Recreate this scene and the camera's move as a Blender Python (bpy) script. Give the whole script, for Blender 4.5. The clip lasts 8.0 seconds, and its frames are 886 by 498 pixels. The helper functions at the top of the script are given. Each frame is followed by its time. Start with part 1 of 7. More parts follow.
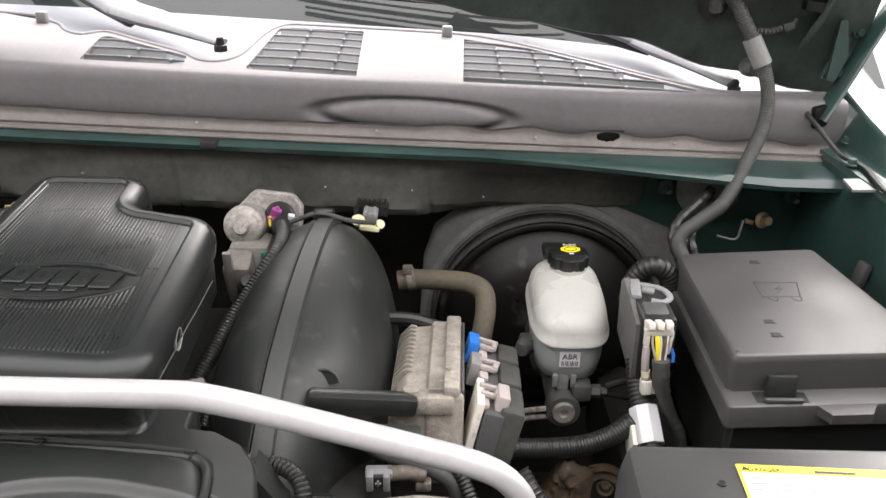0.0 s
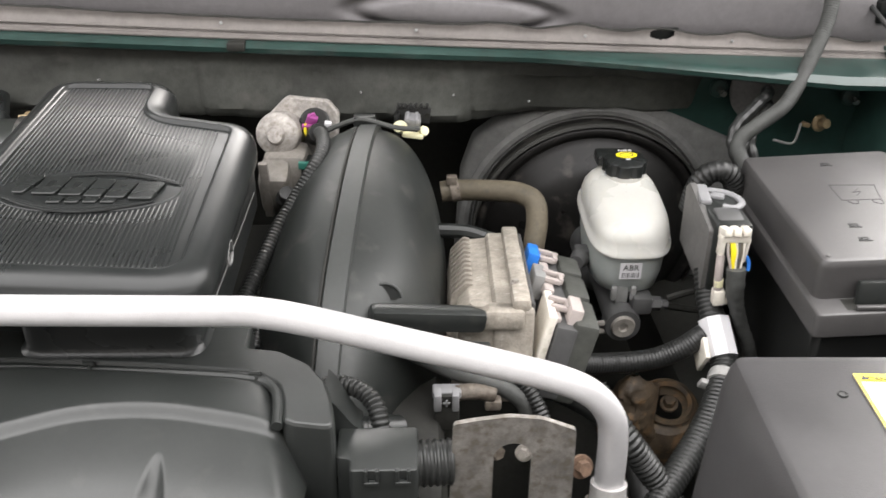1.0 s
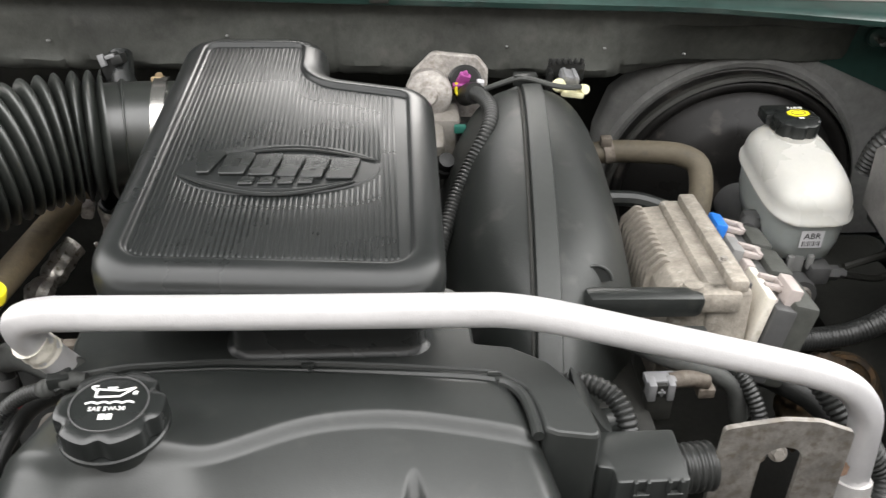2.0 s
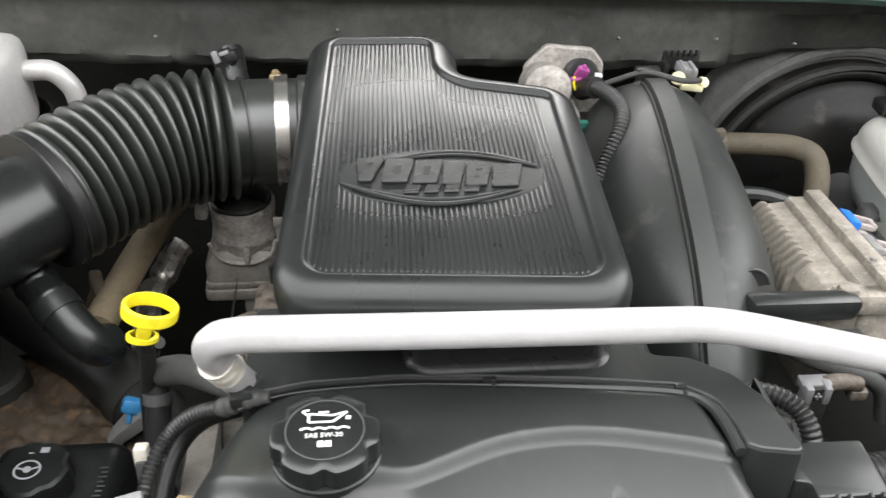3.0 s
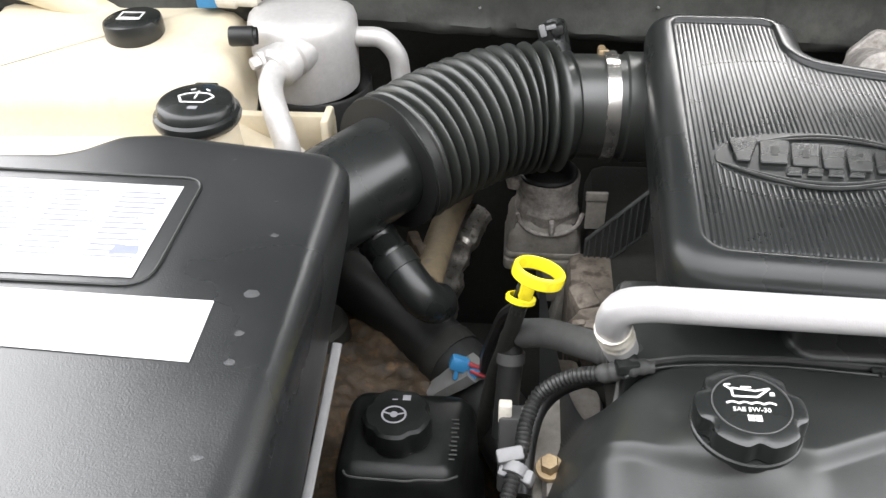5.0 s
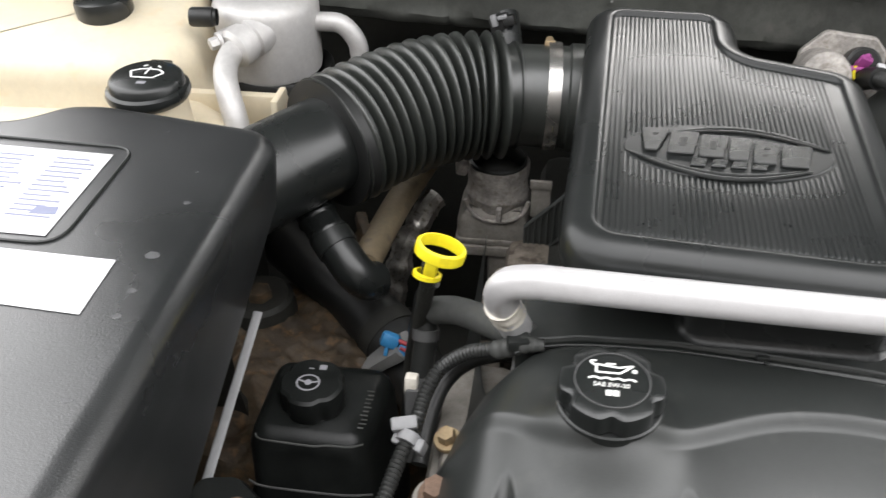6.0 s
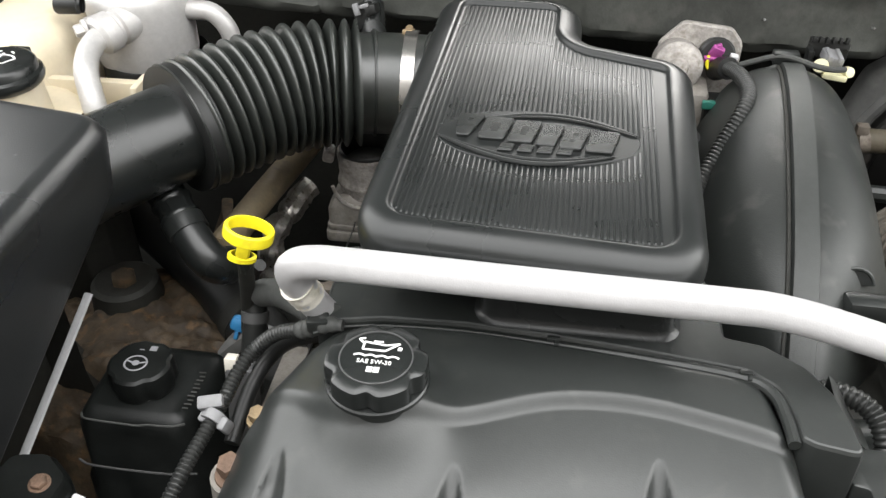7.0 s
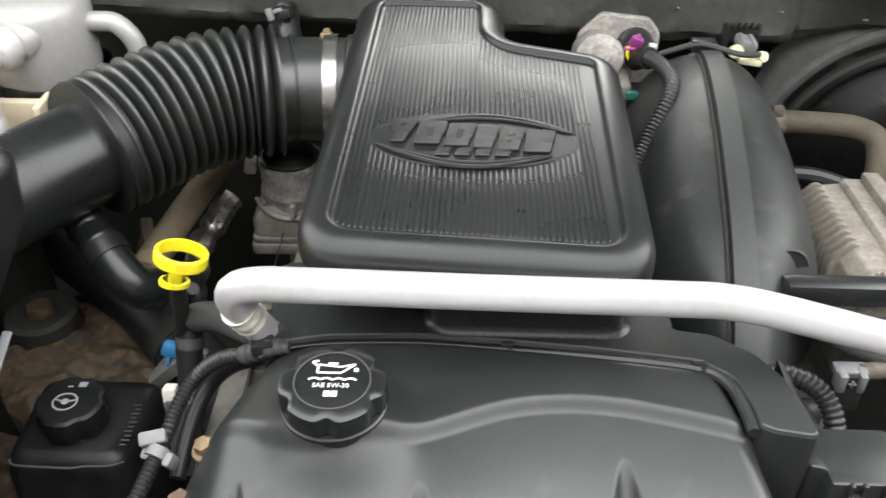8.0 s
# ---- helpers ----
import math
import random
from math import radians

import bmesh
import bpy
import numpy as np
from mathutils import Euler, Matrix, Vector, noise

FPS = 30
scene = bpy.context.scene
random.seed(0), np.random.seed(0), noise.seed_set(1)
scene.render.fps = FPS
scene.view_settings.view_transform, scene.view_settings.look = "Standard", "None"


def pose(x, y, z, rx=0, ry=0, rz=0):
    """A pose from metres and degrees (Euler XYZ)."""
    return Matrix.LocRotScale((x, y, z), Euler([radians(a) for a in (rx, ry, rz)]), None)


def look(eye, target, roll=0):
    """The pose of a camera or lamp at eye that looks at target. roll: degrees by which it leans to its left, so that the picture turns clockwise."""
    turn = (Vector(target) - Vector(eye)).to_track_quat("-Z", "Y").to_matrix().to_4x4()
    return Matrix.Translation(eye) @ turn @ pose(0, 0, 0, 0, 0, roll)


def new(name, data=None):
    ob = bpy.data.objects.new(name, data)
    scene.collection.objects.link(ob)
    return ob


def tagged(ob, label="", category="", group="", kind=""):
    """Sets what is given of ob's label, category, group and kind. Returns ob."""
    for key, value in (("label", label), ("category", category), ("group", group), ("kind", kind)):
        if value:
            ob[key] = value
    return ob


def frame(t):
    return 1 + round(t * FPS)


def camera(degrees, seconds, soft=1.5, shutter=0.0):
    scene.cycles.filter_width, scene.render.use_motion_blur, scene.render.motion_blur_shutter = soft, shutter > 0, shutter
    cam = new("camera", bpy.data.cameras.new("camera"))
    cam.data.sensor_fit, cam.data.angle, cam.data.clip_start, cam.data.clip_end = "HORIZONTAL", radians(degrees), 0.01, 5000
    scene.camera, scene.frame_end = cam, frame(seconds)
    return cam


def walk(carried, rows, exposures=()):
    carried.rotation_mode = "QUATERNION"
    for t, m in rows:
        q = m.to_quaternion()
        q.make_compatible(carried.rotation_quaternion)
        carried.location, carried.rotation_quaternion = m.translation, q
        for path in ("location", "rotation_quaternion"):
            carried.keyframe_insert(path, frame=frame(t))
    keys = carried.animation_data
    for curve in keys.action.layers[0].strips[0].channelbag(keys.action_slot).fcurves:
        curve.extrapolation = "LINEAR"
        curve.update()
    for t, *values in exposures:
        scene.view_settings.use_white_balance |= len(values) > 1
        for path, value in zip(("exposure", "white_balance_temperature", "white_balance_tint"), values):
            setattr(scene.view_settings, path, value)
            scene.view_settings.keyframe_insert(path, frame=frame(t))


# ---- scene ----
cam = camera(52.8, 8.0, 1.4, 0.25)
PATH = [
    (0, (-0.013, -0.009, 1.511), (0.017, 1.803, 0.664), 1.0),
    (0.5, (-0.042, -0.004, 1.469), (0.016, 1.798, 0.604), 0.9),
    (1, (-0.09, 0.042, 1.466), (-0.014, 1.775, 0.471), 0.8),
    (1.5, (-0.186, 0.093, 1.463), (-0.092, 1.774, 0.383), 0.9),
    (1.7, (-0.224, 0.107, 1.463), (-0.125, 1.775, 0.365), 0.9),
    (2.8, (-0.376, 0.16, 1.471), (-0.237, 1.778, 0.303), 0.8),
    (3, (-0.403, 0.162, 1.477), (-0.266, 1.774, 0.301), 0.9),
    (3.5, (-0.475, 0.158, 1.483), (-0.347, 1.763, 0.296), 0.8),
    (4, (-0.522, 0.151, 1.484), (-0.464, 1.751, 0.285), 0.0),
    (4.5, (-0.563, 0.142, 1.491), (-0.62, 1.734, 0.283), -0.7),
    (4.7, (-0.579, 0.149, 1.487), (-0.679, 1.739, 0.279), -0.9),
    (5.8, (-0.518, 0.139, 1.464), (-0.757, 1.713, 0.253), -1.2),
    (6, (-0.479, 0.132, 1.478), (-0.724, 1.705, 0.267), -0.8),
    (6.5, (-0.4, 0.127, 1.495), (-0.656, 1.696, 0.281), -0.7),
    (7, (-0.339, 0.138, 1.475), (-0.582, 1.706, 0.258), -0.5),
    (7.5, (-0.355, 0.156, 1.466), (-0.584, 1.723, 0.244), -0.5),
    (8, (-0.366, 0.155, 1.475), (-0.404, 1.731, 0.244), 0.2),
]
walk(cam, [(t, look(eye, target, roll)) for t, eye, target, roll in PATH], [(0, 0.14, 6600, 15), (0.5, 0.38, 6600, 14), (1, 0.48, 6600, 13), (1.5, 0.37, 6600, 12), (3, 0.49, 6450, 11), (4, 0.50, 6400, 12), (4.5, 0.66, 6350, 12), (6, 0.12, 6450, 12), (7, 0.41, 6500, 10), (8, 0.40, 6450, 10)])

# ---- light: hazy daylight, brightest behind the car and falling in from above ----
world = bpy.data.worlds.new("sky_world")
scene.world = world
world.use_nodes = True
wn = world.node_tree.nodes
sky = wn.new("ShaderNodeTexSky")
sky.sky_type = "NISHITA"
sky.sun_disc = False
sky.sun_elevation = radians(42)
sky.sun_rotation = radians(18)
cloud = wn.new("ShaderNodeHueSaturation")
cloud.inputs["Saturation"].default_value = 0.10
world.node_tree.links.new(sky.outputs["Color"], cloud.inputs["Color"])
up = wn.new("ShaderNodeTexCoord")
split = wn.new("ShaderNodeSeparateXYZ")
dome = wn.new("ShaderNodeMapRange")  # thin cloud, denser overhead
dome.inputs["From Min"].default_value, dome.inputs["From Max"].default_value = 0.0, 1.0
dome.inputs["To Min"].default_value, dome.inputs["To Max"].default_value = 0.34, 2.05
world.node_tree.links.new(up.outputs["Generated"], split.inputs["Vector"])
world.node_tree.links.new(split.outputs["Z"], dome.inputs["Value"])
world.node_tree.links.new(dome.outputs["Result"], wn["Background"].inputs["Strength"])
warm = wn.new("ShaderNodeMix")
warm.data_type, warm.blend_type = "RGBA", "MULTIPLY"
warm.inputs["Factor"].default_value = 1.0
warm.inputs["B"].default_value = (1.02, 1.0, 0.95, 1)
world.node_tree.links.new(cloud.outputs["Color"], warm.inputs["A"])
world.node_tree.links.new(warm.outputs["Result"], wn["Background"].inputs["Color"])
sun = new("sun", bpy.data.lights.new("sun", "SUN"))
sun.data.energy, sun.data.angle, sun.data.color = 0.6, radians(20), (1.0, 0.98, 0.96)
sun.matrix_world = look((4.0 * math.cos(radians(42)) * math.sin(radians(18)), 4.0 * math.cos(radians(42)) * math.cos(radians(18)), 4.0 * math.sin(radians(42))), (0.0, 0.0, 0.0))


# ---- materials ----
def mat(name, color, rough=0.5, metal=0.0, vary=0.15, big=12.0, fine=900.0, bump=0.15, coat=0.0, sss=0.0, stain=None, stain_amount=0.0, spec=0.5):
    """A surface with broad unevenness, fine grain and optional stains of a second colour."""
    m = bpy.data.materials.new(name)
    m.use_nodes = True
    n, l = m.node_tree.nodes, m.node_tree.links
    b = n["Principled BSDF"]
    tc = n.new("ShaderNodeTexCoord")
    broad = n.new("ShaderNodeTexNoise")
    broad.inputs["Scale"].default_value, broad.inputs["Detail"].default_value = big, 6.0
    grain = n.new("ShaderNodeTexNoise")
    grain.inputs["Scale"].default_value, grain.inputs["Detail"].default_value = fine, 3.0
    l.new(tc.outputs["Object"], broad.inputs["Vector"])
    l.new(tc.outputs["Object"], grain.inputs["Vector"])
    ramp = n.new("ShaderNodeMapRange")
    ramp.inputs["From Min"].default_value, ramp.inputs["From Max"].default_value = 0.3, 0.7
    ramp.inputs["To Min"].default_value, ramp.inputs["To Max"].default_value = 1.0 - vary, 1.0 + vary
    l.new(broad.outputs["Fac"], ramp.inputs["Value"])
    mul = n.new("ShaderNodeVectorMath")
    mul.operation = "SCALE"
    mul.inputs[0].default_value = color
    wear = n.new("ShaderNodeTexNoise")
    wear.inputs["Scale"].default_value, wear.inputs["Detail"].default_value, wear.inputs["Roughness"].default_value = math.sqrt(big * fine) * 1.4, 5.0, 0.7
    l.new(tc.outputs["Object"], wear.inputs["Vector"])
    speck = n.new("ShaderNodeMapRange")
    speck.inputs["From Min"].default_value, speck.inputs["From Max"].default_value = 0.3, 0.7
    speck.inputs["To Min"].default_value, speck.inputs["To Max"].default_value = 1.0 - 0.7 * vary, 1.0 + 0.7 * vary
    l.new(wear.outputs["Fac"], speck.inputs["Value"])
    both = n.new("ShaderNodeMath")
    both.operation = "MULTIPLY"
    l.new(ramp.outputs["Result"], both.inputs[0])
    l.new(speck.outputs["Result"], both.inputs[1])
    l.new(both.outputs["Value"], mul.inputs["Scale"])
    out = mul.outputs["Vector"]
    if stain is not None:
        blot = n.new("ShaderNodeTexNoise")
        blot.inputs["Scale"].default_value, blot.inputs["Detail"].default_value = big * 3.1, 8.0
        l.new(tc.outputs["Object"], blot.inputs["Vector"])
        cut = n.new("ShaderNodeMapRange")
        cut.inputs["From Min"].default_value, cut.inputs["From Max"].default_value = 0.62 - 0.3 * stain_amount, 0.75 - 0.2 * stain_amount
        l.new(blot.outputs["Fac"], cut.inputs["Value"])
        mix = n.new("ShaderNodeMix")
        mix.data_type = "RGBA"
        l.new(cut.outputs["Result"], mix.inputs["Factor"])
        l.new(out, mix.inputs["A"])
        mix.inputs["B"].default_value = (*stain, 1)
        out = mix.outputs["Result"]
    l.new(out, b.inputs["Base Color"])
    rr = n.new("ShaderNodeMapRange")
    rr.inputs["From Min"].default_value, rr.inputs["From Max"].default_value = 0.3, 0.7
    rr.inputs["To Min"].default_value, rr.inputs["To Max"].default_value = max(0.03, rough - 0.08), min(1.0, rough + 0.08)
    l.new(broad.outputs["Fac"], rr.inputs["Value"])
    l.new(rr.outputs["Result"], b.inputs["Roughness"])
    b.inputs["Metallic"].default_value = metal
    b.inputs["Coat Weight"].default_value = coat
    b.inputs["Coat Roughness"].default_value = 0.08
    b.inputs["Specular IOR Level"].default_value = spec
    if sss:
        b.inputs["Subsurface Weight"].default_value = sss
        b.inputs["Subsurface Radius"].default_value = (0.02, 0.018, 0.014)
    if bump:
        bp = n.new("ShaderNodeBump")
        bp.inputs["Strength"].default_value, bp.inputs["Distance"].default_value = bump, 0.0006
        l.new(grain.outputs["Fac"], bp.inputs["Height"])
        l.new(bp.outputs["Normal"], b.inputs["Normal"])
    return m


M_PLASTIC = mat("black_moulded_plastic", (0.017, 0.019, 0.018), 0.36, vary=0.15, bump=0.25, stain=(0.030, 0.031, 0.028), stain_amount=0.08)
M_PLASTIC_SOFT = mat("satin_black_plastic", (0.013, 0.0145, 0.014), 0.27, vary=0.12, bump=0.15, spec=0.6)
M_COVER = mat("charcoal_cover_plastic", (0.0235, 0.0258, 0.0246), 0.37, vary=0.12, bump=0.12, stain=(0.036, 0.038, 0.035), stain_amount=0.06, spec=0.6)
M_MANIFOLD = mat("dusty_charcoal_plastic", (0.019, 0.0215, 0.020), 0.45, vary=0.14, bump=0.3, stain=(0.05, 0.05, 0.047), stain_amount=0.14)
M_BAND = mat("grey_plastic_and_lit_band", (0.036, 0.039, 0.037), 0.5, vary=0.15, bump=0.3)
M_AIRBOX = mat("faded_lavender_black_plastic", (0.016, 0.017, 0.0175), 0.31, vary=0.12, big=7, bump=0.3, spec=1.0)
M_LIDGLOSS = mat("satin_black_lid_plastic", (0.0155, 0.017, 0.0168), 0.31, vary=0.10, bump=0.06, spec=0.45)
M_RUBBER = mat("black_rubber", (0.013, 0.0135, 0.013), 0.42, vary=0.2, bump=0.2)
M_LOOM = mat("black_split_loom", (0.022, 0.023, 0.022), 0.35, vary=0.2, bump=0.1)
M_LOOM_DUSTY = mat("dusty_split_loom", (0.058, 0.060, 0.057), 0.6, vary=0.25, bump=0.2)
M_PAD = mat("dark_firewall_pad", (0.046, 0.048, 0.042), 0.7, vary=0.35, big=9.0, fine=350.0, bump=0.5, stain=(0.075, 0.074, 0.066), stain_amount=0.05)
M_FOAM = mat("dusty_grey_foam", (0.13, 0.13, 0.125), 0.8, vary=0.25, big=9.0, fine=350.0, bump=0.5)
# black plastic, also the flat tone for hollows and shaded parts
M_BLACK_SHADE = mat("black_plastic_and_shade", (0.008, 0.009, 0.0085), 0.36, vary=0.3, big=40, bump=0.25, spec=0.3)
M_VOID = mat("grimy_black_metal_and_shade", (0.022, 0.022, 0.019), 0.65, vary=0.35, bump=0.3, spec=0.4)
M_GLOSS = mat("gloss_black_enamel", (0.011, 0.0105, 0.010), 0.33, vary=0.25, bump=0.12, coat=0.0, stain=(0.05, 0.045, 0.04), stain_amount=0.12, spec=0.22)
M_COWL = mat("weathered_grey_cowl_plastic", (0.182, 0.174, 0.178), 0.5, vary=0.12, big=5.0, bump=0.25, spec=0.18)
M_POCKET = mat("pale_blue_grey_plastic_and_lit_edges", (0.215, 0.225, 0.25), 0.5, vary=0.06, big=5.0, bump=0.15, spec=0.2)
M_COWL_LIP = mat("dusty_brown_grey_seal", (0.165, 0.150, 0.140), 0.6, vary=0.18, big=9.0, bump=0.3)
M_GREEN = mat("dark_green_car_paint", (0.021, 0.049, 0.042), 0.35, vary=0.25, big=6.0, fine=300, bump=0.05, coat=0.6, stain=(0.03, 0.045, 0.04), stain_amount=0.05)
M_FOIL = mat("crumpled_foil_shield", (0.40, 0.38, 0.35), 0.35, metal=0.9, vary=0.3, big=60, fine=140, bump=1.0, stain=(0.16, 0.14, 0.11), stain_amount=0.3)
M_HOOD = mat("dark_green_underside_paint", (0.038, 0.050, 0.044), 0.42, vary=0.4, big=5.0, fine=300, bump=0.08, stain=(0.012, 0.018, 0.015), stain_amount=0.25)
M_SILVER = mat("brushed_aluminium_tube", (0.63, 0.62, 0.625), 0.45, metal=0.45, vary=0.05, bump=0.15)
M_CAST = mat("dull_cast_aluminium", (0.27, 0.25, 0.225), 0.6, metal=0.2, vary=0.25, big=25, fine=500, bump=0.6, stain=(0.20, 0.18, 0.155), stain_amount=0.15)
M_CASTL = mat("pale_cast_aluminium", (0.37, 0.345, 0.32), 0.6, metal=0.2, vary=0.3, big=55, fine=450, bump=0.9, stain=(0.25, 0.225, 0.195), stain_amount=0.3)
M_ECM = mat("dirty_cast_module_housing", (0.285, 0.258, 0.22), 0.65, metal=0.15, vary=0.30, big=40, fine=420, bump=1.0, stain=(0.40, 0.375, 0.33), stain_amount=0.12)
M_ALU = mat("bare_aluminium", (0.57, 0.557, 0.545), 0.5, metal=0.35, vary=0.10, big=14, bump=0.3, stain=(0.54, 0.52, 0.50), stain_amount=0.15)
M_GRIME = mat("oily_brown_casting", (0.15, 0.128, 0.105), 0.65, metal=0.15, vary=0.35, big=30, fine=400, bump=0.8, stain=(0.07, 0.055, 0.042), stain_amount=0.45)
M_STEEL = mat("galvanised_steel_plate", (0.25, 0.235, 0.215), 0.5, metal=0.4, vary=0.3, big=45, fine=300, bump=0.9, stain=(0.175, 0.155, 0.130), stain_amount=0.45)
M_BRIGHT = mat("bright_steel_band", (0.60, 0.58, 0.55), 0.24, metal=0.95, vary=0.08, bump=0.1)
M_RUST = mat("rusty_steel", (0.058, 0.040, 0.023), 0.7, vary=0.5, big=24, fine=240, bump=1.2, stain=(0.140, 0.082, 0.037), stain_amount=0.25)
M_RUSTBOLT = mat("rust_brown_bolt", (0.15, 0.095, 0.065), 0.7, metal=0.2, vary=0.3, big=60, fine=500, bump=0.8)
M_BRASS = mat("yellowed_zinc_bolt", (0.36, 0.27, 0.16), 0.45, metal=0.5, vary=0.25, big=60, bump=0.4)
M_CREAM = mat("aged_cream_tank_plastic", (0.66, 0.585, 0.44), 0.42, vary=0.06, big=9, bump=0.1, sss=0.25, stain=(0.66, 0.53, 0.34), stain_amount=-0.1)
M_MILK = mat("milky_white_tank_plastic", (0.46, 0.455, 0.425), 0.30, vary=0.04, big=15, bump=0.08, sss=0.3)
M_MILK_DARK = mat("milky_tank_with_fluid", (0.36, 0.385, 0.37), 0.35, vary=0.05, big=15, bump=0.08, sss=0.2)
M_YELLOW = mat("bright_yellow_plastic", (0.85, 0.72, 0.02), 0.4, vary=0.06, bump=0.1, stain=(0.55, 0.42, 0.02), stain_amount=0.05)
M_CREAMY = mat("pale_yellow_plastic", (0.80, 0.76, 0.50), 0.4, vary=0.08, bump=0.1)
M_BLUE = mat("blue_connector_plastic", (0.02, 0.17, 0.60), 0.4, vary=0.08, bump=0.1)
M_CYAN = mat("sky_blue_connector_plastic", (0.04, 0.22, 0.46), 0.4, vary=0.1, bump=0.1)
M_PINK = mat("magenta_connector_lock", (0.36, 0.07, 0.27), 0.45, vary=0.1, bump=0.1)
M_RED = mat("dull_red_seal_rubber", (0.42, 0.06, 0.07), 0.5, vary=0.1, bump=0.1)
M_TEAL = mat("teal_connector_lock", (0.03, 0.17, 0.13), 0.45, vary=0.1, bump=0.1)
M_PINKGREY = mat("pinkish_grey_connector_plastic", (0.38, 0.335, 0.315), 0.5, vary=0.1, bump=0.15)
M_OFFWHITE = mat("off_white_connector_plastic", (0.70, 0.66, 0.58), 0.5, vary=0.1, big=40, bump=0.15, stain=(0.5, 0.47, 0.38), stain_amount=0.1)
M_GREY = mat("mid_grey_plastic", (0.22, 0.22, 0.215), 0.5, vary=0.12, bump=0.2)
M_SIDECOVER = mat("dusty_dark_side_cover", (0.105, 0.102, 0.098), 0.55, vary=0.3, big=18, bump=0.25)
M_LEVER = mat("pale_grey_lever_plastic", (0.34, 0.335, 0.325), 0.5, vary=0.15, big=30, bump=0.2)
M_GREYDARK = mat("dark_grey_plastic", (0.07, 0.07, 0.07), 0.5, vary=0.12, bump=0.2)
M_LOOMCLIP = mat("pale_grey_clip_plastic", (0.23, 0.23, 0.235), 0.5, vary=0.1, bump=0.15)
M_LID = mat("grey_black_lid_plastic", (0.046, 0.0445, 0.0455), 0.42, vary=0.08, bump=0.35, spec=0.7)
M_FUSE = mat("faded_brown_grey_lid_plastic", (0.050, 0.0475, 0.047), 0.5, vary=0.10, bump=0.35, spec=0.8)
M_WIPER = mat("pale_wiper_grey", (0.20, 0.20, 0.21), 0.45, vary=0.1, bump=0.1, spec=0.3)
M_TAN = mat("tan_rubber_hose", (0.100, 0.084, 0.058), 0.7, vary=0.2, big=20, bump=0.3, stain=(0.07, 0.06, 0.045), stain_amount=0.2)
M_TANPIPE = mat("tan_coated_pipe", (0.185, 0.145, 0.090), 0.6, vary=0.2, big=14, bump=0.2, stain=(0.10, 0.08, 0.055), stain_amount=0.1)
M_BELLOWS = mat("faded_bellows_rubber", (0.026, 0.029, 0.026), 0.34, vary=0.2, bump=0.2, spec=1.0)
M_SCUFF = mat("dull_scuffed_plastic", (0.040, 0.041, 0.043), 0.5, vary=0.3, big=60, bump=0.3, spec=0.8)
M_LABEL = mat("white_paper_label", (0.64, 0.635, 0.65), 0.5, vary=0.03, bump=0.03)
M_LABEL_Y = mat("yellow_warning_print", (0.76, 0.63, 0.03), 0.5, vary=0.03, bump=0.03)
M_INK = mat("dark_print", (0.03, 0.03, 0.03), 0.6, vary=0.05, bump=0.0)
M_INK_SOFT = mat("faint_grey_print", (0.26, 0.26, 0.28), 0.6, vary=0.05, bump=0.0)
M_INK_BLUE = mat("faint_blue_print", (0.20, 0.215, 0.31), 0.6, vary=0.05, bump=0.0)
M_MARK = mat("white_cap_print", (0.75, 0.75, 0.73), 0.5, vary=0.05, bump=0.0)
M_GROUND = mat("grey_concrete_floor", (0.30, 0.30, 0.295), 0.7, vary=0.08, big=1.5, fine=60, bump=0.3)
M_GLASS = bpy.data.materials.new("tinted_windscreen_glass")
M_GLASS.use_nodes = True
g = M_GLASS.node_tree.nodes["Principled BSDF"]
g.inputs["Base Color"].default_value = (0.03, 0.035, 0.035, 1)
g.inputs["Roughness"].default_value = 0.03
g.inputs["Specular IOR Level"].default_value = 0.22
g.inputs["Transmission Weight"].default_value = 0.3


# ---- building helpers ----
def finish(bm, name, material, sharp=35.0):
    """Links a bmesh in world coordinates as an object whose origin is its middle."""
    bmesh.ops.recalc_face_normals(bm, faces=bm.faces)
    for f in bm.faces:
        f.smooth = True
    lo = Vector([min(v.co[i] for v in bm.verts) for i in range(3)])
    hi = Vector([max(v.co[i] for v in bm.verts) for i in range(3)])
    c = (lo + hi) / 2
    bmesh.ops.translate(bm, verts=bm.verts, vec=-c)
    me = bpy.data.meshes.new(name)
    bm.to_mesh(me)
    bm.free()
    me.materials.append(material)
    me.set_sharp_from_angle(angle=radians(sharp))
    ob = new(name, me)
    ob.location = c
    return ob


def part(name, bm, material, parent, label="", sharp=35.0):
    ob = finish(bm, name, material, sharp)
    ob.parent = parent
    world_of = Matrix.Translation(parent.location)
    if parent.parent:
        world_of = parent.parent.matrix_basis @ parent.matrix_parent_inverse @ parent.matrix_basis
    ob.matrix_parent_inverse = world_of.inverted()
    if label:
        ob["label"] = label
    return ob


def thing(name, at, label, category, group=""):
    ob = new(name)
    ob.empty_display_size = 0.02
    ob.location = at
    return tagged(ob, label, category, group)


def solid(name, bm, material, label, category="", group="", kind="", sharp=35.0):
    return tagged(finish(bm, name, material, sharp), label, category, group, kind)


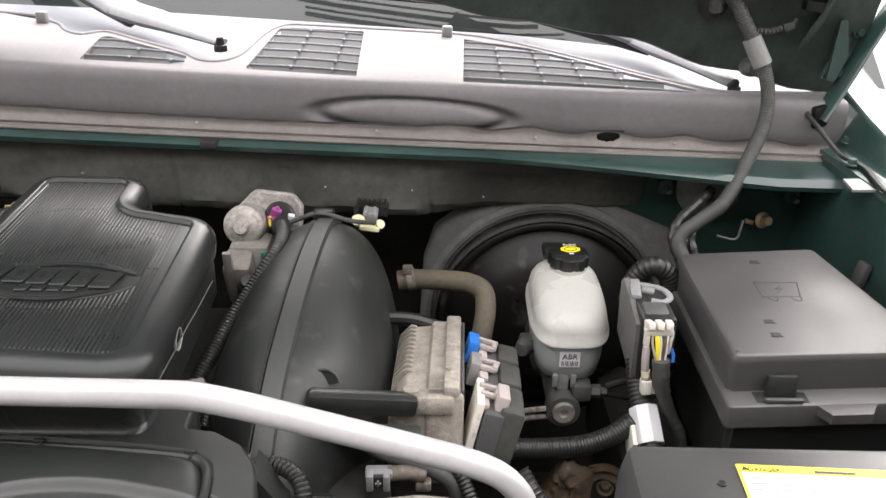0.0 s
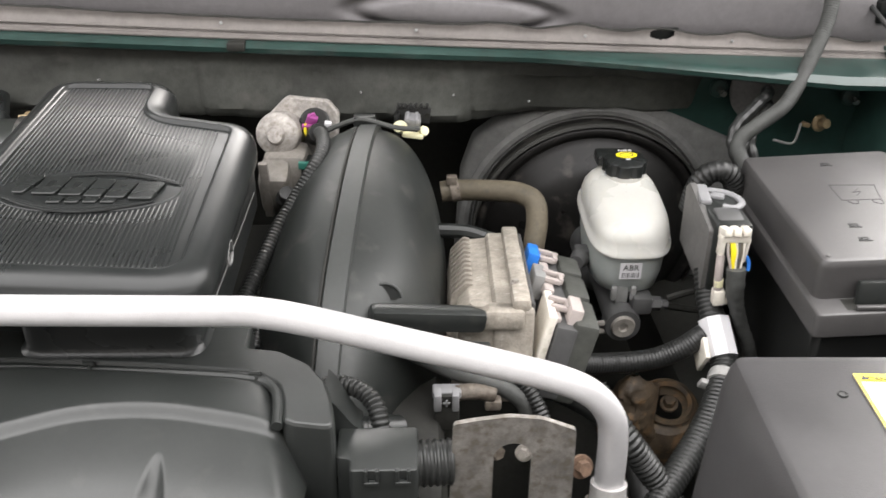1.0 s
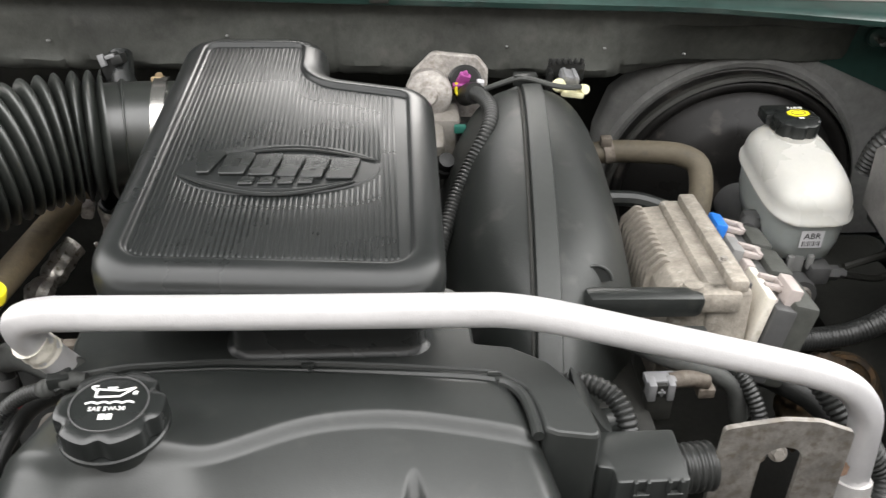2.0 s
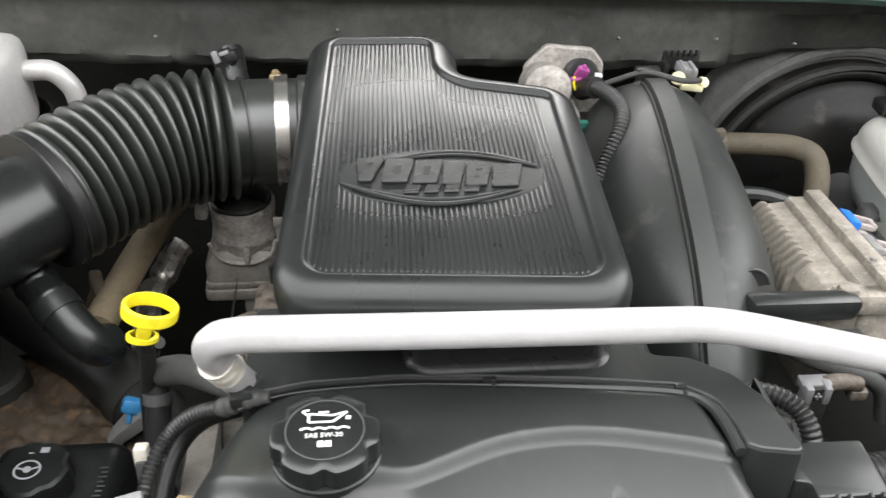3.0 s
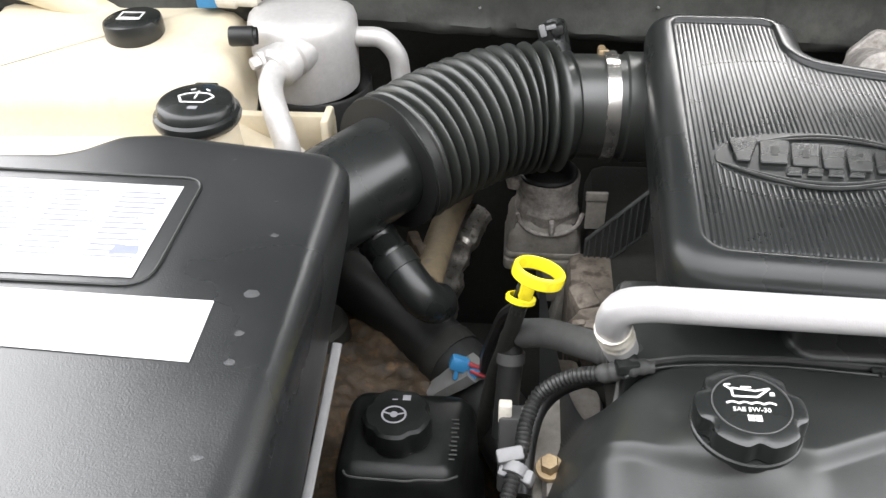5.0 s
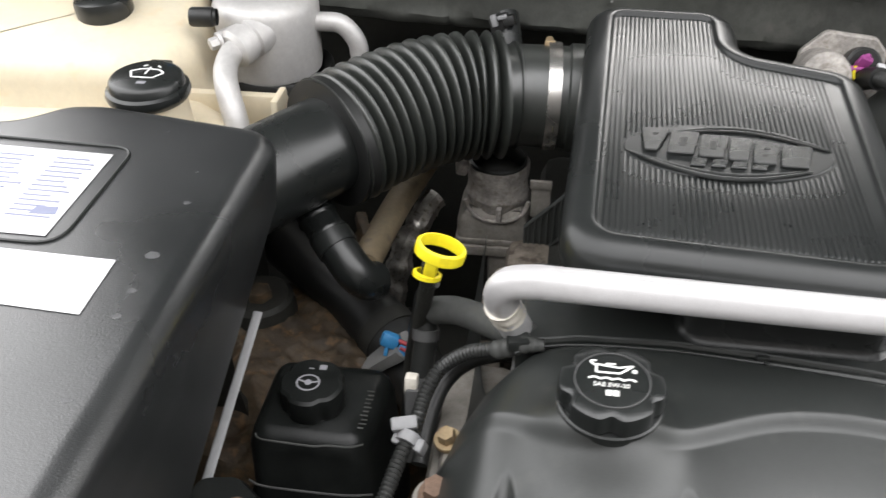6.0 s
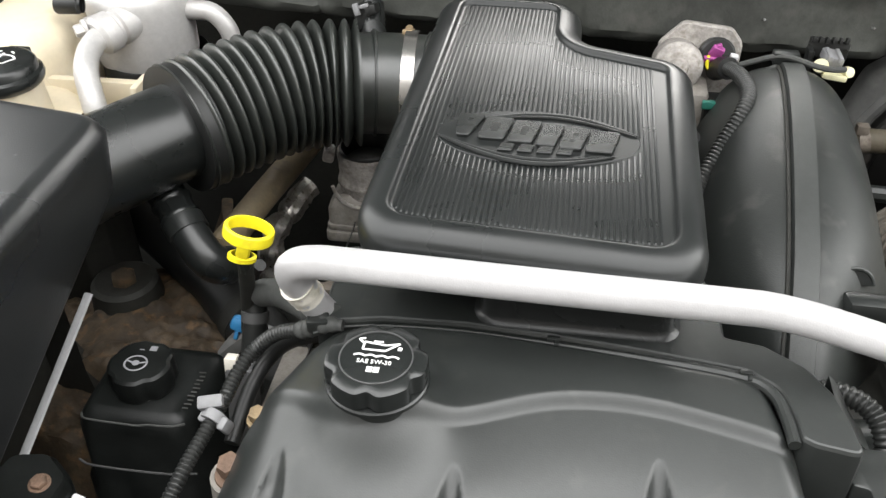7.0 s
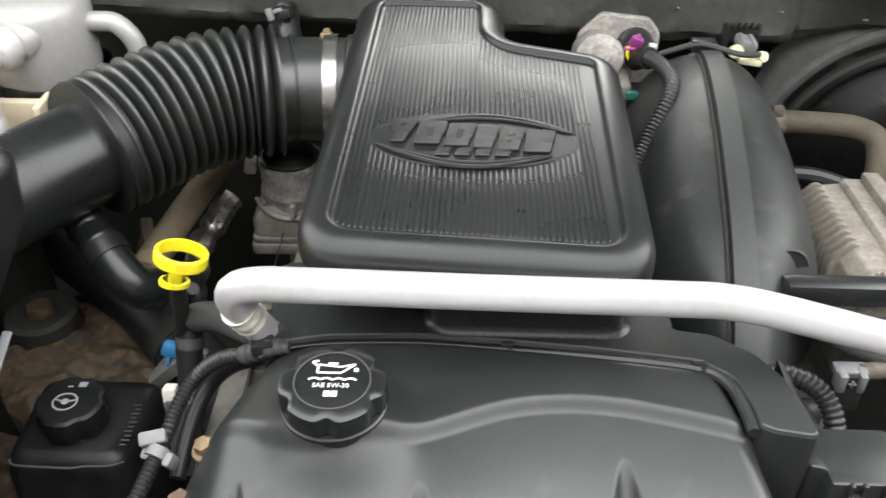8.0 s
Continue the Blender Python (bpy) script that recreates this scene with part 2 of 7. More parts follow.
def fillet(pts, r, n=5):
    """Rounds the corners of a closed outline; r is one radius or one for each corner."""
    out = []
    k = len(pts)
    for i, p in enumerate(pts):
        p = Vector(p[:2])
        a, b = Vector(pts[i - 1][:2]), Vector(pts[(i + 1) % k][:2])
        rad = r[i] if isinstance(r, (list, tuple)) else r
        u, v = (a - p), (b - p)
        lu, lv = u.length, v.length
        u.normalize(), v.normalize()
        half = math.acos(max(-1, min(1, u.dot(v)))) / 2
        d = min(rad / max(math.tan(half), 1e-4), 0.48 * lu, 0.48 * lv)
        if rad <= 0 or half > 1.55:
            out.append(p)
            continue
        s, e = p + u * d, p + v * d
        for j in range(n + 1):
            t = j / n
            out.append((1 - t) ** 2 * s + 2 * t * (1 - t) * p + t * t * e)
    return out


def arcs(pts, r, n=8):
    """Rounds the corners of a closed outline with true circle arcs, one radius for each corner."""
    out = []
    k = len(pts)
    for i, p in enumerate(pts):
        p, a, b = Vector(p), Vector(pts[i - 1]), Vector(pts[(i + 1) % k])
        u, v = (a - p).normalized(), (b - p).normalized()
        half = math.acos(u.dot(v)) / 2
        c = p + (u + v).normalized() * r[i] / math.sin(half)
        s, e = p + u * r[i] / math.tan(half) - c, p + v * r[i] / math.tan(half) - c
        turn = math.atan2(s.x * e.y - s.y * e.x, s.dot(e))
        for j in range(n + 1):
            w = turn * j / n
            out.append(c + Vector((s.x * math.cos(w) - s.y * math.sin(w), s.x * math.sin(w) + s.y * math.cos(w))))
    return out


def inset(pts, d):
    """Moves a counter-clockwise outline inwards by d."""
    k = len(pts)
    res = []
    for i in range(k):
        a, p, b = pts[i - 1], pts[i], pts[(i + 1) % k]
        e1, e2 = (p - a), (b - p)
        if e1.length < 1e-7 or e2.length < 1e-7:
            res.append(p.copy())
            continue
        e1.normalize(), e2.normalize()
        n1, n2 = Vector((-e1.y, e1.x)), Vector((-e2.y, e2.x))
        m = n1 + n2
        m = m / max(m.length_squared, 0.4) * 2
        res.append(p + m * d)
    return res


def shell(outline, profile, lift=None, bottom=True, top=True):
    """A body whose sections are insets of one outline: profile rows are (inset, height)."""
    bm = bmesh.new()
    pts = [Vector(p[:2]) for p in outline]
    loops = []
    for d, z in profile:
        q = inset(pts, d) if abs(d) > 1e-9 else pts
        loops.append([bm.verts.new((p.x, p.y, z + (lift(p.x, p.y) if lift else 0))) for p in q])
    k = len(pts)
    for lo, hi in zip(loops, loops[1:]):
        for i in range(k):
            bm.faces.new((lo[i], lo[(i + 1) % k], hi[(i + 1) % k], hi[i]))
    if bottom:
        bm.faces.new(list(reversed(loops[0])))
    if top:
        bm.faces.new(loops[-1])
    return bm


def rounded(outline, z0, z1, r=0.004, lift=None):
    """A prism with softened upper and lower edges."""
    return shell(outline, [(r, z0), (0.3 * r, z0 + 0.3 * r), (0, z0 + r), (0, z1 - r), (0.3 * r, z1 - 0.3 * r), (r, z1)], lift)


def rect(x0, y0, x1, y1, r=0.004, n=4):
    return fillet([(x0, y0), (x1, y0), (x1, y1), (x0, y1)], r, n)


def circle(x, y, r, n=32):
    return [Vector((x + r * math.cos(2 * math.pi * i / n), y + r * math.sin(2 * math.pi * i / n))) for i in range(n)]


def moved(bm, m):
    bmesh.ops.transform(bm, matrix=m, verts=bm.verts)
    return bm


def block(center, size, bevel=0.002, turn=(0, 0, 0), seg=2):
    bm = bmesh.new()
    bmesh.ops.create_cube(bm, size=1.0)
    bmesh.ops.scale(bm, vec=size, verts=bm.verts)
    if bevel > 0:
        bmesh.ops.bevel(bm, geom=list(bm.edges), offset=min(bevel, 0.45 * min(size)), segments=seg, profile=0.5, affect="EDGES")
    return moved(bm, pose(*center, *turn))


def merge(*bms):
    out = bmesh.new()
    me = bpy.data.meshes.new("scratch")
    for b in bms:
        b.to_mesh(me)
        out.from_mesh(me)
        b.free()
    bpy.data.meshes.remove(me)
    return out


def axis_pose(at, way):
    """A pose at a place with its z axis along a way."""
    return Matrix.Translation(at) @ Vector(way).to_track_quat("Z", "Y").to_matrix().to_4x4()


def lathe(profile, m=None, n=32, lobes=0, depth=0.0):
    """Turns (radius, height) rows round z; lobes scallop the rim by depth."""
    bm = bmesh.new()
    rings = []
    for r, h in profile:
        if r < 1e-6:
            rings.append([bm.verts.new((0, 0, h))])
            continue
        ring = []
        for i in range(n):
            a = 2 * math.pi * i / n
            rr = r
            if lobes and r > 0.6 * max(p[0] for p in profile):
                rr = r - depth * max(0.0, math.cos(lobes * a)) ** 2
            ring.append(bm.verts.new((rr * math.cos(a), rr * math.sin(a), h)))
        rings.append(ring)
    for a, b in zip(rings, rings[1:]):
        for i in range(n):
            j = (i + 1) % n
            if len(a) == 1 and len(b) == 1:
                continue
            if len(a) == 1:
                bm.faces.new((a[0], b[i], b[j]))
            elif len(b) == 1:
                bm.faces.new((a[i], a[j], b[0]))
            else:
                bm.faces.new((a[i], a[j], b[j], b[i]))
    return moved(bm, m) if m is not None else bm


def spline(path, step):
    """Evenly spaced points on a smooth curve through the path."""
    p = [Vector(q) for q in path]
    p = [2 * p[0] - p[1]] + p + [2 * p[-1] - p[-2]]
    dense = []
    for i in range(1, len(p) - 2):
        for j in range(24):
            t = j / 24
            a, b, c, d = p[i - 1], p[i], p[i + 1], p[i + 2]
            dense.append(0.5 * (2 * b + (c - a) * t + (2 * a - 5 * b + 4 * c - d) * t * t + (3 * b - a - 3 * c + d) * t ** 3))
    dense.append(p[-2])
    total = sum((b - a).length for a, b in zip(dense, dense[1:]))
    count = max(2, int(total / step))
    out, acc, want = [dense[0]], 0.0, total / count
    for a, b in zip(dense, dense[1:]):
        seg = (b - a).length
        while seg > 1e-9 and acc + seg >= want - 1e-9:
            t = (want - acc) / seg
            a = a + (b - a) * t
            out.append(a.copy())
            seg, acc = (b - a).length, 0.0
        acc += seg
    if len(out) < count + 1:
        out.append(dense[-1])
    return out, total


def tube(path, radius, n=14, step=0.006, caps=True, flat=1.0, power=2.0):
    """A hose or pipe along a smooth path; radius may be a function of the length run, a power above 2 squares the section."""
    pts, total = spline(path, step)
    bm = bmesh.new()
    t0 = (pts[1] - pts[0]).normalized()
    up = Vector((0, 0, 1)) if abs(t0.z) < 0.9 else Vector((0, 1, 0))
    side = t0.cross(up).normalized()
    rings, run = [], 0.0
    for i, p in enumerate(pts):
        t = (pts[min(i + 1, len(pts) - 1)] - pts[max(i - 1, 0)]).normalized()
        side = (side - t * side.dot(t)).normalized()
        nor = side.cross(t)
        if i:
            run += (p - pts[i - 1]).length
        r = radius(run) if callable(radius) else radius
        ring = []
        for k in range(n):
            c, q = math.cos(2 * math.pi * k / n), math.sin(2 * math.pi * k / n)
            w = r / (abs(c) ** power + abs(q) ** power) ** (1 / power)
            ring.append(bm.verts.new(p + w * (c * side + flat * q * nor)))
        rings.append(ring)
    for a, b in zip(rings, rings[1:]):
        for k in range(n):
            bm.faces.new((a[k], a[(k + 1) % n], b[(k + 1) % n], b[k]))
    if caps:
        bm.faces.new(list(reversed(rings[0])))
        bm.faces.new(rings[-1])
    return bm


def ribbed(r, pitch=0.0042, depth=0.0012):
    return lambda s: r - depth * (0.5 - 0.5 * math.cos(2 * math.pi * s / pitch)) ** 1.5


def loom(path, r=0.0085, pitch=0.0042, n=10):
    return tube(path, ribbed(r, pitch), n=n, step=pitch / 5)


def text(words, size, m, thick=0.0003):
    cu = bpy.data.curves.new("letters", "FONT")
    cu.body, cu.size, cu.extrude = words, size, thick
    cu.align_x, cu.align_y = "CENTER", "CENTER"
    cu.resolution_u = 2
    ob = bpy.data.objects.new("letters", cu)
    scene.collection.objects.link(ob)
    me = bpy.data.meshes.new_from_object(ob.evaluated_get(bpy.context.evaluated_depsgraph_get()))
    bm = bmesh.new()
    bm.from_mesh(me)
    bpy.data.objects.remove(ob)
    bpy.data.curves.remove(cu)
    bpy.data.meshes.remove(me)
    return moved(bm, m)


def plate(pts, thick, m):
    """A flat plate with a given outline in its own plane, from z = 0 to thick, at the pose m."""
    bm = bmesh.new()
    lo = [bm.verts.new((p[0], p[1], 0)) for p in pts]
    hi = [bm.verts.new((p[0], p[1], thick)) for p in pts]
    k = len(pts)
    bm.faces.new(list(reversed(lo)))
    bm.faces.new(hi)
    for i in range(k):
        bm.faces.new((lo[i], lo[(i + 1) % k], hi[(i + 1) % k], hi[i]))
    return moved(bm, m)


def bolt(at, way, r, h, washer=1.5):
    """A hexagon head on a round washer."""
    m = axis_pose(at, way)
    w = lathe([(0, 0), (r * washer, 0), (r * washer, 0.2 * h), (r * washer * 0.94, 0.28 * h), (0, 0.28 * h)], m, 20)
    hx = lathe([(0, 0.2 * h), (r, 0.2 * h), (r, 0.85 * h), (r * 0.88, h), (0, h)], m, 6)
    return merge(w, hx)


def grid(fx, nu, nv):
    """A sheet from a function of u and v in 0 to 1."""
    bm = bmesh.new()
    vs = [[bm.verts.new(fx(i / nu, j / nv)) for j in range(nv + 1)] for i in range(nu + 1)]
    for i in range(nu):
        for j in range(nv):
            bm.faces.new((vs[i][j], vs[i + 1][j], vs[i + 1][j + 1], vs[i][j + 1]))
    return bm


def lerp(table, x):
    """Reads a table of (x, value) rows, smoothly."""
    if x <= table[0][0]:
        return table[0][1]
    for (a, u), (b, v) in zip(table, table[1:]):
        if x <= b:
            t = (x - a) / (b - a)
            t = t * t * (3 - 2 * t)
            return u + (v - u) * t
    return table[-1][1]


# ---- setting: floor, car body round the engine bay ----
bm = grid(lambda u, v: Vector((-60 + 120 * u, -60 + 120 * v, 0.0)), 8, 8)
solid("ground", bm, M_GROUND, "grey smooth concrete floor under the car", "floor", kind="structure")


def curve_at(p, x):
    """A smooth curve through points in order of x."""
    i = max(1, min(len(p) - 3, next((k for k in range(len(p) - 1) if x < p[k + 1][0]), len(p) - 3)))
    (x0, y0), (x1, y1), (x2, y2), (x3, y3) = p[i - 1], p[i], p[i + 1], p[i + 2]
    h = x2 - x1
    t = (x - x1) / h
    m1, m2 = (y2 - y0) / (x2 - x0) * h, (y3 - y1) / (x3 - x1) * h
    return (2 * t ** 3 - 3 * t ** 2 + 1) * y1 + (t ** 3 - 2 * t ** 2 + t) * m1 + (3 * t ** 2 - 2 * t ** 3) * y2 + (t ** 3 - t ** 2) * m2


# unseen wall, added to keep light from the front off the engine
M_WALL = mat("dark_light_blocking_wall", (0.085, 0.082, 0.079), 0.85, vary=0.2, big=1.2, fine=40, bump=0.4)
solid("light_blocking_wall", block((0.0, -1.45, 1.5), (12.0, 0.25, 3.0), 0.02), M_WALL, "unseen plain dark wall added to block light from the front", "wall", kind="structure")


def cowl_drop(x):
    """The cowl falls gently towards the driver's side."""
    return -0.05 * x


def cowl_y(x):
    return 1.052 + 0.055 * x + 0.02 * x * x


def build_bay():
    """Dark pan, inner wings, firewall and front panel that close the engine bay and keep its depth dark."""
    # dark pan, added to keep the depth of the bay black
    bm = block((-0.3, 0.6, 0.50), (1.80, 1.30, 0.02), 0.002)
    solid("bay_floor", bm, M_VOID, "black pan added to keep the engine bay's depth dark", "engine bay", kind="structure")
    # sheet-metal firewall
    solid("firewall", block((-0.30, 1.235, 0.80), (1.78, 0.02, 0.66), 0.003), M_VOID, "dark sheet metal firewall behind the engine", "firewall", kind="structure")

    # padded insulation blanket hanging from the cowl seam
    def pad(u, v):
        x = -1.15 + 1.445 * u
        s = v
        prof_y = [(0.0, 0.012), (0.25, 0.004), (0.6, -0.002), (0.85, 0.004), (1.0, 0.035)]
        prof_z = [(0.0, -0.012), (0.25, -0.035), (0.6, -0.080), (0.85, -0.092), (1.0, -0.098)]
        back = min(1.0, max(0.0, (x + 0.03) / 0.10))
        w = 0.0035 * noise.noise((x * 14, s * 2.5, 0.3)) + 0.0025 * noise.noise((x * 31, s * 5, 7.1))
        for crease in (-0.86, -0.615, -0.335, -0.02):
            w += 0.0022 * math.exp(-((x - crease - 0.01 * s) / 0.0035) ** 2)
        return Vector((x, cowl_y(x) + lerp(prof_y, s) + w + 0.058 * back * s + 0.045 * max(0.0, (x - 0.225) / 0.07) ** 2 * (1 - s), 1.152 + cowl_drop(x) + lerp(prof_z, s) + 0.5 * w))
    blanket = thing("firewall_pad", (-0.3, 1.07, 1.08), "dark grey padded insulation along the firewall under the cowl", "insulation")
    part("blanket", grid(pad, 520, 14), M_PAD, blanket)
    for x, dz in ((-0.145, -0.055), (-0.036, -0.055), (0.055, -0.06), (-0.62, -0.06), (-0.44, -0.05)):
        part("stud", lathe([(0, 0.004), (0.0010, 0.0035), (0.0014, 0.0), (0.0014, -0.004)], axis_pose((x, cowl_y(x) - 0.003, 1.152 + cowl_drop(x) + dz), (0, -1, 0.4)), 10), M_GREY, blanket, "small grey steel stud")
    # driver's side: bare painted bulkhead and inner wing
    bm = grid(lambda u, v: Vector((0.24 + 0.27 * u, 1.105 + 0.012 * u, 0.62 + 0.515 * v - 0.05 * (0.1 + 0.25 * u) * v)), 10, 10)
    solid("bulkhead", bm, M_GREEN, "dark green painted bulkhead beside the brake servo", "car body", kind="structure")

    def wing(u, v):
        y = -0.10 + 1.22 * u
        return Vector((0.535 - 0.040 * u ** 2 - 0.015 * math.sin(v * math.pi), y, 0.55 + 0.593 * v))
    solid("inner_wing_driver", grid(wing, 24, 10), M_GREEN, "dark green painted inner wing panel", "car body", kind="structure")

    def flange(u, v):
        y = -0.10 + 1.62 * u
        x = 0.535 - 0.040 * min(1.0, u * 1.33) ** 2 + 0.10 * max(0.0, u - 0.75)
        zt = max(1.160, 1.183 + 0.21 * (y - 1.038))
        prof = [(0, 1.136), (0.12, 1.143), (0.30, 1.145), (0.36, 1.150), (0.50, zt - 0.004), (0.56, zt), (0.66, zt + 0.001), (0.78, zt - 0.006), (0.86, zt - 0.024), (0.93, 1.08), (1.0, 0.80)]
        wid = [(0, -0.002), (0.12, 0.001), (0.30, 0.024), (0.36, 0.030), (0.50, 0.041), (0.56, 0.045), (0.66, 0.062), (0.78, 0.090), (0.86, 0.112), (0.93, 0.135), (1.0, 0.150)]
        return Vector((x + lerp(wid, v), y, lerp(prof, v)))
    solid("wing_top_driver", grid(flange, 30, 40), M_GREEN, "dark green wing edge with a stepped drip channel", "car body", kind="structure")
    solid("wing_seal", tube([(0.474, 1.110, 1.188), (0.486, 1.085, 1.172), (0.504, 1.055, 1.150), (0.515, 1.010, 1.148), (0.505, 0.93, 1.148), (0.515, 0.85, 1.148)], 0.0032, 8, 0.01), M_RUBBER, "black rubber seal strip along the wing edge", "seal")
    # passenger's side
    bm = grid(lambda u, v: Vector((-1.17 + 0.02 * math.sin(v * 3.1), -0.10 + 1.25 * u, 0.5 + 0.62 * v)), 8, 8)
    solid("inner_wing_passenger", bm, M_VOID, "dark inner wing panel behind the tanks", "car body", kind="structure")
    # unseen front panel, added to stop light leaking in
    bm = block((-0.3, -0.12, 0.74), (1.80, 0.05, 0.50), 0.01)
    solid("front_light_block", bm, M_VOID, "unseen black panel added to keep light out of the bay's front", "car body", kind="structure")


def build_cowl():
    """Grey plastic cowl with grilles, in front of the windscreen."""
    cowl = thing("cowl_panel", (0, 1.15, 1.17), "weathered grey plastic cowl panel with slatted air grilles", "cowl panel")
    tagged(cowl, kind="structure")

    def seam(u, v):
        x = -1.15 + 1.65 * u
        rows_y = [(0, 0.006), (0.2, -0.012), (0.45, -0.014), (0.55, -0.008), (1, 0.04)]
        rows_z = [(0, -0.016), (0.2, -0.010), (0.45, -0.003), (0.55, 0.0), (1, 0.006)]
        wide = 0.050 * min(1.0, max(0.0, (x - 0.05) / 0.36)) ** 1.3
        return Vector((x, cowl_y(x) + lerp(rows_y, v) - wide * (1 - max(0.0, v - 0.45) / 0.55), 1.152 + cowl_drop(x) + lerp(rows_z, v) - 0.12 * wide * (v < 0.5)))
    part("seam_flange", grid(seam, 40, 12), M_GREEN, cowl, "dark green painted seam flange")

    def lip(u, v):
        x = -1.15 + 1.66 * u
        wave = 0.003 * math.sin(x * 9 + 0.6) + 0.0045 * max(0.0, min(1.0, (x + 0.1) / 0.15)) * math.sin(x * 62 - 11.63) + 0.002 * noise.noise((x * 40, v * 2, 0))
        return Vector((x, cowl_y(x) + 0.003 + 0.012 * v + 0.005 * math.sin(math.pi * v), 1.1575 + cowl_drop(x) + 0.018 * v + wave * v * (1 - 0.4 * v) + (0.0 if v > 0 else -0.004)))
    bm = grid(lip, 900, 20)
    hole = [f for f in bm.faces if ((f.calc_center_median().x - 0.213) / 0.0155) ** 2 + ((f.calc_center_median().z - 1.1735 - cowl_drop(0.213)) / 0.0062) ** 2 < 1]
    bmesh.ops.delete(bm, geom=hole, context="FACES")
    part("rubber_lip", bm, M_COWL_LIP, cowl, "wavy dusty grey sealing lip with an oval drain hole")
    # black bead draws the shaded crease between lip and face
    edge = [lip(i / 160, 1.0) + Vector((0, 0.004, -0.0005 + 0.001 * noise.noise((i * 0.35, 2, 5)))) for i in range(2, 158)]
    part("crease_shade", tube(edge, lambda q: 0.0019 + 0.0011 * noise.noise((q * 9, 1, 3)), 8, 0.01), M_VOID, cowl, "black bead for the shaded crease behind the lip")
    foot = [lip(i / 60, 0.0) + Vector((0, -0.001, 0.002)) for i in range(61)]
    part("lip_bead", tube(foot, 0.0022, 8, 0.012), M_COWL_LIP, cowl)
    part("lip_bead", tube([p + Vector((0, 0.0035, 0.0075)) for p in foot], 0.0012, 6, 0.012), M_COWL_LIP, cowl)

    def face(u, v):
        x = -1.15 + 1.68 * u
        rows = [(0, 0.036, 0.006), (0.18, 0.031, 0.020), (0.36, 0.028, 0.034), (0.65, 0.0265, 0.056), (0.82, 0.0275, 0.067), (0.93, 0.032, 0.0732), (1, 0.041, 0.075)]
        yy = curve_at([(a, b) for a, b, c in rows], v)
        zz = curve_at([(a, c) for a, b, c in rows], v)
        # shallow oval dish
        ex, ev = (x + 0.035) / 0.122, (v - 0.34) / 0.30
        q = ex * ex + ev * ev
        dish = 0.009 * math.exp(-((math.sqrt(q) - 0.95) / 0.13) ** 2)
        rim = -0.008 * max(0.0, 1 - q)
        return Vector((x, cowl_y(x) + yy + dish + rim, 1.152 + cowl_drop(x) + zz))
    part("front_face", grid(face, 420, 44), M_COWL, cowl, sharp=80)

    # upper surface with three openings
    def top_z(x, y):
        return 1.152 + 0.075 + cowl_drop(x) + 0.02 * (y - cowl_y(x) - 0.041)
    xs = [-1.15 + 1.68 * i / 40 for i in range(41)]
    crest = [(0.53, 1.156), (0.44, 1.142), (0.400, 1.134), (0.375, 1.131), (0.355, 1.135), (0.337, 1.146), (0.281, 1.190), (0.215, 1.248), (0.161, 1.292), (0.110, 1.330), (0.060, 1.356), (0.009, 1.365), (-0.12, 1.362), (-0.205, 1.359), (-0.235, 1.347), (-0.253, 1.290), (-0.262, 1.180), (-0.271, 1.140), (-0.287, 1.121), (-0.309, 1.124), (-0.338, 1.156), (-0.400, 1.198), (-0.455, 1.236), (-0.471, 1.236), (-0.490, 1.215), (-0.515, 1.232), (-0.548, 1.275), (-0.64, 1.315), (-1.15, 1.33)]
    outer = [(x, cowl_y(x) + 0.041) for x in xs] + crest
    holes = [
        fillet([(-0.448, 1.092), (-0.322, 1.096), (-0.328, 1.140), (-0.462, 1.224)], [0.006, 0.010, 0.012, 0.012]),
        fillet([(-0.246, 1.096), (-0.107, 1.095), (-0.115, 1.344), (-0.238, 1.335)], [0.01, 0.003, 0.003, 0.02]),
        fillet([(0.027, 1.100), (0.325, 1.1185), (0.336, 1.131), (0.130, 1.304), (0.035, 1.336)], [0.003, 0.010, 0.010, 0.02, 0.003]),
    ]
    bm = bmesh.new()
    edges = []
    for loop in [outer] + holes:
        vs = [bm.verts.new((p[0], p[1], 0)) for p in loop]
        for i in range(len(vs)):
            edges.append(bm.edges.new((vs[i], vs[(i + 1) % len(vs)])))
    bmesh.ops.triangle_fill(bm, edges=edges, use_beauty=True)
    for v in bm.verts:
        v.co.z = top_z(v.co.x, v.co.y)
    ret = bmesh.ops.extrude_face_region(bm, geom=list(bm.faces))
    for e in ret["geom"]:
        if isinstance(e, bmesh.types.BMVert):
            e.co.z -= 0.004
    part("top_skin", bm, M_COWL, cowl)
    part("raised_rim", tube([(x, y, top_z(x, y) - 0.0005) for x, y in crest], 0.0034, 8, 0.008), M_COWL, cowl, "rounded rim along the grilles")

    def pocket(u, v):
        x = -1.15 + 1.68 * u
        y = cowl_y(x) + 0.064 + (1.43 - 0.32 * max(0.0, x - 0.10) ** 1.3 - cowl_y(x) - 0.064) * v
        return Vector((x, y, top_z(x, y) - 0.020 + 0.010 * v))
    part("wiper_pocket", grid(pocket, 40, 8), M_POCKET, cowl, "recessed pale blue-grey wiper pocket")
    # louvres rising towards the back, each with a thin rounded edge and small ticks; dark slats and pale edges carry
    # shade and light in their colour
    for h, rows in zip(holes, (3, 6, 6)):
        y0, y1 = min(p[1] for p in h), max(p[1] for p in h)
        # a dark sheet close below gives the plenum's shaded depth
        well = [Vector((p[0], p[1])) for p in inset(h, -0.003)]
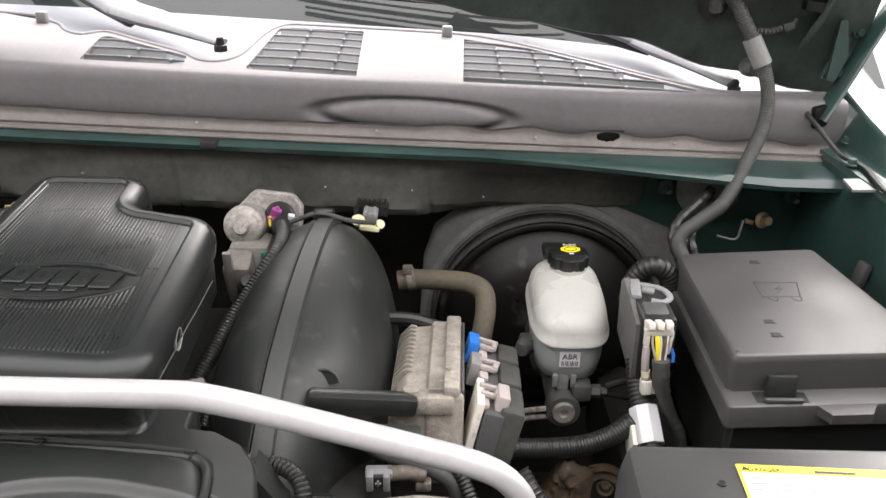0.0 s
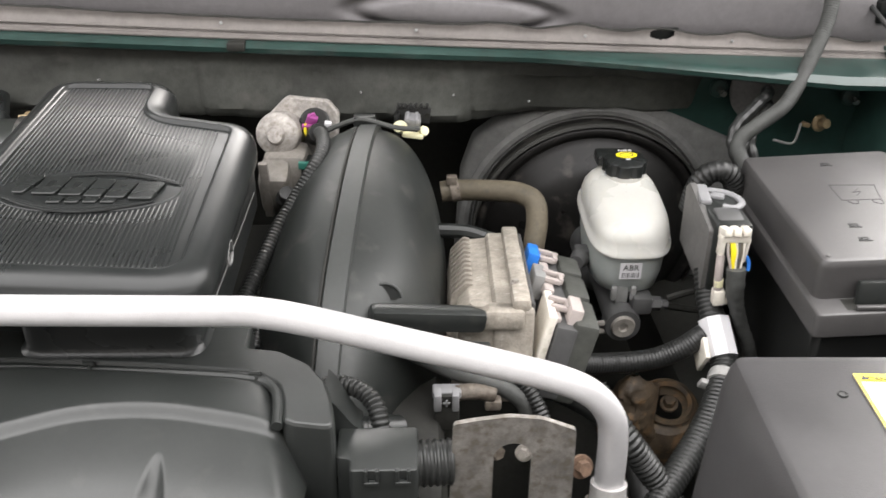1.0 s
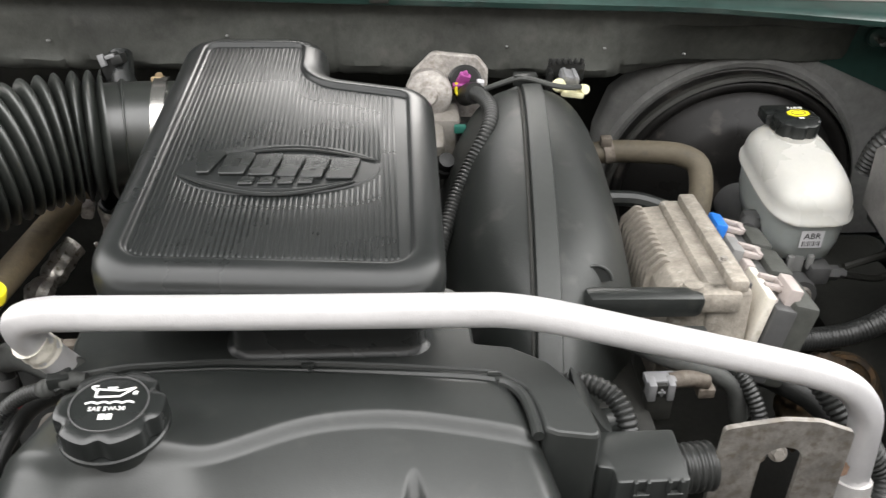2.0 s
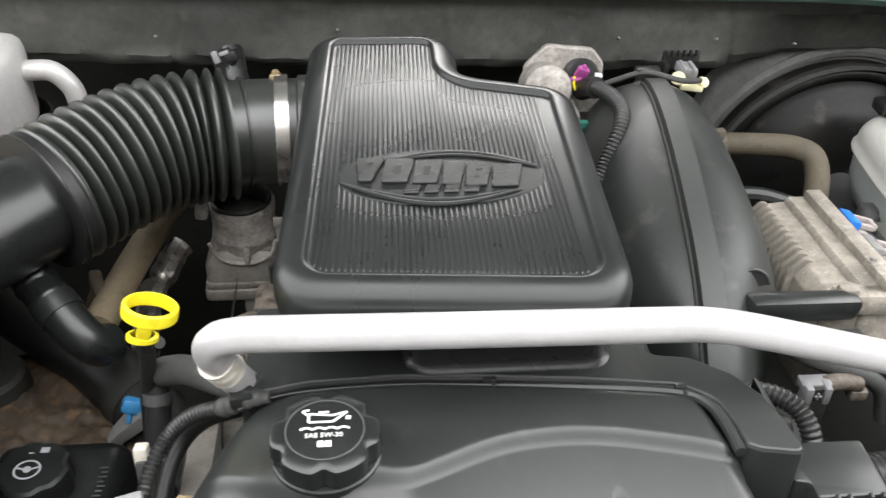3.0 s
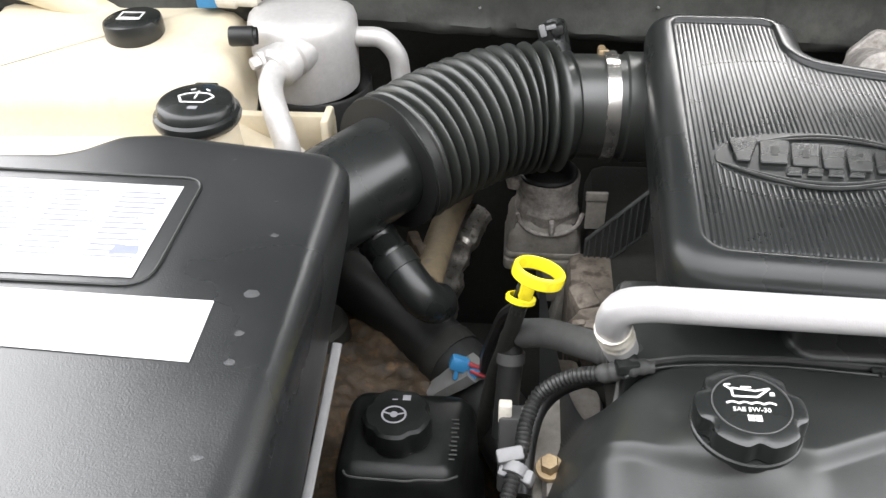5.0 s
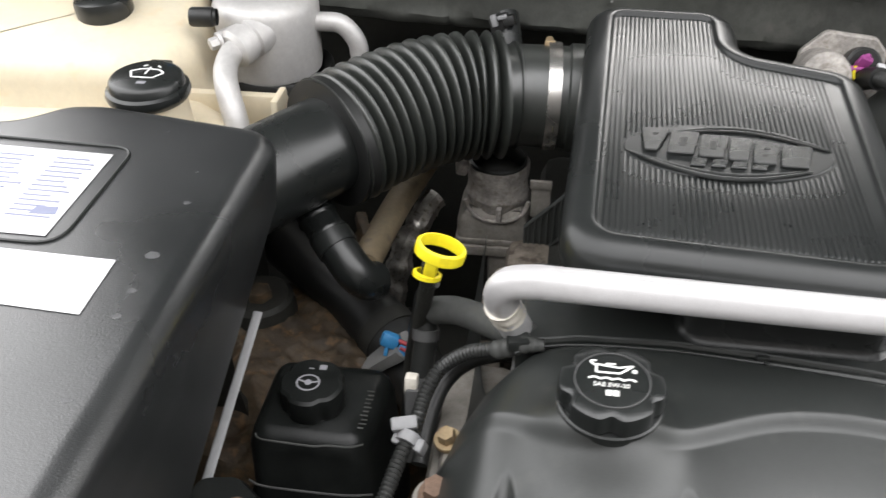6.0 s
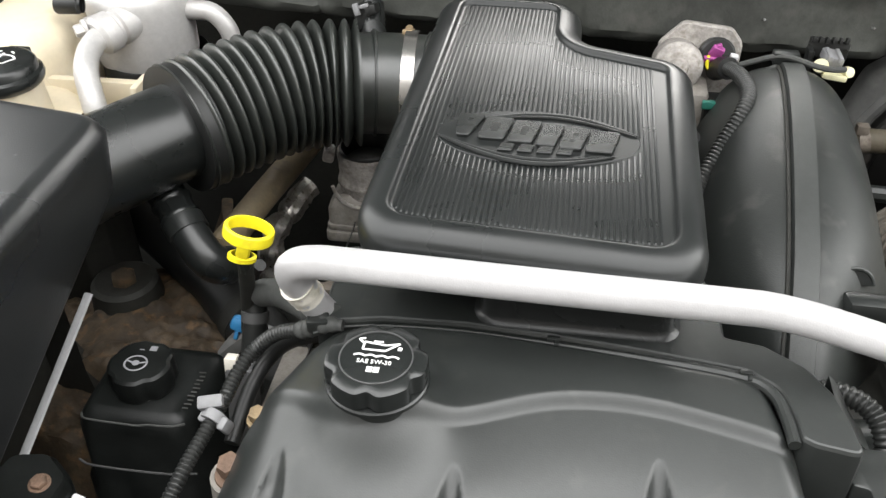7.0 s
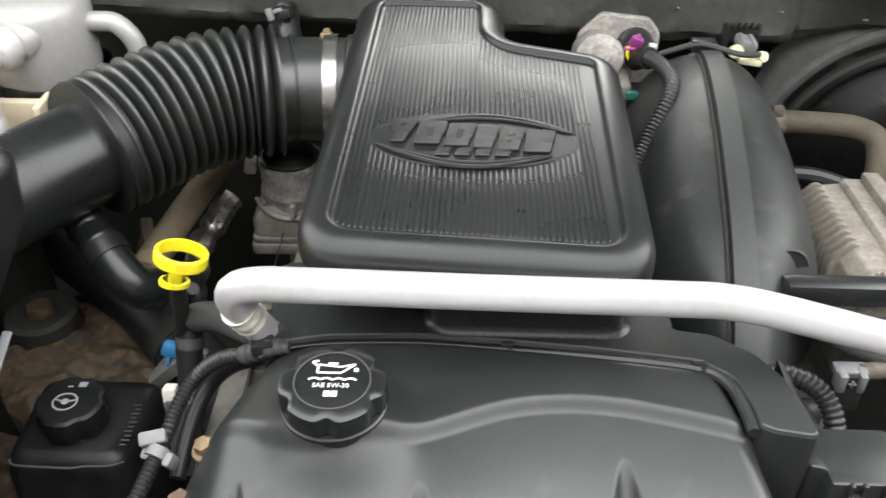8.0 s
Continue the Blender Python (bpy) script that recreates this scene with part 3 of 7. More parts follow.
        part("plenum", shell(well, [(0, 1.152 + 0.055), (0, 1.152 + 0.056)], lambda x, y: cowl_drop(x)), M_VOID, cowl, "dark sheet for the shaded air plenum under the grille")

        def span(y):
            cut = []
            for a, b in zip(h, h[1:] + h[:1]):
                if (a[1] - y) * (b[1] - y) < 0:
                    cut.append(a[0] + (b[0] - a[0]) * (y - a[1]) / (b[1] - a[1]))
            return (min(cut), max(cut)) if len(cut) > 1 else None
        pitch = (y1 - y0) / rows
        for i in range(rows):
            y = y0 + pitch * (i + 0.62)
            sp = span(y)
            if sp and sp[1] - sp[0] > 0.02:
                low = span(y - 0.6 * pitch) or sp
                a, b = sp
                c, d = max(a, low[0]), min(b, low[1])

                def ramp(u, v):
                    x = (c + (a - c) * v) * (1 - u) + (d + (b - d) * v) * u
                    yy = y - 0.66 * pitch * (1 - v) + 0.004 * math.sin(math.pi * u)
                    return Vector((x, yy, top_z(x, yy) - 0.0165 * (1 - v) - 0.0012))
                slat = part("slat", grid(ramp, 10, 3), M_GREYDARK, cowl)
                ridge = [ramp(k / 12, 1.0) + Vector((0, 0, 0.0004)) for k in range(13)]
                ticks = [block(tuple(ramp((h[0][0] + 0.053 * k - a) / (b - a), 1.0) + Vector((0, -0.003, 0.0008))), (0.0030, 0.007, 0.0030), 0.0006) for k in range(1, 8) if a + 0.01 < h[0][0] + 0.053 * k < b - 0.01]
                part("lit_slat_edge", merge(tube(ridge, 0.0013, 6, 0.02), *ticks), M_POCKET, slat, "rounded edge with small ticks, pale for the light it catches")
    # push-fit studs
    for x, y in ((-0.56, 1.268), (0.010, 1.346)):
        part("rubber_stop", rounded(rect(x - 0.008, y - 0.006, x + 0.008, y + 0.006, 0.004), top_z(x, y) - 0.001, top_z(x, y) + 0.016, 0.003), M_GREY, cowl, "small grey rubber stop")
    # dark block for the shade behind the drain hole, and trim screws in the lip
    part("drain_shade", block((0.213, cowl_y(0.213) + 0.026, 1.163 + cowl_drop(0.213)), (0.045, 0.006, 0.030), 0.002), M_BLACK_SHADE, cowl, "dark block for the shade behind the oval hole")
    for x in (0.119, 0.30, 0.40, -0.30, -0.08):
        part("trim_screw", lathe([(0, 0.0014), (0.0014, 0.0012), (0.0021, 0.0006), (0.0021, 0)], pose(x, cowl_y(x) + 0.012, 1.1685 + cowl_drop(x), 45, 0, 0), 12), M_GREY, cowl)
    part("seam_clip", block((-0.281, cowl_y(-0.281) - 0.010, 1.150 + cowl_drop(-0.281)), (0.020, 0.016, 0.010), 0.002), M_VOID, cowl, "black seam clip")
    return top_z


build_bay()
TOP_Z = build_cowl()


def build_screen():
    def f(u, v):
        x = -1.1 + 1.75 * u
        y0 = 1.41 - 0.32 * max(0.0, x - 0.10) ** 1.3 - 0.10 * max(0.0, -x - 0.2)
        return Vector((x, y0 + 0.9 * v, 1.20 - 0.03 * x + 0.60 * v))
    ob = solid("windscreen", grid(f, 30, 10), M_GLASS, "dark tinted windscreen glass above the cowl", "windscreen", kind="structure")
    ob.visible_shadow = False
    bm = grid(lambda u, v: Vector((-1.05 + 1.65 * u, 1.62 + 0.5 * v, 1.05 + 0.10 * v)), 4, 4)
    solid("dashboard", bm, M_GREYDARK, "dark grey dashboard behind the windscreen", "dashboard", kind="structure")


def build_wiper(name, pivot, elbow, tip, blade_a, blade_b):
    w = thing(name, pivot, "pale grey windscreen wiper arm with a nut at its pivot", "wiper", "windscreen wipers")
    px = Vector(pivot)
    part("pivot_nut", merge(lathe([(0, 0.019), (0.004, 0.018), (0.0055, 0.014), (0.0055, 0.009), (0.0085, 0.008), (0.009, 0.004), (0.009, 0)], Matrix.Translation(px), 14)), M_GLOSS, w, "dark domed pivot nut")
    a = [px + Vector((0, 0.006, 0.010)), px.lerp(Vector(elbow), 0.45) + Vector((0, 0, 0.008)), Vector(elbow)]
    part("arm_root", tube(a, lambda q: 0.012 + 0.13 * min(q, 0.14), 14, 0.01, flat=0.40), M_WIPER, w, "grey cast wiper arm root")
    part("arm", tube([Vector(elbow), Vector(elbow).lerp(Vector(tip), 0.5) + Vector((0, 0, 0.004)), Vector(tip)], lambda q: 0.031 - 0.03 * q, 14, 0.012, flat=0.36), M_WIPER, w)
    part("arm_channel", tube([Vector(elbow) + Vector((0.01, -0.016, -0.012)), Vector(elbow).lerp(Vector(tip), 0.5) + Vector((0, -0.016, -0.010)), Vector(tip) + Vector((0, -0.010, -0.012))], 0.010, 8, 0.02), M_RUBBER, w, "black underside of the arm")
    part("hinge_pin", lathe([(0, 0.016), (0.005, 0.015), (0.006, 0), (0.005, -0.015), (0, -0.016)], axis_pose(elbow, (0.6, 0.6, 0.2)), 12), M_GREY, w)
    part("blade", merge(tube([blade_a, Vector(blade_a).lerp(Vector(blade_b), 0.5) + Vector((0, 0, 0.006)), blade_b], 0.004, 8, 0.02), tube([Vector(blade_a) + Vector((0, 0.008, -0.012)), Vector(blade_b) + Vector((0, 0.008, -0.012))], 0.0022, 6, 0.05)), M_RUBBER, w, "black rubber wiper blade")


build_screen()
build_wiper("wiper", (-0.292, 1.175, TOP_Z(-0.292, 1.175)), (-0.452, 1.30, 1.272), (-0.66, 1.47, 1.33), (-0.22, 1.47, 1.285), (0.20, 1.43, 1.262))
build_wiper("wiper", (0.387, 1.145, TOP_Z(0.387, 1.145) - 0.004), (0.300, 1.325, 1.236), (0.02, 1.47, 1.29), (-0.25, 1.50, 1.31), (0.16, 1.46, 1.275))


def build_hood():
    hood = thing("hood", (0.0, 1.16, 1.30), "dark green hood standing open over the windscreen", "hood")
    # unseen stretch of the rear edge is raised so sky reflects in the lid
    rows = [(-1.15, 1.31), (-0.75, 1.315), (-0.48, 1.32), (-0.40, 1.405), (-0.16, 1.405), (-0.029, 1.314), (0.081, 1.294), (0.227, 1.274), (0.374, 1.233), (0.483, 1.206), (0.547, 1.195), (0.60, 1.19)]
    lean, length = radians(70), 1.20

    def at(u, v, off):
        x = -1.15 + 1.69 * u
        z = lerp(rows, x)
        crown = 0.05 * math.sin(math.pi * v) * (1 - (2 * u - 1) ** 2)
        d = length * v
        return Vector((x, 1.16 - d * math.cos(lean) + (off + crown) * math.sin(lean), z + d * math.sin(lean) + (off + crown) * math.cos(lean)))
    bm = grid(lambda u, v: at(u, v, 0.025), 70, 14)
    part("outer_skin", bm, M_GREEN, hood)
    part("inner_panel", grid(lambda u, v: at(u, v, 0.0 + (0.012 if 0.08 < v < 0.9 and 0.06 < u < 0.94 else 0.0)), 70, 20), M_HOOD, hood)
    part("rear_hem", grid(lambda u, v: at(u, 0, 0.025 * v) + Vector((0, 0, -0.006 * math.sin(math.pi * v))), 70, 6), M_HOOD, hood)
    hinge = part("hinge", block((0.490, 1.118, 1.183), (0.022, 0.024, 0.030), 0.004, (0, -10, 20)), M_BLACK_SHADE, hood, "black hinge base plate with a green arm")
    part("lower_arm", tube([(0.492, 1.112, 1.180), (0.507, 1.115, 1.207), (0.522, 1.117, 1.240), (0.548, 1.118, 1.300), (0.575, 1.118, 1.350)], 0.0165, 14, 0.02, flat=0.22), M_GREEN, hinge)
    part("slim_plate", plate(fillet([(0.494, 1.230), (0.505, 1.228), (0.516, 1.262), (0.507, 1.306), (0.498, 1.306)], 0.003, 3), 0.004, Matrix.Translation((0, 1.120, 0)) @ pose(0, 0, 0, 90, 0, 0)), M_GREEN, hinge)
    part("upper_plate", merge(block((0.513, 1.132, 1.271), (0.018, 0.005, 0.080), 0.002, (0, 14, 10)), block((0.508, 1.134, 1.236), (0.027, 0.005, 0.022), 0.004, (0, 14, 10))), M_GREEN, hinge)
    for p in ((0.529, 1.130, 1.289), (0.512, 1.128, 1.238)):
        part("bolt", bolt(p, (0.2, -1, 0), 0.0055, 0.008), M_GREEN, hinge)
    # pressed stiffening bead and a gusset by the hinge
    part("stiffener", tube([(0.10, 1.105, 1.385), (0.20, 1.108, 1.362), (0.31, 1.108, 1.345), (0.40, 1.104, 1.345), (0.47, 1.094, 1.362), (0.53, 1.078, 1.40)], 0.012, 10, 0.02, flat=0.5), M_HOOD, hood, "pressed stiffening bead")
    part("stiffener", tube([(0.455, 1.128, 1.265), (0.470, 1.118, 1.300), (0.480, 1.108, 1.335)], 0.009, 10, 0.01, flat=0.5), M_HOOD, hood, "pressed stiffening bead")
    # solid black block gives the shade of a slot
    part("latch_slot_shade", block((0.462, 1.114, 1.3225), (0.030, 0.014, 0.012), 0.001, (0, 6, 0)), M_BLACK_SHADE, hood, "black block for the shaded slot in the hood underside")
    part("cable_clip", merge(tube([(0.398, 1.128, 1.289), (0.417, 1.128, 1.289), (0.430, 1.128, 1.293)], ribbed(0.0045, 0.005, 0.0014), 10, 0.0012), block((0.438, 1.128, 1.295), (0.015, 0.008, 0.011), 0.003, (0, -20, 0)), block((0.444, 1.128, 1.302), (0.006, 0.006, 0.010), 0.001, (0, 20, 0))), M_LOOM_DUSTY, hood, "dusty cable clip under the hood")
    part("cable_grommet", lathe([(0.010, 0.010), (0.015, 0.008), (0.019, 0.0), (0.015, -0.004)], axis_pose((0.341, 1.132, 1.320), (0, -1, 0)), 24), M_RUBBER, hood, "black cable grommet")


build_hood()


# ---- engine: covers, oil cap, air resonator ----
RIDGE = [(-0.54, 0.535), (-0.51, 0.525), (-0.494, 0.520), (-0.476, 0.509), (-0.458, 0.499), (-0.442, 0.497), (-0.425, 0.503), (-0.405, 0.512), (-0.37, 0.528), (-0.333, 0.5425), (-0.297, 0.5475), (-0.262, 0.5455), (-0.227, 0.538), (-0.200, 0.531), (-0.17, 0.523)]
JOINT = [(-0.55, 0.560), (-0.50, 0.580), (-0.487, 0.587), (-0.455, 0.594), (-0.394, 0.5965), (-0.336, 0.5925), (-0.27, 0.586), (-0.206, 0.577), (-0.17, 0.571)]


def ridge_y(x):
    return curve_at(RIDGE, x)


def soft(d, r):
    """Zero for d below zero, d far above it, with a rounding of r."""
    return r * math.log1p(math.exp(min(40.0, d / r)))


def build_engine_cover():
    cover = thing("engine_cover", (-0.345, 0.48, 0.97), "charcoal moulded plastic engine cover with a curved ridge", "engine cover")

    def height(x, y):
        d = ridge_y(x) - y
        d /= math.sqrt(1.0 + ((ridge_y(x + 0.002) - ridge_y(x - 0.002)) / 0.004) ** 2)
        e = min(1.0, max(0.0, (d + 0.0030) / 0.0105))
        drop = 0.0058 * e * e * (3 - 2 * e) + 0.20 * soft(d, 0.003) + 0.9 * soft(d - 0.075, 0.012)
        left = -0.490 - 0.030 * min(1.0, max(0.0, (0.60 - y) / 0.08)) - x
        right = x - (-0.1935 + 0.20 * (0.575 - y))
        drop += 2.2 * soft(left, 0.009) + 2.8 * soft(right, 0.0045)
        drop += 1.3 * soft(y - curve_at(JOINT, x) + 0.0025, 0.0012)
        z = 1.0505 - drop + 0.0235 * math.exp(-(math.hypot(x + 0.4385, y - 0.5125) / 0.0375) ** 3)
        for sx, sy in ((-0.387, 0.487), (-0.263, 0.510), (-0.497, 0.487)):
            v = (sy - y) / 0.03
            if v > 0:
                w = 0.0012 + 0.0085 * min(1.0, v) ** 0.7
                q = (x - sx) / w
                if abs(q) < 1:
                    z -= 0.008 * min(1.0, v * 1.5) * (1 - q * q)
        return max(z, 0.90)

    def f(u, v):
        x = -0.550 + 0.385 * u
        y = 0.30 + (curve_at(JOINT, x) - 0.30) * v
        return Vector((x, y, height(x, y)))
    part("shell", grid(f, 260, 180), M_COVER, cover, sharp=60)
    for x, y in ((-0.333, 0.5925), (-0.206, 0.5775)):
        part("clip", merge(block((x, y + 0.001, 1.0515), (0.009, 0.004, 0.004), 0.0010), block((x + 0.002, y - 0.002, 1.0508), (0.003, 0.006, 0.003), 0.0008)), M_COVER, cover)
    return cover


build_engine_cover()


def build_rear_cover():
    rear = thing("coil_cover", (-0.30, 0.63, 1.0), "charcoal plastic coil cover wrapping round the engine cover", "coil cover")
    out = fillet([(-0.500, 0.584), (-0.487, 0.590), (-0.455, 0.597), (-0.394, 0.5995), (-0.336, 0.5955), (-0.27, 0.589), (-0.206, 0.580), (-0.187, 0.566), (-0.1815, 0.545), (-0.1795, 0.526), (-0.171, 0.5215), (-0.1415, 0.516), (-0.1455, 0.545), (-0.1515, 0.568), (-0.166, 0.591), (-0.191, 0.6085), (-0.216, 0.613), (-0.2165, 0.640), (-0.225, 0.68), (-0.500, 0.68)],
                 [0.004, 0.02, 0.05, 0.05, 0.05, 0.05, 0.015, 0.02, 0.01, 0.006, 0.008, 0.008, 0.02, 0.02, 0.02, 0.006, 0.003, 0.01, 0.012, 0.012], 5)
    part("top_shell", shell(out, [(0, 0.955), (0.0, 1.0455), (0.0006, 1.0492), (0.0018, 1.0512), (0.0030, 1.0520)]), M_COVER, rear, sharp=20)
    trough = [(-0.500, 0.580), (-0.487, 0.5875), (-0.455, 0.5945), (-0.394, 0.597), (-0.336, 0.593), (-0.27, 0.5865), (-0.207, 0.5775), (-0.1895, 0.565), (-0.1845, 0.545), (-0.183, 0.524)]
    part("edge_roll", tube([(x, y - 0.0006, 1.0480) for x, y in trough], lambda q: 0.0011 + 0.0030 * min(1.0, max(0.0, q - 0.14) / 0.12), 10, 0.006), M_COVER, rear, "rolled edge along the joint")
    part("hose_saddle", block((-0.498, 0.587, 1.052), (0.016, 0.012, 0.010), 0.002, (0, 0, 10)), M_PLASTIC, rear)
    box = thing("harness_box", (-0.108, 0.52, 0.98), "dark grey harness box with two snap clips", "harness box")
    part("body", rounded(fillet([(-0.1330, 0.506), (-0.0845, 0.506), (-0.0845, 0.552), (-0.1430, 0.552), (-0.1430, 0.520), (-0.1330, 0.518)], 0.003, 3), 0.960, 1.0215, 0.002), M_COVER, box)
    def slope(u, v):
        x = -0.152 + 0.026 * u
        y = 0.551 + 0.036 * v - 0.012 * u * v
        return Vector((x, y, 1.0490 - 0.0285 * (3 * u * u - 2 * u ** 3) - 0.004 * v * u))
    part("lead_in", merge(grid(slope, 10, 6), grid(lambda u, v: slope(u, 0) + Vector((0, 0, -0.07 * v)), 10, 2), grid(lambda u, v: slope(u, 1) + Vector((0, 0, -0.07 * v)), 10, 2), grid(lambda u, v: slope(1, u) + Vector((0, 0, -0.07 * v)), 6, 2)), M_COVER, rear, "arm sloping down to the harness box")
    for x in (-0.1175, -0.0955):
        part("snap_clip", merge(block((x - 0.004, 0.5045, 1.018), (0.0025, 0.004, 0.012), 0.0006), block((x + 0.004, 0.5045, 1.018), (0.0025, 0.004, 0.012), 0.0006), block((x, 0.5035, 1.0125), (0.0105, 0.004, 0.003), 0.0006)), M_COVER, box)
    solid("split_loom", loom([(-0.165, 0.596, 1.024), (-0.140, 0.590, 1.031), (-0.120, 0.578, 1.027), (-0.112, 0.560, 1.012), (-0.112, 0.545, 0.97)], 0.0076), M_LOOM, "black corrugated loom curving into the harness box", "cable loom")
    solid("corrugated_hose", tube([(-0.086, 0.533, 1.002), (-0.060, 0.536, 1.001)], ribbed(0.0175, 0.005, 0.0022), 24, 0.001), M_LOOM, "fat black corrugated hose beside the steel bracket", "hose")


build_rear_cover()


def build_oil_cap():
    c = Vector((-0.4385, 0.5135, 1.0775))
    cap = thing("oil_filler_cap", c, "black scalloped oil filler cap with white oil can symbol", "oil cap")
    part("base_ring", lathe([(0, 0), (0.0312, 0), (0.0322, 0.001), (0.0322, 0.0035), (0.0312, 0.0045), (0, 0.0045)], Matrix.Translation(c), 48), M_PLASTIC_SOFT, cap)
    part("grip", lathe([(0.029, 0.0045), (0.0318, 0.0055), (0.0318, 0.0150), (0.0311, 0.0178), (0.0290, 0.0190), (0.024, 0.0195), (0, 0.0195)], Matrix.Translation(c) @ pose(0, 0, 0, 0, 0, 30), 96, 6, 0.0042), M_PLASTIC_SOFT, cap)
    z = c.z + 0.0197
    part("neck", lathe([(0.022, -0.032), (0.022, -0.006), (0.0290, -0.002), (0.0290, 0.0), (0, 0.0)], Matrix.Translation(c), 40), M_COVER, cap)
    part("face_ring", lathe([(0.0218, 0), (0.0218, 0.0010), (0.0226, 0.0010), (0.0226, 0)], Matrix.Translation((c.x, c.y, z - 0.0004)), 48), M_GREYDARK, cap)

    def stroke(pts, r=0.00075):
        return tube([(c.x + 0.001 * a, c.y + 0.001 * b, z) for a, b in pts], r, 6, 0.0006, flat=0.35)
    symbol = merge(
        stroke([(-9, 11), (-9.2, 10.9), (-13, 14.5), (-9.5, 15.5)]), stroke([(-9.5, 6), (-9.5, 12.5)]), stroke([(-9.5, 6), (4.5, 6)]), stroke([(4.5, 6), (12.5, 13.2)]),
        stroke([(12.5, 13.2), (4, 10.8)]), stroke([(4, 10.8), (-9.5, 12.5)]), stroke([(-4, 13.5), (2, 13.5)]), stroke([(13.0, 7.2), (13.2, 9.8)], 0.0014))
    wave = [(-14 + 0.5 * i, 0.4 + 1.3 * abs(math.sin(i * math.pi / 14))) for i in range(57)]
    part("oil_can_symbol", symbol, M_MARK, cap, "white oil can symbol")
    part("wave_symbol", stroke(wave), M_MARK, cap, "white wave line")
    part("grade_lettering", text("SAE 5W-30", 0.0045, pose(c.x - 0.0005, c.y - 0.0042, z)), M_MARK, cap, "white lettering SAE 5W-30")
    book = merge(*[block((c.x + dx, c.y - 0.0105, z), (0.0036, 0.0044, 0.0005), 0.0001) for dx in (-0.0021, 0.0021)])
    part("book_symbol", book, M_MARK, cap, "white handbook symbol")


build_oil_cap()

RES_OUT = [(-0.4735, 0.600), (-0.240, 0.5865), (-0.2375, 0.8545), (-0.3325, 0.880), (-0.3325, 0.9575), (-0.4595, 0.9575)]


def res_lift(x, y):
    return 0.066 * (y - 0.612) - 0.012 * (x + 0.35)


def build_resonator():
    res = thing("air_resonator", (-0.35, 0.76, 1.05), "black plastic air intake resonator with a finely ribbed lid", "air resonator")
    o = arcs(RES_OUT, [0.036, 0.036, 0.031, 0.026, 0.031, 0.031], 10)
    lid = part("lid", shell(o, [(0.0005, 1.0945), (-0.0025, 1.0965), (-0.0035, 1.104), (-0.0031, 1.1125), (-0.0015, 1.1182), (0.0018, 1.1228), (0.0062, 1.1260), (0.0112, 1.1281), (0.0160, 1.1290), (0.0178, 1.1289), (0.0188, 1.1280), (0.0195, 1.1266), (0.0203, 1.1255), (0.0212, 1.1249), (0.0222, 1.1248)], res_lift), M_LIDGLOSS, res, sharp=50)
    low = fillet([(-0.4705, 0.640), (-0.242, 0.632), (-0.240, 0.852), (-0.3325, 0.882), (-0.3305, 0.957), (-0.458, 0.957)], 0.022, 6)
    part("upper_body", shell(low, [(0.006, 1.040), (0.0, 1.046), (0.0, 1.0945)], res_lift), M_LIDGLOSS, res)
    foot = fillet([(-0.386, 0.6045), (-0.251, 0.6035), (-0.251, 0.85), (-0.386, 0.85)], 0.016, 6)
    part("lower_body", shell(foot, [(-0.005, 1.0522), (-0.0015, 1.0545), (0.0, 1.058), (0.0, 1.084)]), M_LIDGLOSS, res)
    part("parting_flange", shell(inset(o, -0.0015), [(0.004, 1.0925), (0, 1.0930), (0, 1.0952), (0.003, 1.0962)], res_lift), M_PLASTIC, res)
    floor_edge = inset([Vector(p[:2]) for p in o], 0.0200)
    pitch = 0.00405
    for i in range(45):
        xf = -0.4475 + pitch * i
        lean = 0.036 - 0.042 * i / 44

        def line_x(y):
            return xf + lean * (y - 0.62)
        cut = []
        for a, b in zip(floor_edge, floor_edge[1:] + floor_edge[:1]):
            da, db = a.x - line_x(a.y), b.x - line_x(b.y)
            if da * db < 0:
                cut.append(a.y + (b.y - a.y) * da / (da - db))
        if len(cut) < 2:
            continue
        y0, y1 = min(cut) + 0.0035, max(cut) - 0.0035
        inside = [y for y in (y0 + (y1 - y0) * q / 200 for q in range(201)) if ((line_x(y) + 0.357) / 0.077) ** 2 + ((y - 0.7245) / 0.0355) ** 2 < 1]
        runs = [(y0, inside[0] - 0.001), (inside[-1] + 0.001, y1)] if inside else [(y0, y1)]
        m = 0.00118
        prof = [(-m, 0.0), (-0.80 * m, 0.00130), (-0.30 * m, 0.00162), (0.30 * m, 0.00162), (0.80 * m, 0.00130), (m, 0.0)]
        for a0, a1 in runs:
            if a1 - a0 < 0.008:
                continue
            bm = bmesh.new()
            ends = []
            for y, k in ((a0, 0.2), (a0 + 0.003, 0.8), (a1 - 0.003, 1.0), (a1, 0.5)):
                ends.append([bm.verts.new((line_x(y) + a, y, 1.1243 + h * k + res_lift(line_x(y), y))) for a, h in prof])
            for a, b in zip(ends, ends[1:]):
                for q in range(5):
                    bm.faces.new((a[q], a[q + 1], b[q + 1], b[q]))
            bm.faces.new(ends[0])
            bm.faces.new(list(reversed(ends[-1])))
            part("rib", bm, M_LIDGLOSS, lid, sharp=70)
    # raised emblem drawn as plain shapes
    cx, cy, zt = -0.357, 0.7245, 1.1262

    def relief(pts, top, inner=0.0):
        """A raised flat shape with a soft edge, or a rim round a sunk middle."""
        area = sum(p[0] * q[1] - q[0] * p[1] for p, q in zip(pts, pts[1:] + pts[:1]))
        pts = [Vector(p[:2]) for p in (pts if area > 0 else pts[::-1])]
        rows = [(0, zt - 0.002), (0, zt + top - 0.0007), (0.0006, zt + top)]
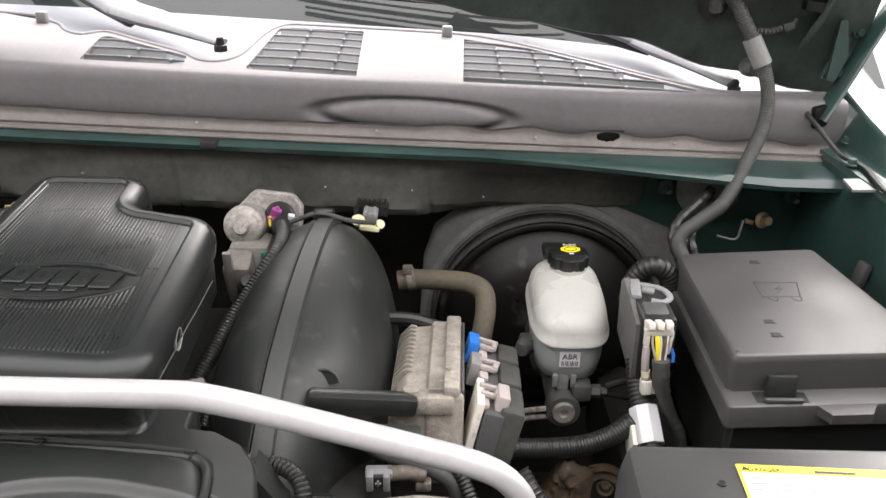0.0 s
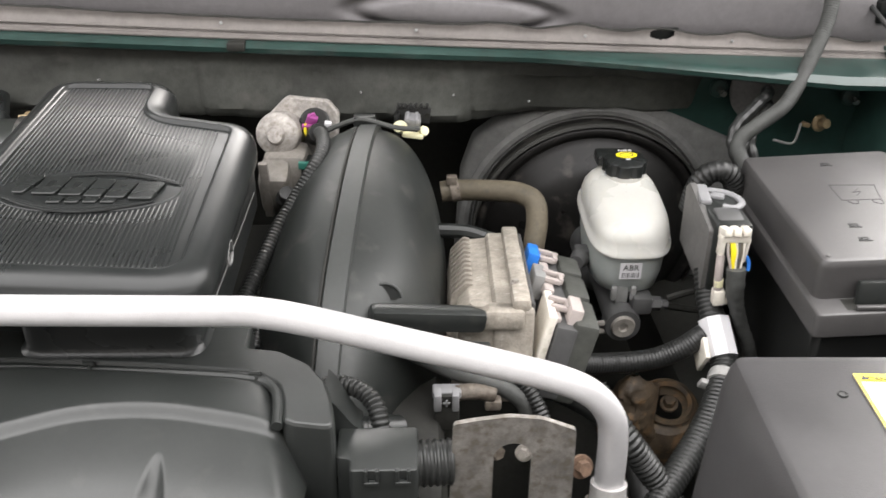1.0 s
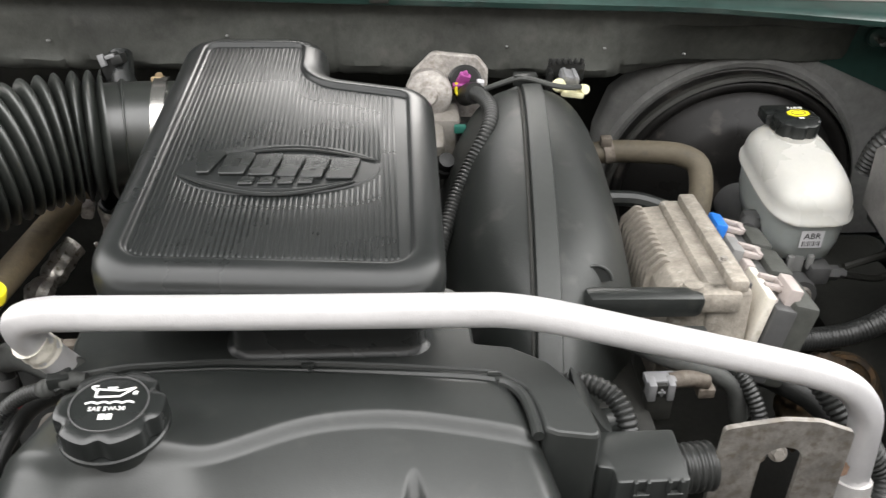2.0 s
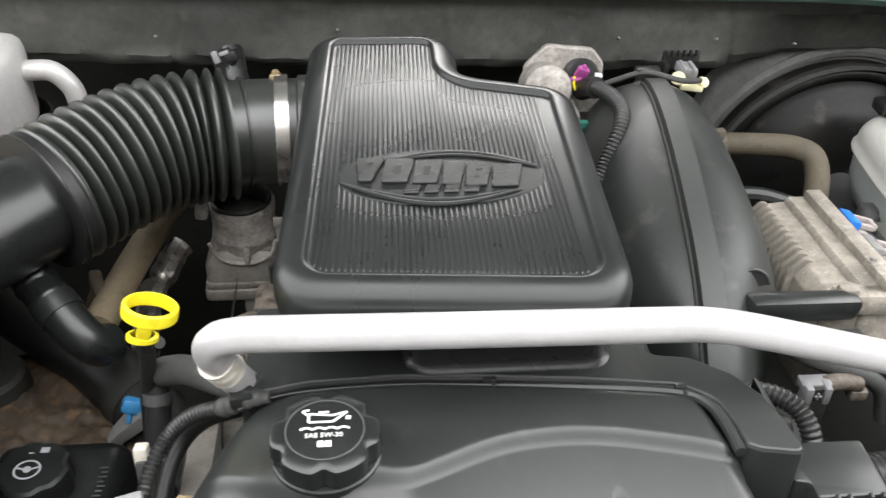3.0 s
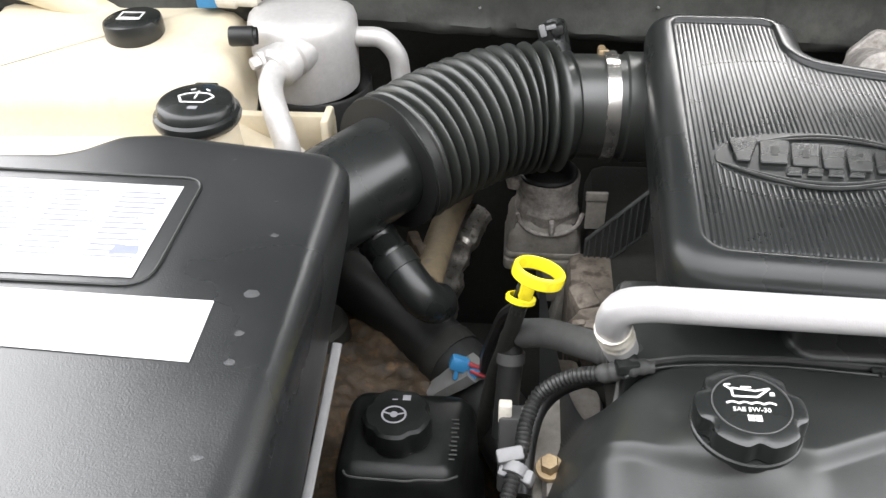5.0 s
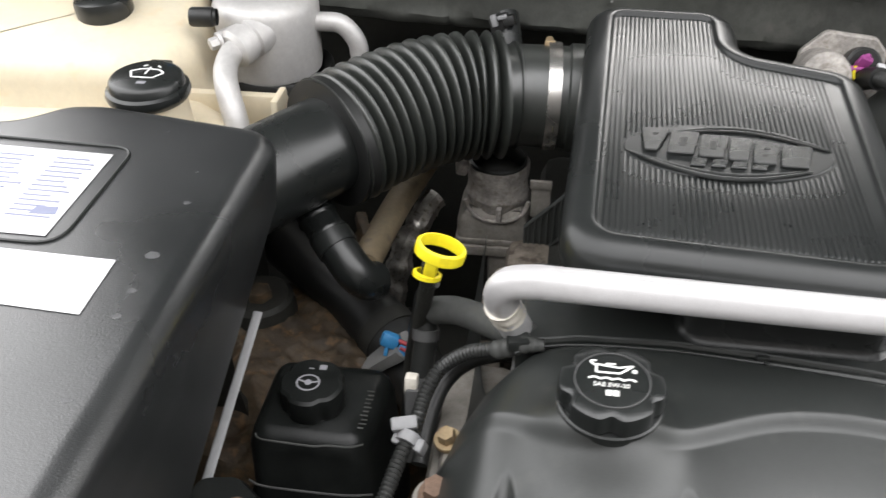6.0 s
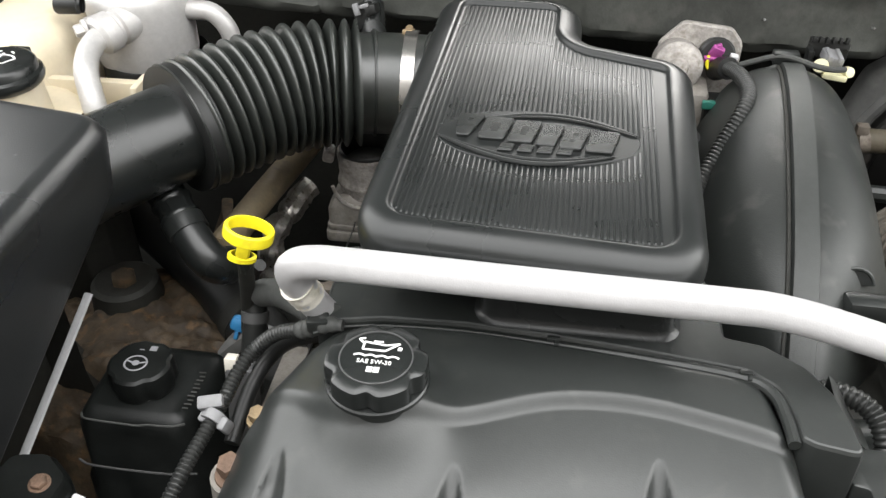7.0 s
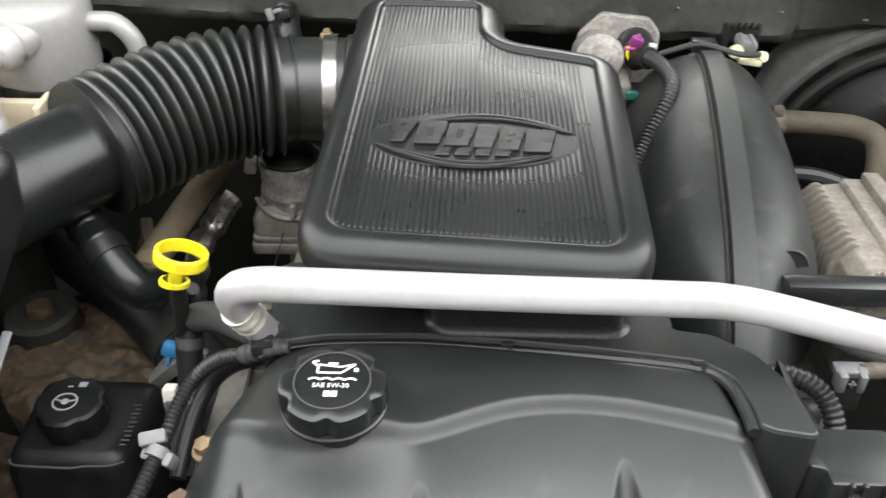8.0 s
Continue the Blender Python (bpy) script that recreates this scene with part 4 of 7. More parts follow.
        if inner:
            rows += [(inner, zt + top), (inner + 0.0005, zt + top - 0.0018)]
        return shell(pts, rows, res_lift)
    oval = [(cx + 0.076 * math.cos(a) + 0.004 * math.sin(a), cy + 0.0345 * math.sin(a)) for a in [2 * math.pi * i / 64 for i in range(64)]]
    part("emblem", relief(oval, -0.0007), M_LIDGLOSS, lid, "raised oval emblem of plain blocks and arcs")

    def arc(ends, bulge, width):
        """A tapering raised bead between two points, swelling to one side."""
        (xa, ya), (xb, yb) = ends
        pts = []
        for i in range(25):
            t = i / 24
            x, y = xa + (xb - xa) * t, ya + (yb - ya) * t + bulge * math.sin(math.pi * t)
            pts.append((x, y, zt + 0.0002 + res_lift(x, y)))
        total = sum(math.dist(p, q) for p, q in zip(pts, pts[1:]))
        return tube(pts, lambda q: 0.0007 + width * math.sin(math.pi * min(1.0, q / total)) ** 0.7, 10, 0.003, flat=0.7)
    for ends, bulge, width in ((((-0.400, 0.744), (-0.283, 0.735)), 0.0150, 0.0014), (((-0.398, 0.7435), (-0.285, 0.7345)), 0.0118, 0.0009), (((-0.432, 0.717), (-0.300, 0.706)), -0.0215, 0.0016), (((-0.430, 0.7165), (-0.303, 0.7065)), -0.0165, 0.0011)):
        part("arc", arc(ends, bulge, width), M_LIDGLOSS, lid)
    # slanted blocks of uneven width along the emblem
    widths = (0.0235, 0.0235, 0.0225, 0.0185, 0.0205, 0.0240)
    x = -0.4215
    for i, w in enumerate(widths):
        y1 = 0.7465 - 0.0022 * i
        y0 = y1 - 0.0295 + 0.0004 * i
        foot_x, top_x = x + 0.004 + (0.006 if i == 0 else 0.0) - 0.011, x
        pts = [(foot_x + 0.004, y0), (foot_x + w - (0.010 if i == 0 else 0.0), y0), (top_x + w, y1), (top_x + 0.0015, y1)]
        part("emblem_block", relief([tuple(p) for p in fillet(pts, 0.0030, 3)], 0.0024), M_PLASTIC_SOFT, lid)
        mid = (sum(p[0] for p in pts) / 4, sum(p[1] for p in pts) / 4)
        # dark raised plates give the shade of sunk slots
        for dy in ((0.0,) if i in (1, 2) else (-0.0045, 0.0045) if i == 4 else (0.006,) if i == 0 else ()):
            slot = [(mid[0] + 0.30 * (p[0] - mid[0]) + 0.3 * dy, mid[1] + (0.42 if i in (1, 2) else 0.12) * (p[1] - mid[1]) + dy) for p in pts]
            bar = relief([tuple(p) for p in fillet(slot, 0.0008, 2)], 0.0027)
            part("emblem_slot_shade", bar, M_BLACK_SHADE, lid)
        x += w - 0.0012
    for i in range(4):
        x = -0.3815 + 0.0145 * i
        pts = [(x - 0.005, 0.7025 + 0.0002 * i), (x + 0.006, 0.7025 + 0.0002 * i), (x + 0.009, 0.712 - 0.0002 * i), (x - 0.002, 0.712 - 0.0002 * i)]
        part("emblem_block", relief([tuple(p) for p in fillet(pts, 0.0018, 3)], 0.0016), M_PLASTIC_SOFT, lid)
    part("side_loop", tube([(-0.2375, 0.694, 1.091), (-0.2365, 0.690, 1.102), (-0.2365, 0.682, 1.107), (-0.2370, 0.675, 1.101), (-0.2375, 0.674, 1.091), (-0.2375, 0.682, 1.086), (-0.2375, 0.694, 1.091)], 0.0012, 6, 0.003), M_GREY, res, "small grey wire loop")
    part("pale_seam", tube([(-0.2385, 0.819, 1.084), (-0.2383, 0.759, 1.0865), (-0.2380, 0.695, 1.0905), (-0.2380, 0.661, 1.0905), (-0.2382, 0.62, 1.0925)], 0.0007, 6, 0.01), M_SIDECOVER, res, "pale seam edge")
    # ribbed gusset on the throttle side
    web = [(-0.508, 0.924), (-0.452, 0.980), (-0.450, 1.032), (-0.508, 0.969)]
    part("gusset", plate([(x, z) for x, z in web], 0.003, Matrix.Translation((0, 0.842, 0)) @ pose(0, 0, 0, 90, 0, 0)), M_BAND, res, "ribbed grey gusset")
    part("gusset_rim", merge(tube([(-0.508, 0.839, 0.969), (-0.450, 0.839, 1.032)], 0.0022, 8, 0.01), tube([(-0.508, 0.839, 0.924), (-0.452, 0.839, 0.980)], 0.0016, 8, 0.01), tube([(-0.508, 0.839, 0.924), (-0.508, 0.839, 0.969)], 0.0016, 8, 0.01)), M_BAND, res)
    for i in range(9):
        t = (i + 0.6) / 9.5
        part("gusset_rib", block((-0.508 + 0.056 * t, 0.838, 0.9465 + 0.060 * t), (0.0015, 0.003, 0.044 + 0.004 * t), 0.0005), M_BAND, res)
    part("gusset_foot", block((-0.480, 0.820, 0.915), (0.075, 0.04, 0.008), 0.002), M_PLASTIC, res)


build_resonator()


def build_brace():
    bar = thing("strut_brace", (-0.2, 0.59, 0.95), "bright silver aluminium tube brace across the engine", "brace bar")
    run = [(-0.497, 0.607, 1.040), (-0.505, 0.596, 1.066), (-0.511, 0.586, 1.092), (-0.507, 0.5815, 1.107), (-0.492, 0.5802, 1.1118), (-0.47, 0.5798, 1.1122), (-0.35, 0.5783, 1.1105), (-0.230, 0.577, 1.1092), (-0.200, 0.577, 1.1078), (-0.165, 0.577, 1.1005), (-0.10, 0.5775, 1.0812), (-0.02, 0.578, 1.0572), (0.025, 0.578, 1.0425), (0.050, 0.578, 1.0285), (0.066, 0.577, 1.008), (0.0705, 0.575, 0.985), (0.070, 0.569, 0.950), (0.069, 0.562, 0.92)]
    part("tube", tube(run, 0.0110, 28, 0.004, power=2.7), M_SILVER, bar)
    part("end_collar", tube([(0.0698, 0.568, 0.945), (0.0693, 0.564, 0.929)], 0.0148, 20, 0.004), M_ALU, bar, "pale welded end collar")
    part("flange", rounded(rect(0.052, 0.548, 0.088, 0.575, 0.008), 0.924, 0.928, 0.0015), M_STEEL, bar, "flattened aluminium end flange")
    part("foot_clamp", tube([(-0.5105, 0.5885, 1.084), (-0.5085, 0.5915, 1.077), (-0.5060, 0.5950, 1.069)], lambda q: 0.0124 + 0.0004 * math.cos(q * 700), 16, 0.002), M_OFFWHITE, bar, "pale metal foot clamp")


build_brace()


def build_bracket():
    br = thing("steel_bracket", (-0.015, 0.53, 0.90), "dull galvanised steel lifting bracket with an oval slot", "bracket")
    outer = fillet([(-0.063, 0.88), (0.033, 0.88), (0.029, 1.036), (0.004, 1.047), (-0.020, 1.0495), (-0.045, 1.046), (-0.0595, 1.043)], [0.002, 0.002, 0.004, 0.02, 0.03, 0.02, 0.004])
    slot = [Vector((-0.0155 + 0.0143 * math.cos(a), (1.0105 if math.sin(a) > 0 else 0.945) + 0.0143 * math.sin(a))) for a in [2 * math.pi * i / 28 for i in range(28)]]
    bm = bmesh.new()
    edges = []
    for loop in (outer, slot):
        vs = [bm.verts.new((p[0], 0, p[1])) for p in loop]
        for i in range(len(vs)):
            edges.append(bm.edges.new((vs[i], vs[(i + 1) % len(vs)])))
    bmesh.ops.triangle_fill(bm, edges=edges, use_beauty=True)
    ret = bmesh.ops.extrude_face_region(bm, geom=list(bm.faces))
    bmesh.ops.translate(bm, vec=(0, 0.004, 0), verts=[e for e in ret["geom"] if isinstance(e, bmesh.types.BMVert)])
    part("plate", moved(bm, Matrix.Translation((0, 0.528, 0))), M_STEEL, br)
    part("bolt", bolt((-0.030, 0.548, 1.002), (0.6, -1, 0.4), 0.006, 0.012), M_GRIME, br, "grey bolt head behind the slot")
    part("bolt", bolt((-0.003, 0.556, 0.990), (-0.3, -1, 0.6), 0.0045, 0.010), M_CAST, br, "grey bolt head behind the slot")
    part("bolt", bolt((0.042, 0.556, 0.975), (0.3, -1, 0.5), 0.0065, 0.010), M_RUSTBOLT, br, "rusty bolt head")


build_bracket()


# ---- intake manifold and the parts behind it ----
def build_manifold():
    man = thing("intake_manifold", (-0.14, 0.80, 0.90), "dusty charcoal plastic intake manifold with a raised centre band", "intake manifold")
    top = [(0.50, 0.90), (0.56, 0.955), (0.60, 1.000), (0.674, 1.052), (0.75, 1.080), (0.84, 1.100), (0.91, 1.104), (0.955, 1.094), (0.99, 1.070), (1.015, 1.03), (1.03, 0.96)]
    half = [(0.50, 0.030), (0.60, 0.038), (0.66, 0.056), (0.71, 0.088), (0.75, 0.098), (0.9, 0.094), (0.97, 0.085), (1.03, 0.060)]

    def sect(x_off, y, extra=0.0):
        zt = curve_at(top, y) + extra
        w = curve_at(half, y)
        u = max(-1.0, min(1.0, x_off / w))
        return 0.86 + (zt - 0.86) * (1 - abs(u) ** 2.5) ** (1 / 2.5)

    def f(u, v):
        y = 0.50 + 0.53 * v
        a = math.pi * (u - 0.5)
        w = curve_at(half, y)
        xo = w * math.copysign(abs(math.sin(a)) ** 0.85, math.sin(a))
        return Vector((-0.142 - 0.012 * (0.85 - y) / 0.2 + xo, y, sect(xo, y)))
    part("plenum", grid(f, 48, 60), M_MANIFOLD, man, sharp=60)

    def band(u, v):
        y = 0.56 + 0.42 * v
        xo = -0.0120 + 0.024 * u
        e = 0.0055 if 0.07 < u < 0.90 else -0.002
        return Vector((-0.1345 - 0.045 * (0.9 - y) / 0.2 * 0.35 + xo, y, sect(xo, y) + e))
    # the light on the band's flat top is put into a paler grey
    part("centre_band", grid(band, 12, 50), M_BAND, man, "raised flat centre band")
    # dark bead draws the shaded crease at the band's edge
    seam = []
    for i in range(22):
        y = 0.57 + 0.40 * i / 21
        seam.append((-0.1345 - 0.045 * (0.9 - y) / 0.2 * 0.35 - 0.0135, y, sect(-0.0135, y) + 0.0015))
    part("band_edge_shade", tube(seam, 0.0017, 8, 0.01), M_VOID, man, "dark bead for the shaded crease beside the band")
    part("throat_clamp", tube([(-0.168, 0.632, 1.006), (-0.158, 0.626, 1.000)], 0.019, 16, 0.004), M_STEEL, man, "dull steel throat clamp")
    part("clip_tab", block((-0.137, 0.955, 1.104), (0.024, 0.012, 0.012), 0.002), M_PLASTIC, man)
    arm = block((-0.074, 0.682, 1.030), (0.104, 0.020, 0.021), 0.006, (0, 9, 10))
    part("support_arm", arm, M_PLASTIC, man, "black moulded arm reaching to the engine computer")
    part("rib_plate", block((-0.060, 0.668, 1.010), (0.085, 0.014, 0.003), 0.001, (0, 10, 10)), M_BAND, man, "thin grey rib below the arm")
    # arched mouth over the arm's root: a black plate gives the hollow's shade
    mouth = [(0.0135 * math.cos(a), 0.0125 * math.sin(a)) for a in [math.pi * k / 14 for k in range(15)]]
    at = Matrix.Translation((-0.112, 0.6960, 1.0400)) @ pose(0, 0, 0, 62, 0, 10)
    part("arm_hollow_shade", plate(mouth, 0.010, at @ Matrix.Translation((0, 0, -0.008))), M_BLACK_SHADE, man, "black plate for the shaded hollow above the arm")
    part("socket_rim", tube([at @ Vector((1.10 * a, 1.10 * b, 0.0015)) for a, b in mouth], 0.0017, 8, 0.002), M_MANIFOLD, man)
    part("rear_arm", tube([(-0.070, 0.885, 1.005), (-0.03, 0.880, 1.006), (0.0, 0.872, 1.0)], 0.008, 10, 0.006), M_PLASTIC, man)
    solid("vent_pipe", tube([(-0.150, 0.575, 0.985), (-0.130, 0.600, 0.975), (-0.10, 0.62, 0.96)], lambda s: 0.012 + (0.003 if 0.02 < s < 0.03 else 0), 14, 0.004), M_PLASTIC, "short black vent pipe below the manifold", "pipe")


build_manifold()


def build_ecm():
    e = thing("engine_computer", (0.0, 0.78, 0.93), "dirty cast aluminium engine control module with fins", "engine computer")
    # housing leans slightly: local x across, y along the car, z up
    m = Matrix.Translation((0.0, 0.775, 0.975)) @ pose(0, 0, 0, -6, 0, -2)
    bm = shell(rect(-0.013, -0.086, 0.024, 0.090, 0.004), [(0.0, -0.05), (0.0, 0.041), (0.001, 0.044), (0.003, 0.046)])
    part("housing", moved(bm, m), M_ECM, e)
    part("top_ridge", moved(block((0.012, 0.0, 0.049), (0.016, 0.172, 0.012), 0.003), m), M_ECM, e)
    on_side = m @ Matrix.Translation((0, 0.0885, 0)) @ pose(0, 0, 0, 90, 0, 0)
    slope = fillet([(-0.012, -0.05), (-0.012, 0.0400), (-0.033, 0.0375), (-0.0435, 0.0250), (-0.0475, -0.010), (-0.049, -0.05)], [0.001, 0.001, 0.006, 0.006, 0.004, 0.001], 4)
    part("shoulder", plate(slope, 0.172, on_side), M_ECM, e, sharp=40)
    fin_edge = fillet([(-0.030, -0.05), (-0.029, 0.0395), (-0.036, 0.0410), (-0.0490, 0.0270), (-0.0530, -0.008), (-0.0550, -0.05)], [0.001, 0.002, 0.005, 0.008, 0.004, 0.001], 4)
    for i in range(11):
        at = m @ Matrix.Translation((0, 0.0890 - 0.0108 * i, 0)) @ pose(0, 0, 0, 90, 0, 0)
        part("fin", plate(fin_edge, 0.0048, at), M_ECM, e, sharp=40)
    part("lug", moved(merge(block((-0.010, -0.080, 0.036), (0.050, 0.022, 0.020), 0.005), lathe([(0, 0.012), (0.008, 0.011), (0.010, 0.0)], pose(-0.026, -0.083, 0.04), 16)), m), M_ECM, e)
    part("groove", moved(block((0.0225, 0.0, 0.044), (0.003, 0.160, 0.010), 0.001), m), M_GREYDARK, e, "dark gasket groove")
    part("screw", moved(bolt((0.008, -0.050, 0.054), (0, 0, 1), 0.003, 0.004), m), M_CAST, e)
    # plugs on the driver's side
    for y0, y1, body in ((0.022, 0.066, M_PAD), (-0.030, 0.020, M_PAD), (-0.090, -0.033, M_PAD)):
        yc, ln = (y0 + y1) / 2, y1 - y0
        lt = min(ln, 0.044)
        plug = part("plug", moved(block((0.062, yc, -0.010), (0.024, ln - 0.002, 0.084), 0.005, (0, 14, 0)), m), body, e, "dark grey multi-pin plug")
        part("plug_frame", moved(block((0.046, yc, -0.008), (0.020, ln, 0.075), 0.003, (0, 12, 0)), m), M_GREYDARK, plug)
        part("latch", moved(merge(block((0.050, yc + lt * 0.22, 0.038), (0.022, 0.005, 0.005), 0.001, (0, 16, 0)), block((0.048, yc - lt * 0.08, 0.037), (0.016, 0.006, 0.005), 0.001, (0, 16, 0)), block((0.056, yc + lt * 0.06, 0.036), (0.005, lt * 0.36, 0.006), 0.001, (0, 16, 0)), block((0.043, yc, 0.030), (0.010, lt * 0.86, 0.010), 0.002, (0, 16, 0))), m), M_PINKGREY, plug, "pinkish grey plug latch")
    part("lock_tab", moved(block((0.032, 0.048, 0.033), (0.012, 0.028, 0.026), 0.002, (0, 14, 0)), m), M_BLUE, e, "bright blue lock tab")
    part("lock_tab", moved(block((0.034, 0.004, 0.030), (0.012, 0.030, 0.026), 0.002, (0, 14, 0)), m), M_GREY, e, "grey lock tab")
    part("lock_tab", moved(block((0.033, -0.060, 0.004), (0.008, 0.054, 0.072), 0.002, (0, 12, 0)), m), M_OFFWHITE, e, "off-white lock tab")
    part("lock_tab", moved(block((0.054, -0.066, 0.006), (0.012, 0.030, 0.075), 0.002, (0, 14, 0)), m), M_PINKGREY, e)
    # plugs, pipes and loom below the brace
    solid("coolant_pipe", tube([(-0.125, 0.685, 1.018), (-0.098, 0.676, 1.005), (-0.056, 0.673, 0.982), (-0.029, 0.673, 0.970), (-0.003, 0.672, 0.958), (0.013, 0.669, 0.944), (0.021, 0.665, 0.915)], 0.0082, 14, 0.006), M_LOOM_DUSTY, "dusty grey pipe crossing under the brace", "pipe")
    def shift(*bms):
        m = Matrix.Translation((-0.058, 0.656, 0.966)) @ Matrix.Scale(0.74, 4) @ Matrix.Translation((0.036, -0.656, -0.952))
        return moved(merge(*bms), m)
    sp = thing("sensor_plug", (-0.036, 0.656, 0.952), "off-white sensor plug with dark pins", "plug")
    part("housing", shift(block((-0.036, 0.658, 0.956), (0.034, 0.018, 0.010), 0.002), block((-0.047, 0.650, 0.950), (0.009, 0.018, 0.024), 0.002), block((-0.026, 0.650, 0.950), (0.008, 0.018, 0.024), 0.002)), M_LOOMCLIP, sp)
    part("pin_block", shift(block((-0.0365, 0.650, 0.949), (0.013, 0.012, 0.020), 0.001)), M_VOID, sp, "dark pin block")
    part("pin", shift(block((-0.0365, 0.6430, 0.950), (0.0024, 0.003, 0.009), 0.0005), block((-0.0365, 0.6430, 0.950), (0.008, 0.003, 0.0022), 0.0005)), M_LOOMCLIP, sp)
    solid("cast_sensor", shift(tube([(-0.026, 0.660, 0.952), (0.0, 0.664, 0.950), (0.022, 0.664, 0.944)], lambda s: 0.010 - 0.06 * max(0, s - 0.03), 12, 0.004), block((0.020, 0.662, 0.934), (0.020, 0.016, 0.014), 0.003)), M_GRIME, "grey cast sensor body with a bolt lug", "sensor")
    solid("plug_socket", shift(block((-0.036, 0.654, 0.925), (0.030, 0.022, 0.036), 0.003)), M_VOID, "black socket under the sensor plug", "socket")
    solid("split_loom", loom([(-0.06, 0.68, 0.985), (-0.02, 0.685, 0.975), (0.012, 0.675, 0.962), (0.03, 0.655, 0.935), (0.035, 0.635, 0.90)], 0.007), M_LOOM, "thin black corrugated loom under the engine computer", "cable loom")
    solid("black_hose", tube([(0.02, 0.72, 0.93), (0.06, 0.70, 0.93), (0.10, 0.66, 0.92), (0.12, 0.60, 0.88), (0.13, 0.55, 0.83)], 0.013, 14, 0.008), M_RUBBER, "black rubber hose passing under the brace", "hose")


build_ecm()


def build_valve():
    v = thing("air_valve", (-0.21, 0.97, 1.0), "grey cast solenoid valve with a magenta-locked plug", "valve")
    m = Matrix.Translation((-0.208, 1.012, 1.083)) @ pose(0, 0, 0, 78, 0, -6)
    part("flange", moved(shell(fillet([(-0.042, -0.050), (0.038, -0.050), (0.040, 0.010), (0.028, 0.024), (-0.020, 0.027), (-0.042, 0.004)], 0.011), [(0, 0), (0, 0.008), (0.002, 0.010)]), m), M_CASTL, v)
    part("solenoid", lathe([(0, 0), (0.0235, 0), (0.0245, 0.004), (0.0245, 0.042), (0.0235, 0.050), (0.019, 0.054), (0.010, 0.0555), (0, 0.0555)], axis_pose((-0.231, 1.006, 1.070), (-0.05, -1, 0.35)), 28), M_CASTL, v)
    part("solenoid_boss", lathe([(0, 0.006), (0.008, 0.005), (0.010, 0), (0.010, -0.01)], axis_pose((-0.234, 0.950, 1.0885), (-0.05, -1, 0.35)), 16), M_CASTL, v)
    part("lower_body", merge(block((-0.235, 0.935, 1.035), (0.034, 0.040, 0.055), 0.008, (20, 0, 0)), block((-0.225, 0.96, 1.045), (0.05, 0.05, 0.05), 0.01)), M_CAST, v)
    part("bracket_strip", block((-0.243, 0.915, 1.040), (0.010, 0.006, 0.075), 0.002, (15, 0, 0)), M_CAST, v)
    part("vent_cap", lathe([(0, 0.022), (0.008, 0.021), (0.009, 0.012), (0.011, 0.010), (0.011, 0)], axis_pose((-0.222, 0.905, 1.030), (0.2, -0.6, 0.9)), 16), M_RUBBER, v, "black rubber vent cap")
    part("socket", lathe([(0, 0), (0.0165, 0), (0.0175, 0.003), (0.0175, 0.016), (0.015, 0.018), (0, 0.018)], axis_pose((-0.195, 0.998, 1.083), (0.05, -1, 0.42)), 24), M_RUBBER, v, "round black socket")
    part("plug_lock", merge(block((-0.197, 0.977, 1.095), (0.012, 0.006, 0.014), 0.0015, (20, 20, 0)), block((-0.199, 0.976, 1.088), (0.018, 0.005, 0.006), 0.001, (20, 0, 0)), block((-0.194, 0.976, 1.099), (0.005, 0.006, 0.010), 0.001, (0, -20, 0))), M_PINK, v, "magenta plug lock")
    part("yellow_wire", tube([(-0.204, 0.976, 1.092), (-0.204, 0.972, 1.082), (-0.196, 0.968, 1.076)], 0.0018, 6, 0.002), M_YELLOW, v, "yellow wire")
    part("wire_tab", block((-0.180, 0.980, 1.086), (0.008, 0.006, 0.014), 0.001, (15, 10, 0)), M_LABEL, v, "small white wire tab")
    part("second_plug", merge(block((-0.192, 0.945, 1.048), (0.030, 0.030, 0.030), 0.005), block((-0.188, 0.925, 1.032), (0.024, 0.024, 0.03), 0.004)), M_RUBBER, v, "black lower plug")
    part("teal_lock", block((-0.203, 0.930, 1.062), (0.012, 0.006, 0.008), 0.001), M_TEAL, v, "teal plug lock")
    vl = thing("split_loom", (-0.21, 0.82, 1.05), "black corrugated loom running down beside the resonator", "cable loom")
    part("tape_root", tube([(-0.1945, 0.978, 1.076), (-0.1905, 0.965, 1.085), (-0.187, 0.952, 1.0905)], 0.0108, 14, 0.003), M_RUBBER, vl, "black taped root")
    part("loom", loom([(-0.192, 0.972, 1.080), (-0.186, 0.950, 1.091), (-0.179, 0.915, 1.098), (-0.178, 0.885, 1.097), (-0.186, 0.862, 1.088), (-0.203, 0.838, 1.066), (-0.220, 0.805, 1.046), (-0.236, 0.752, 1.024), (-0.247, 0.715, 1.010), (-0.262, 0.675, 0.990)], 0.0075, 0.0040, 14), M_LOOM, vl)
    solid("split_loom", loom([(-0.208, 0.90, 1.04), (-0.216, 0.84, 1.025), (-0.226, 0.77, 1.005), (-0.23, 0.70, 0.985)], 0.006), M_LOOM, "thin black loom beside the resonator", "cable loom")
    solid("loom_clip", block((-0.243, 0.724, 1.016), (0.026, 0.012, 0.020), 0.004, (30, 0, 20)), M_GREY, "small grey loom clip", "clip")
    solid("wire", tube([(-0.190, 0.962, 1.084), (-0.165, 0.955, 1.098), (-0.140, 0.950, 1.107), (-0.110, 0.945, 1.101), (-0.092, 0.955, 1.094), (-0.078, 0.965, 1.090)], 0.0029, 8, 0.005), M_LOOM_DUSTY, "black taped wire crossing the manifold", "wire")
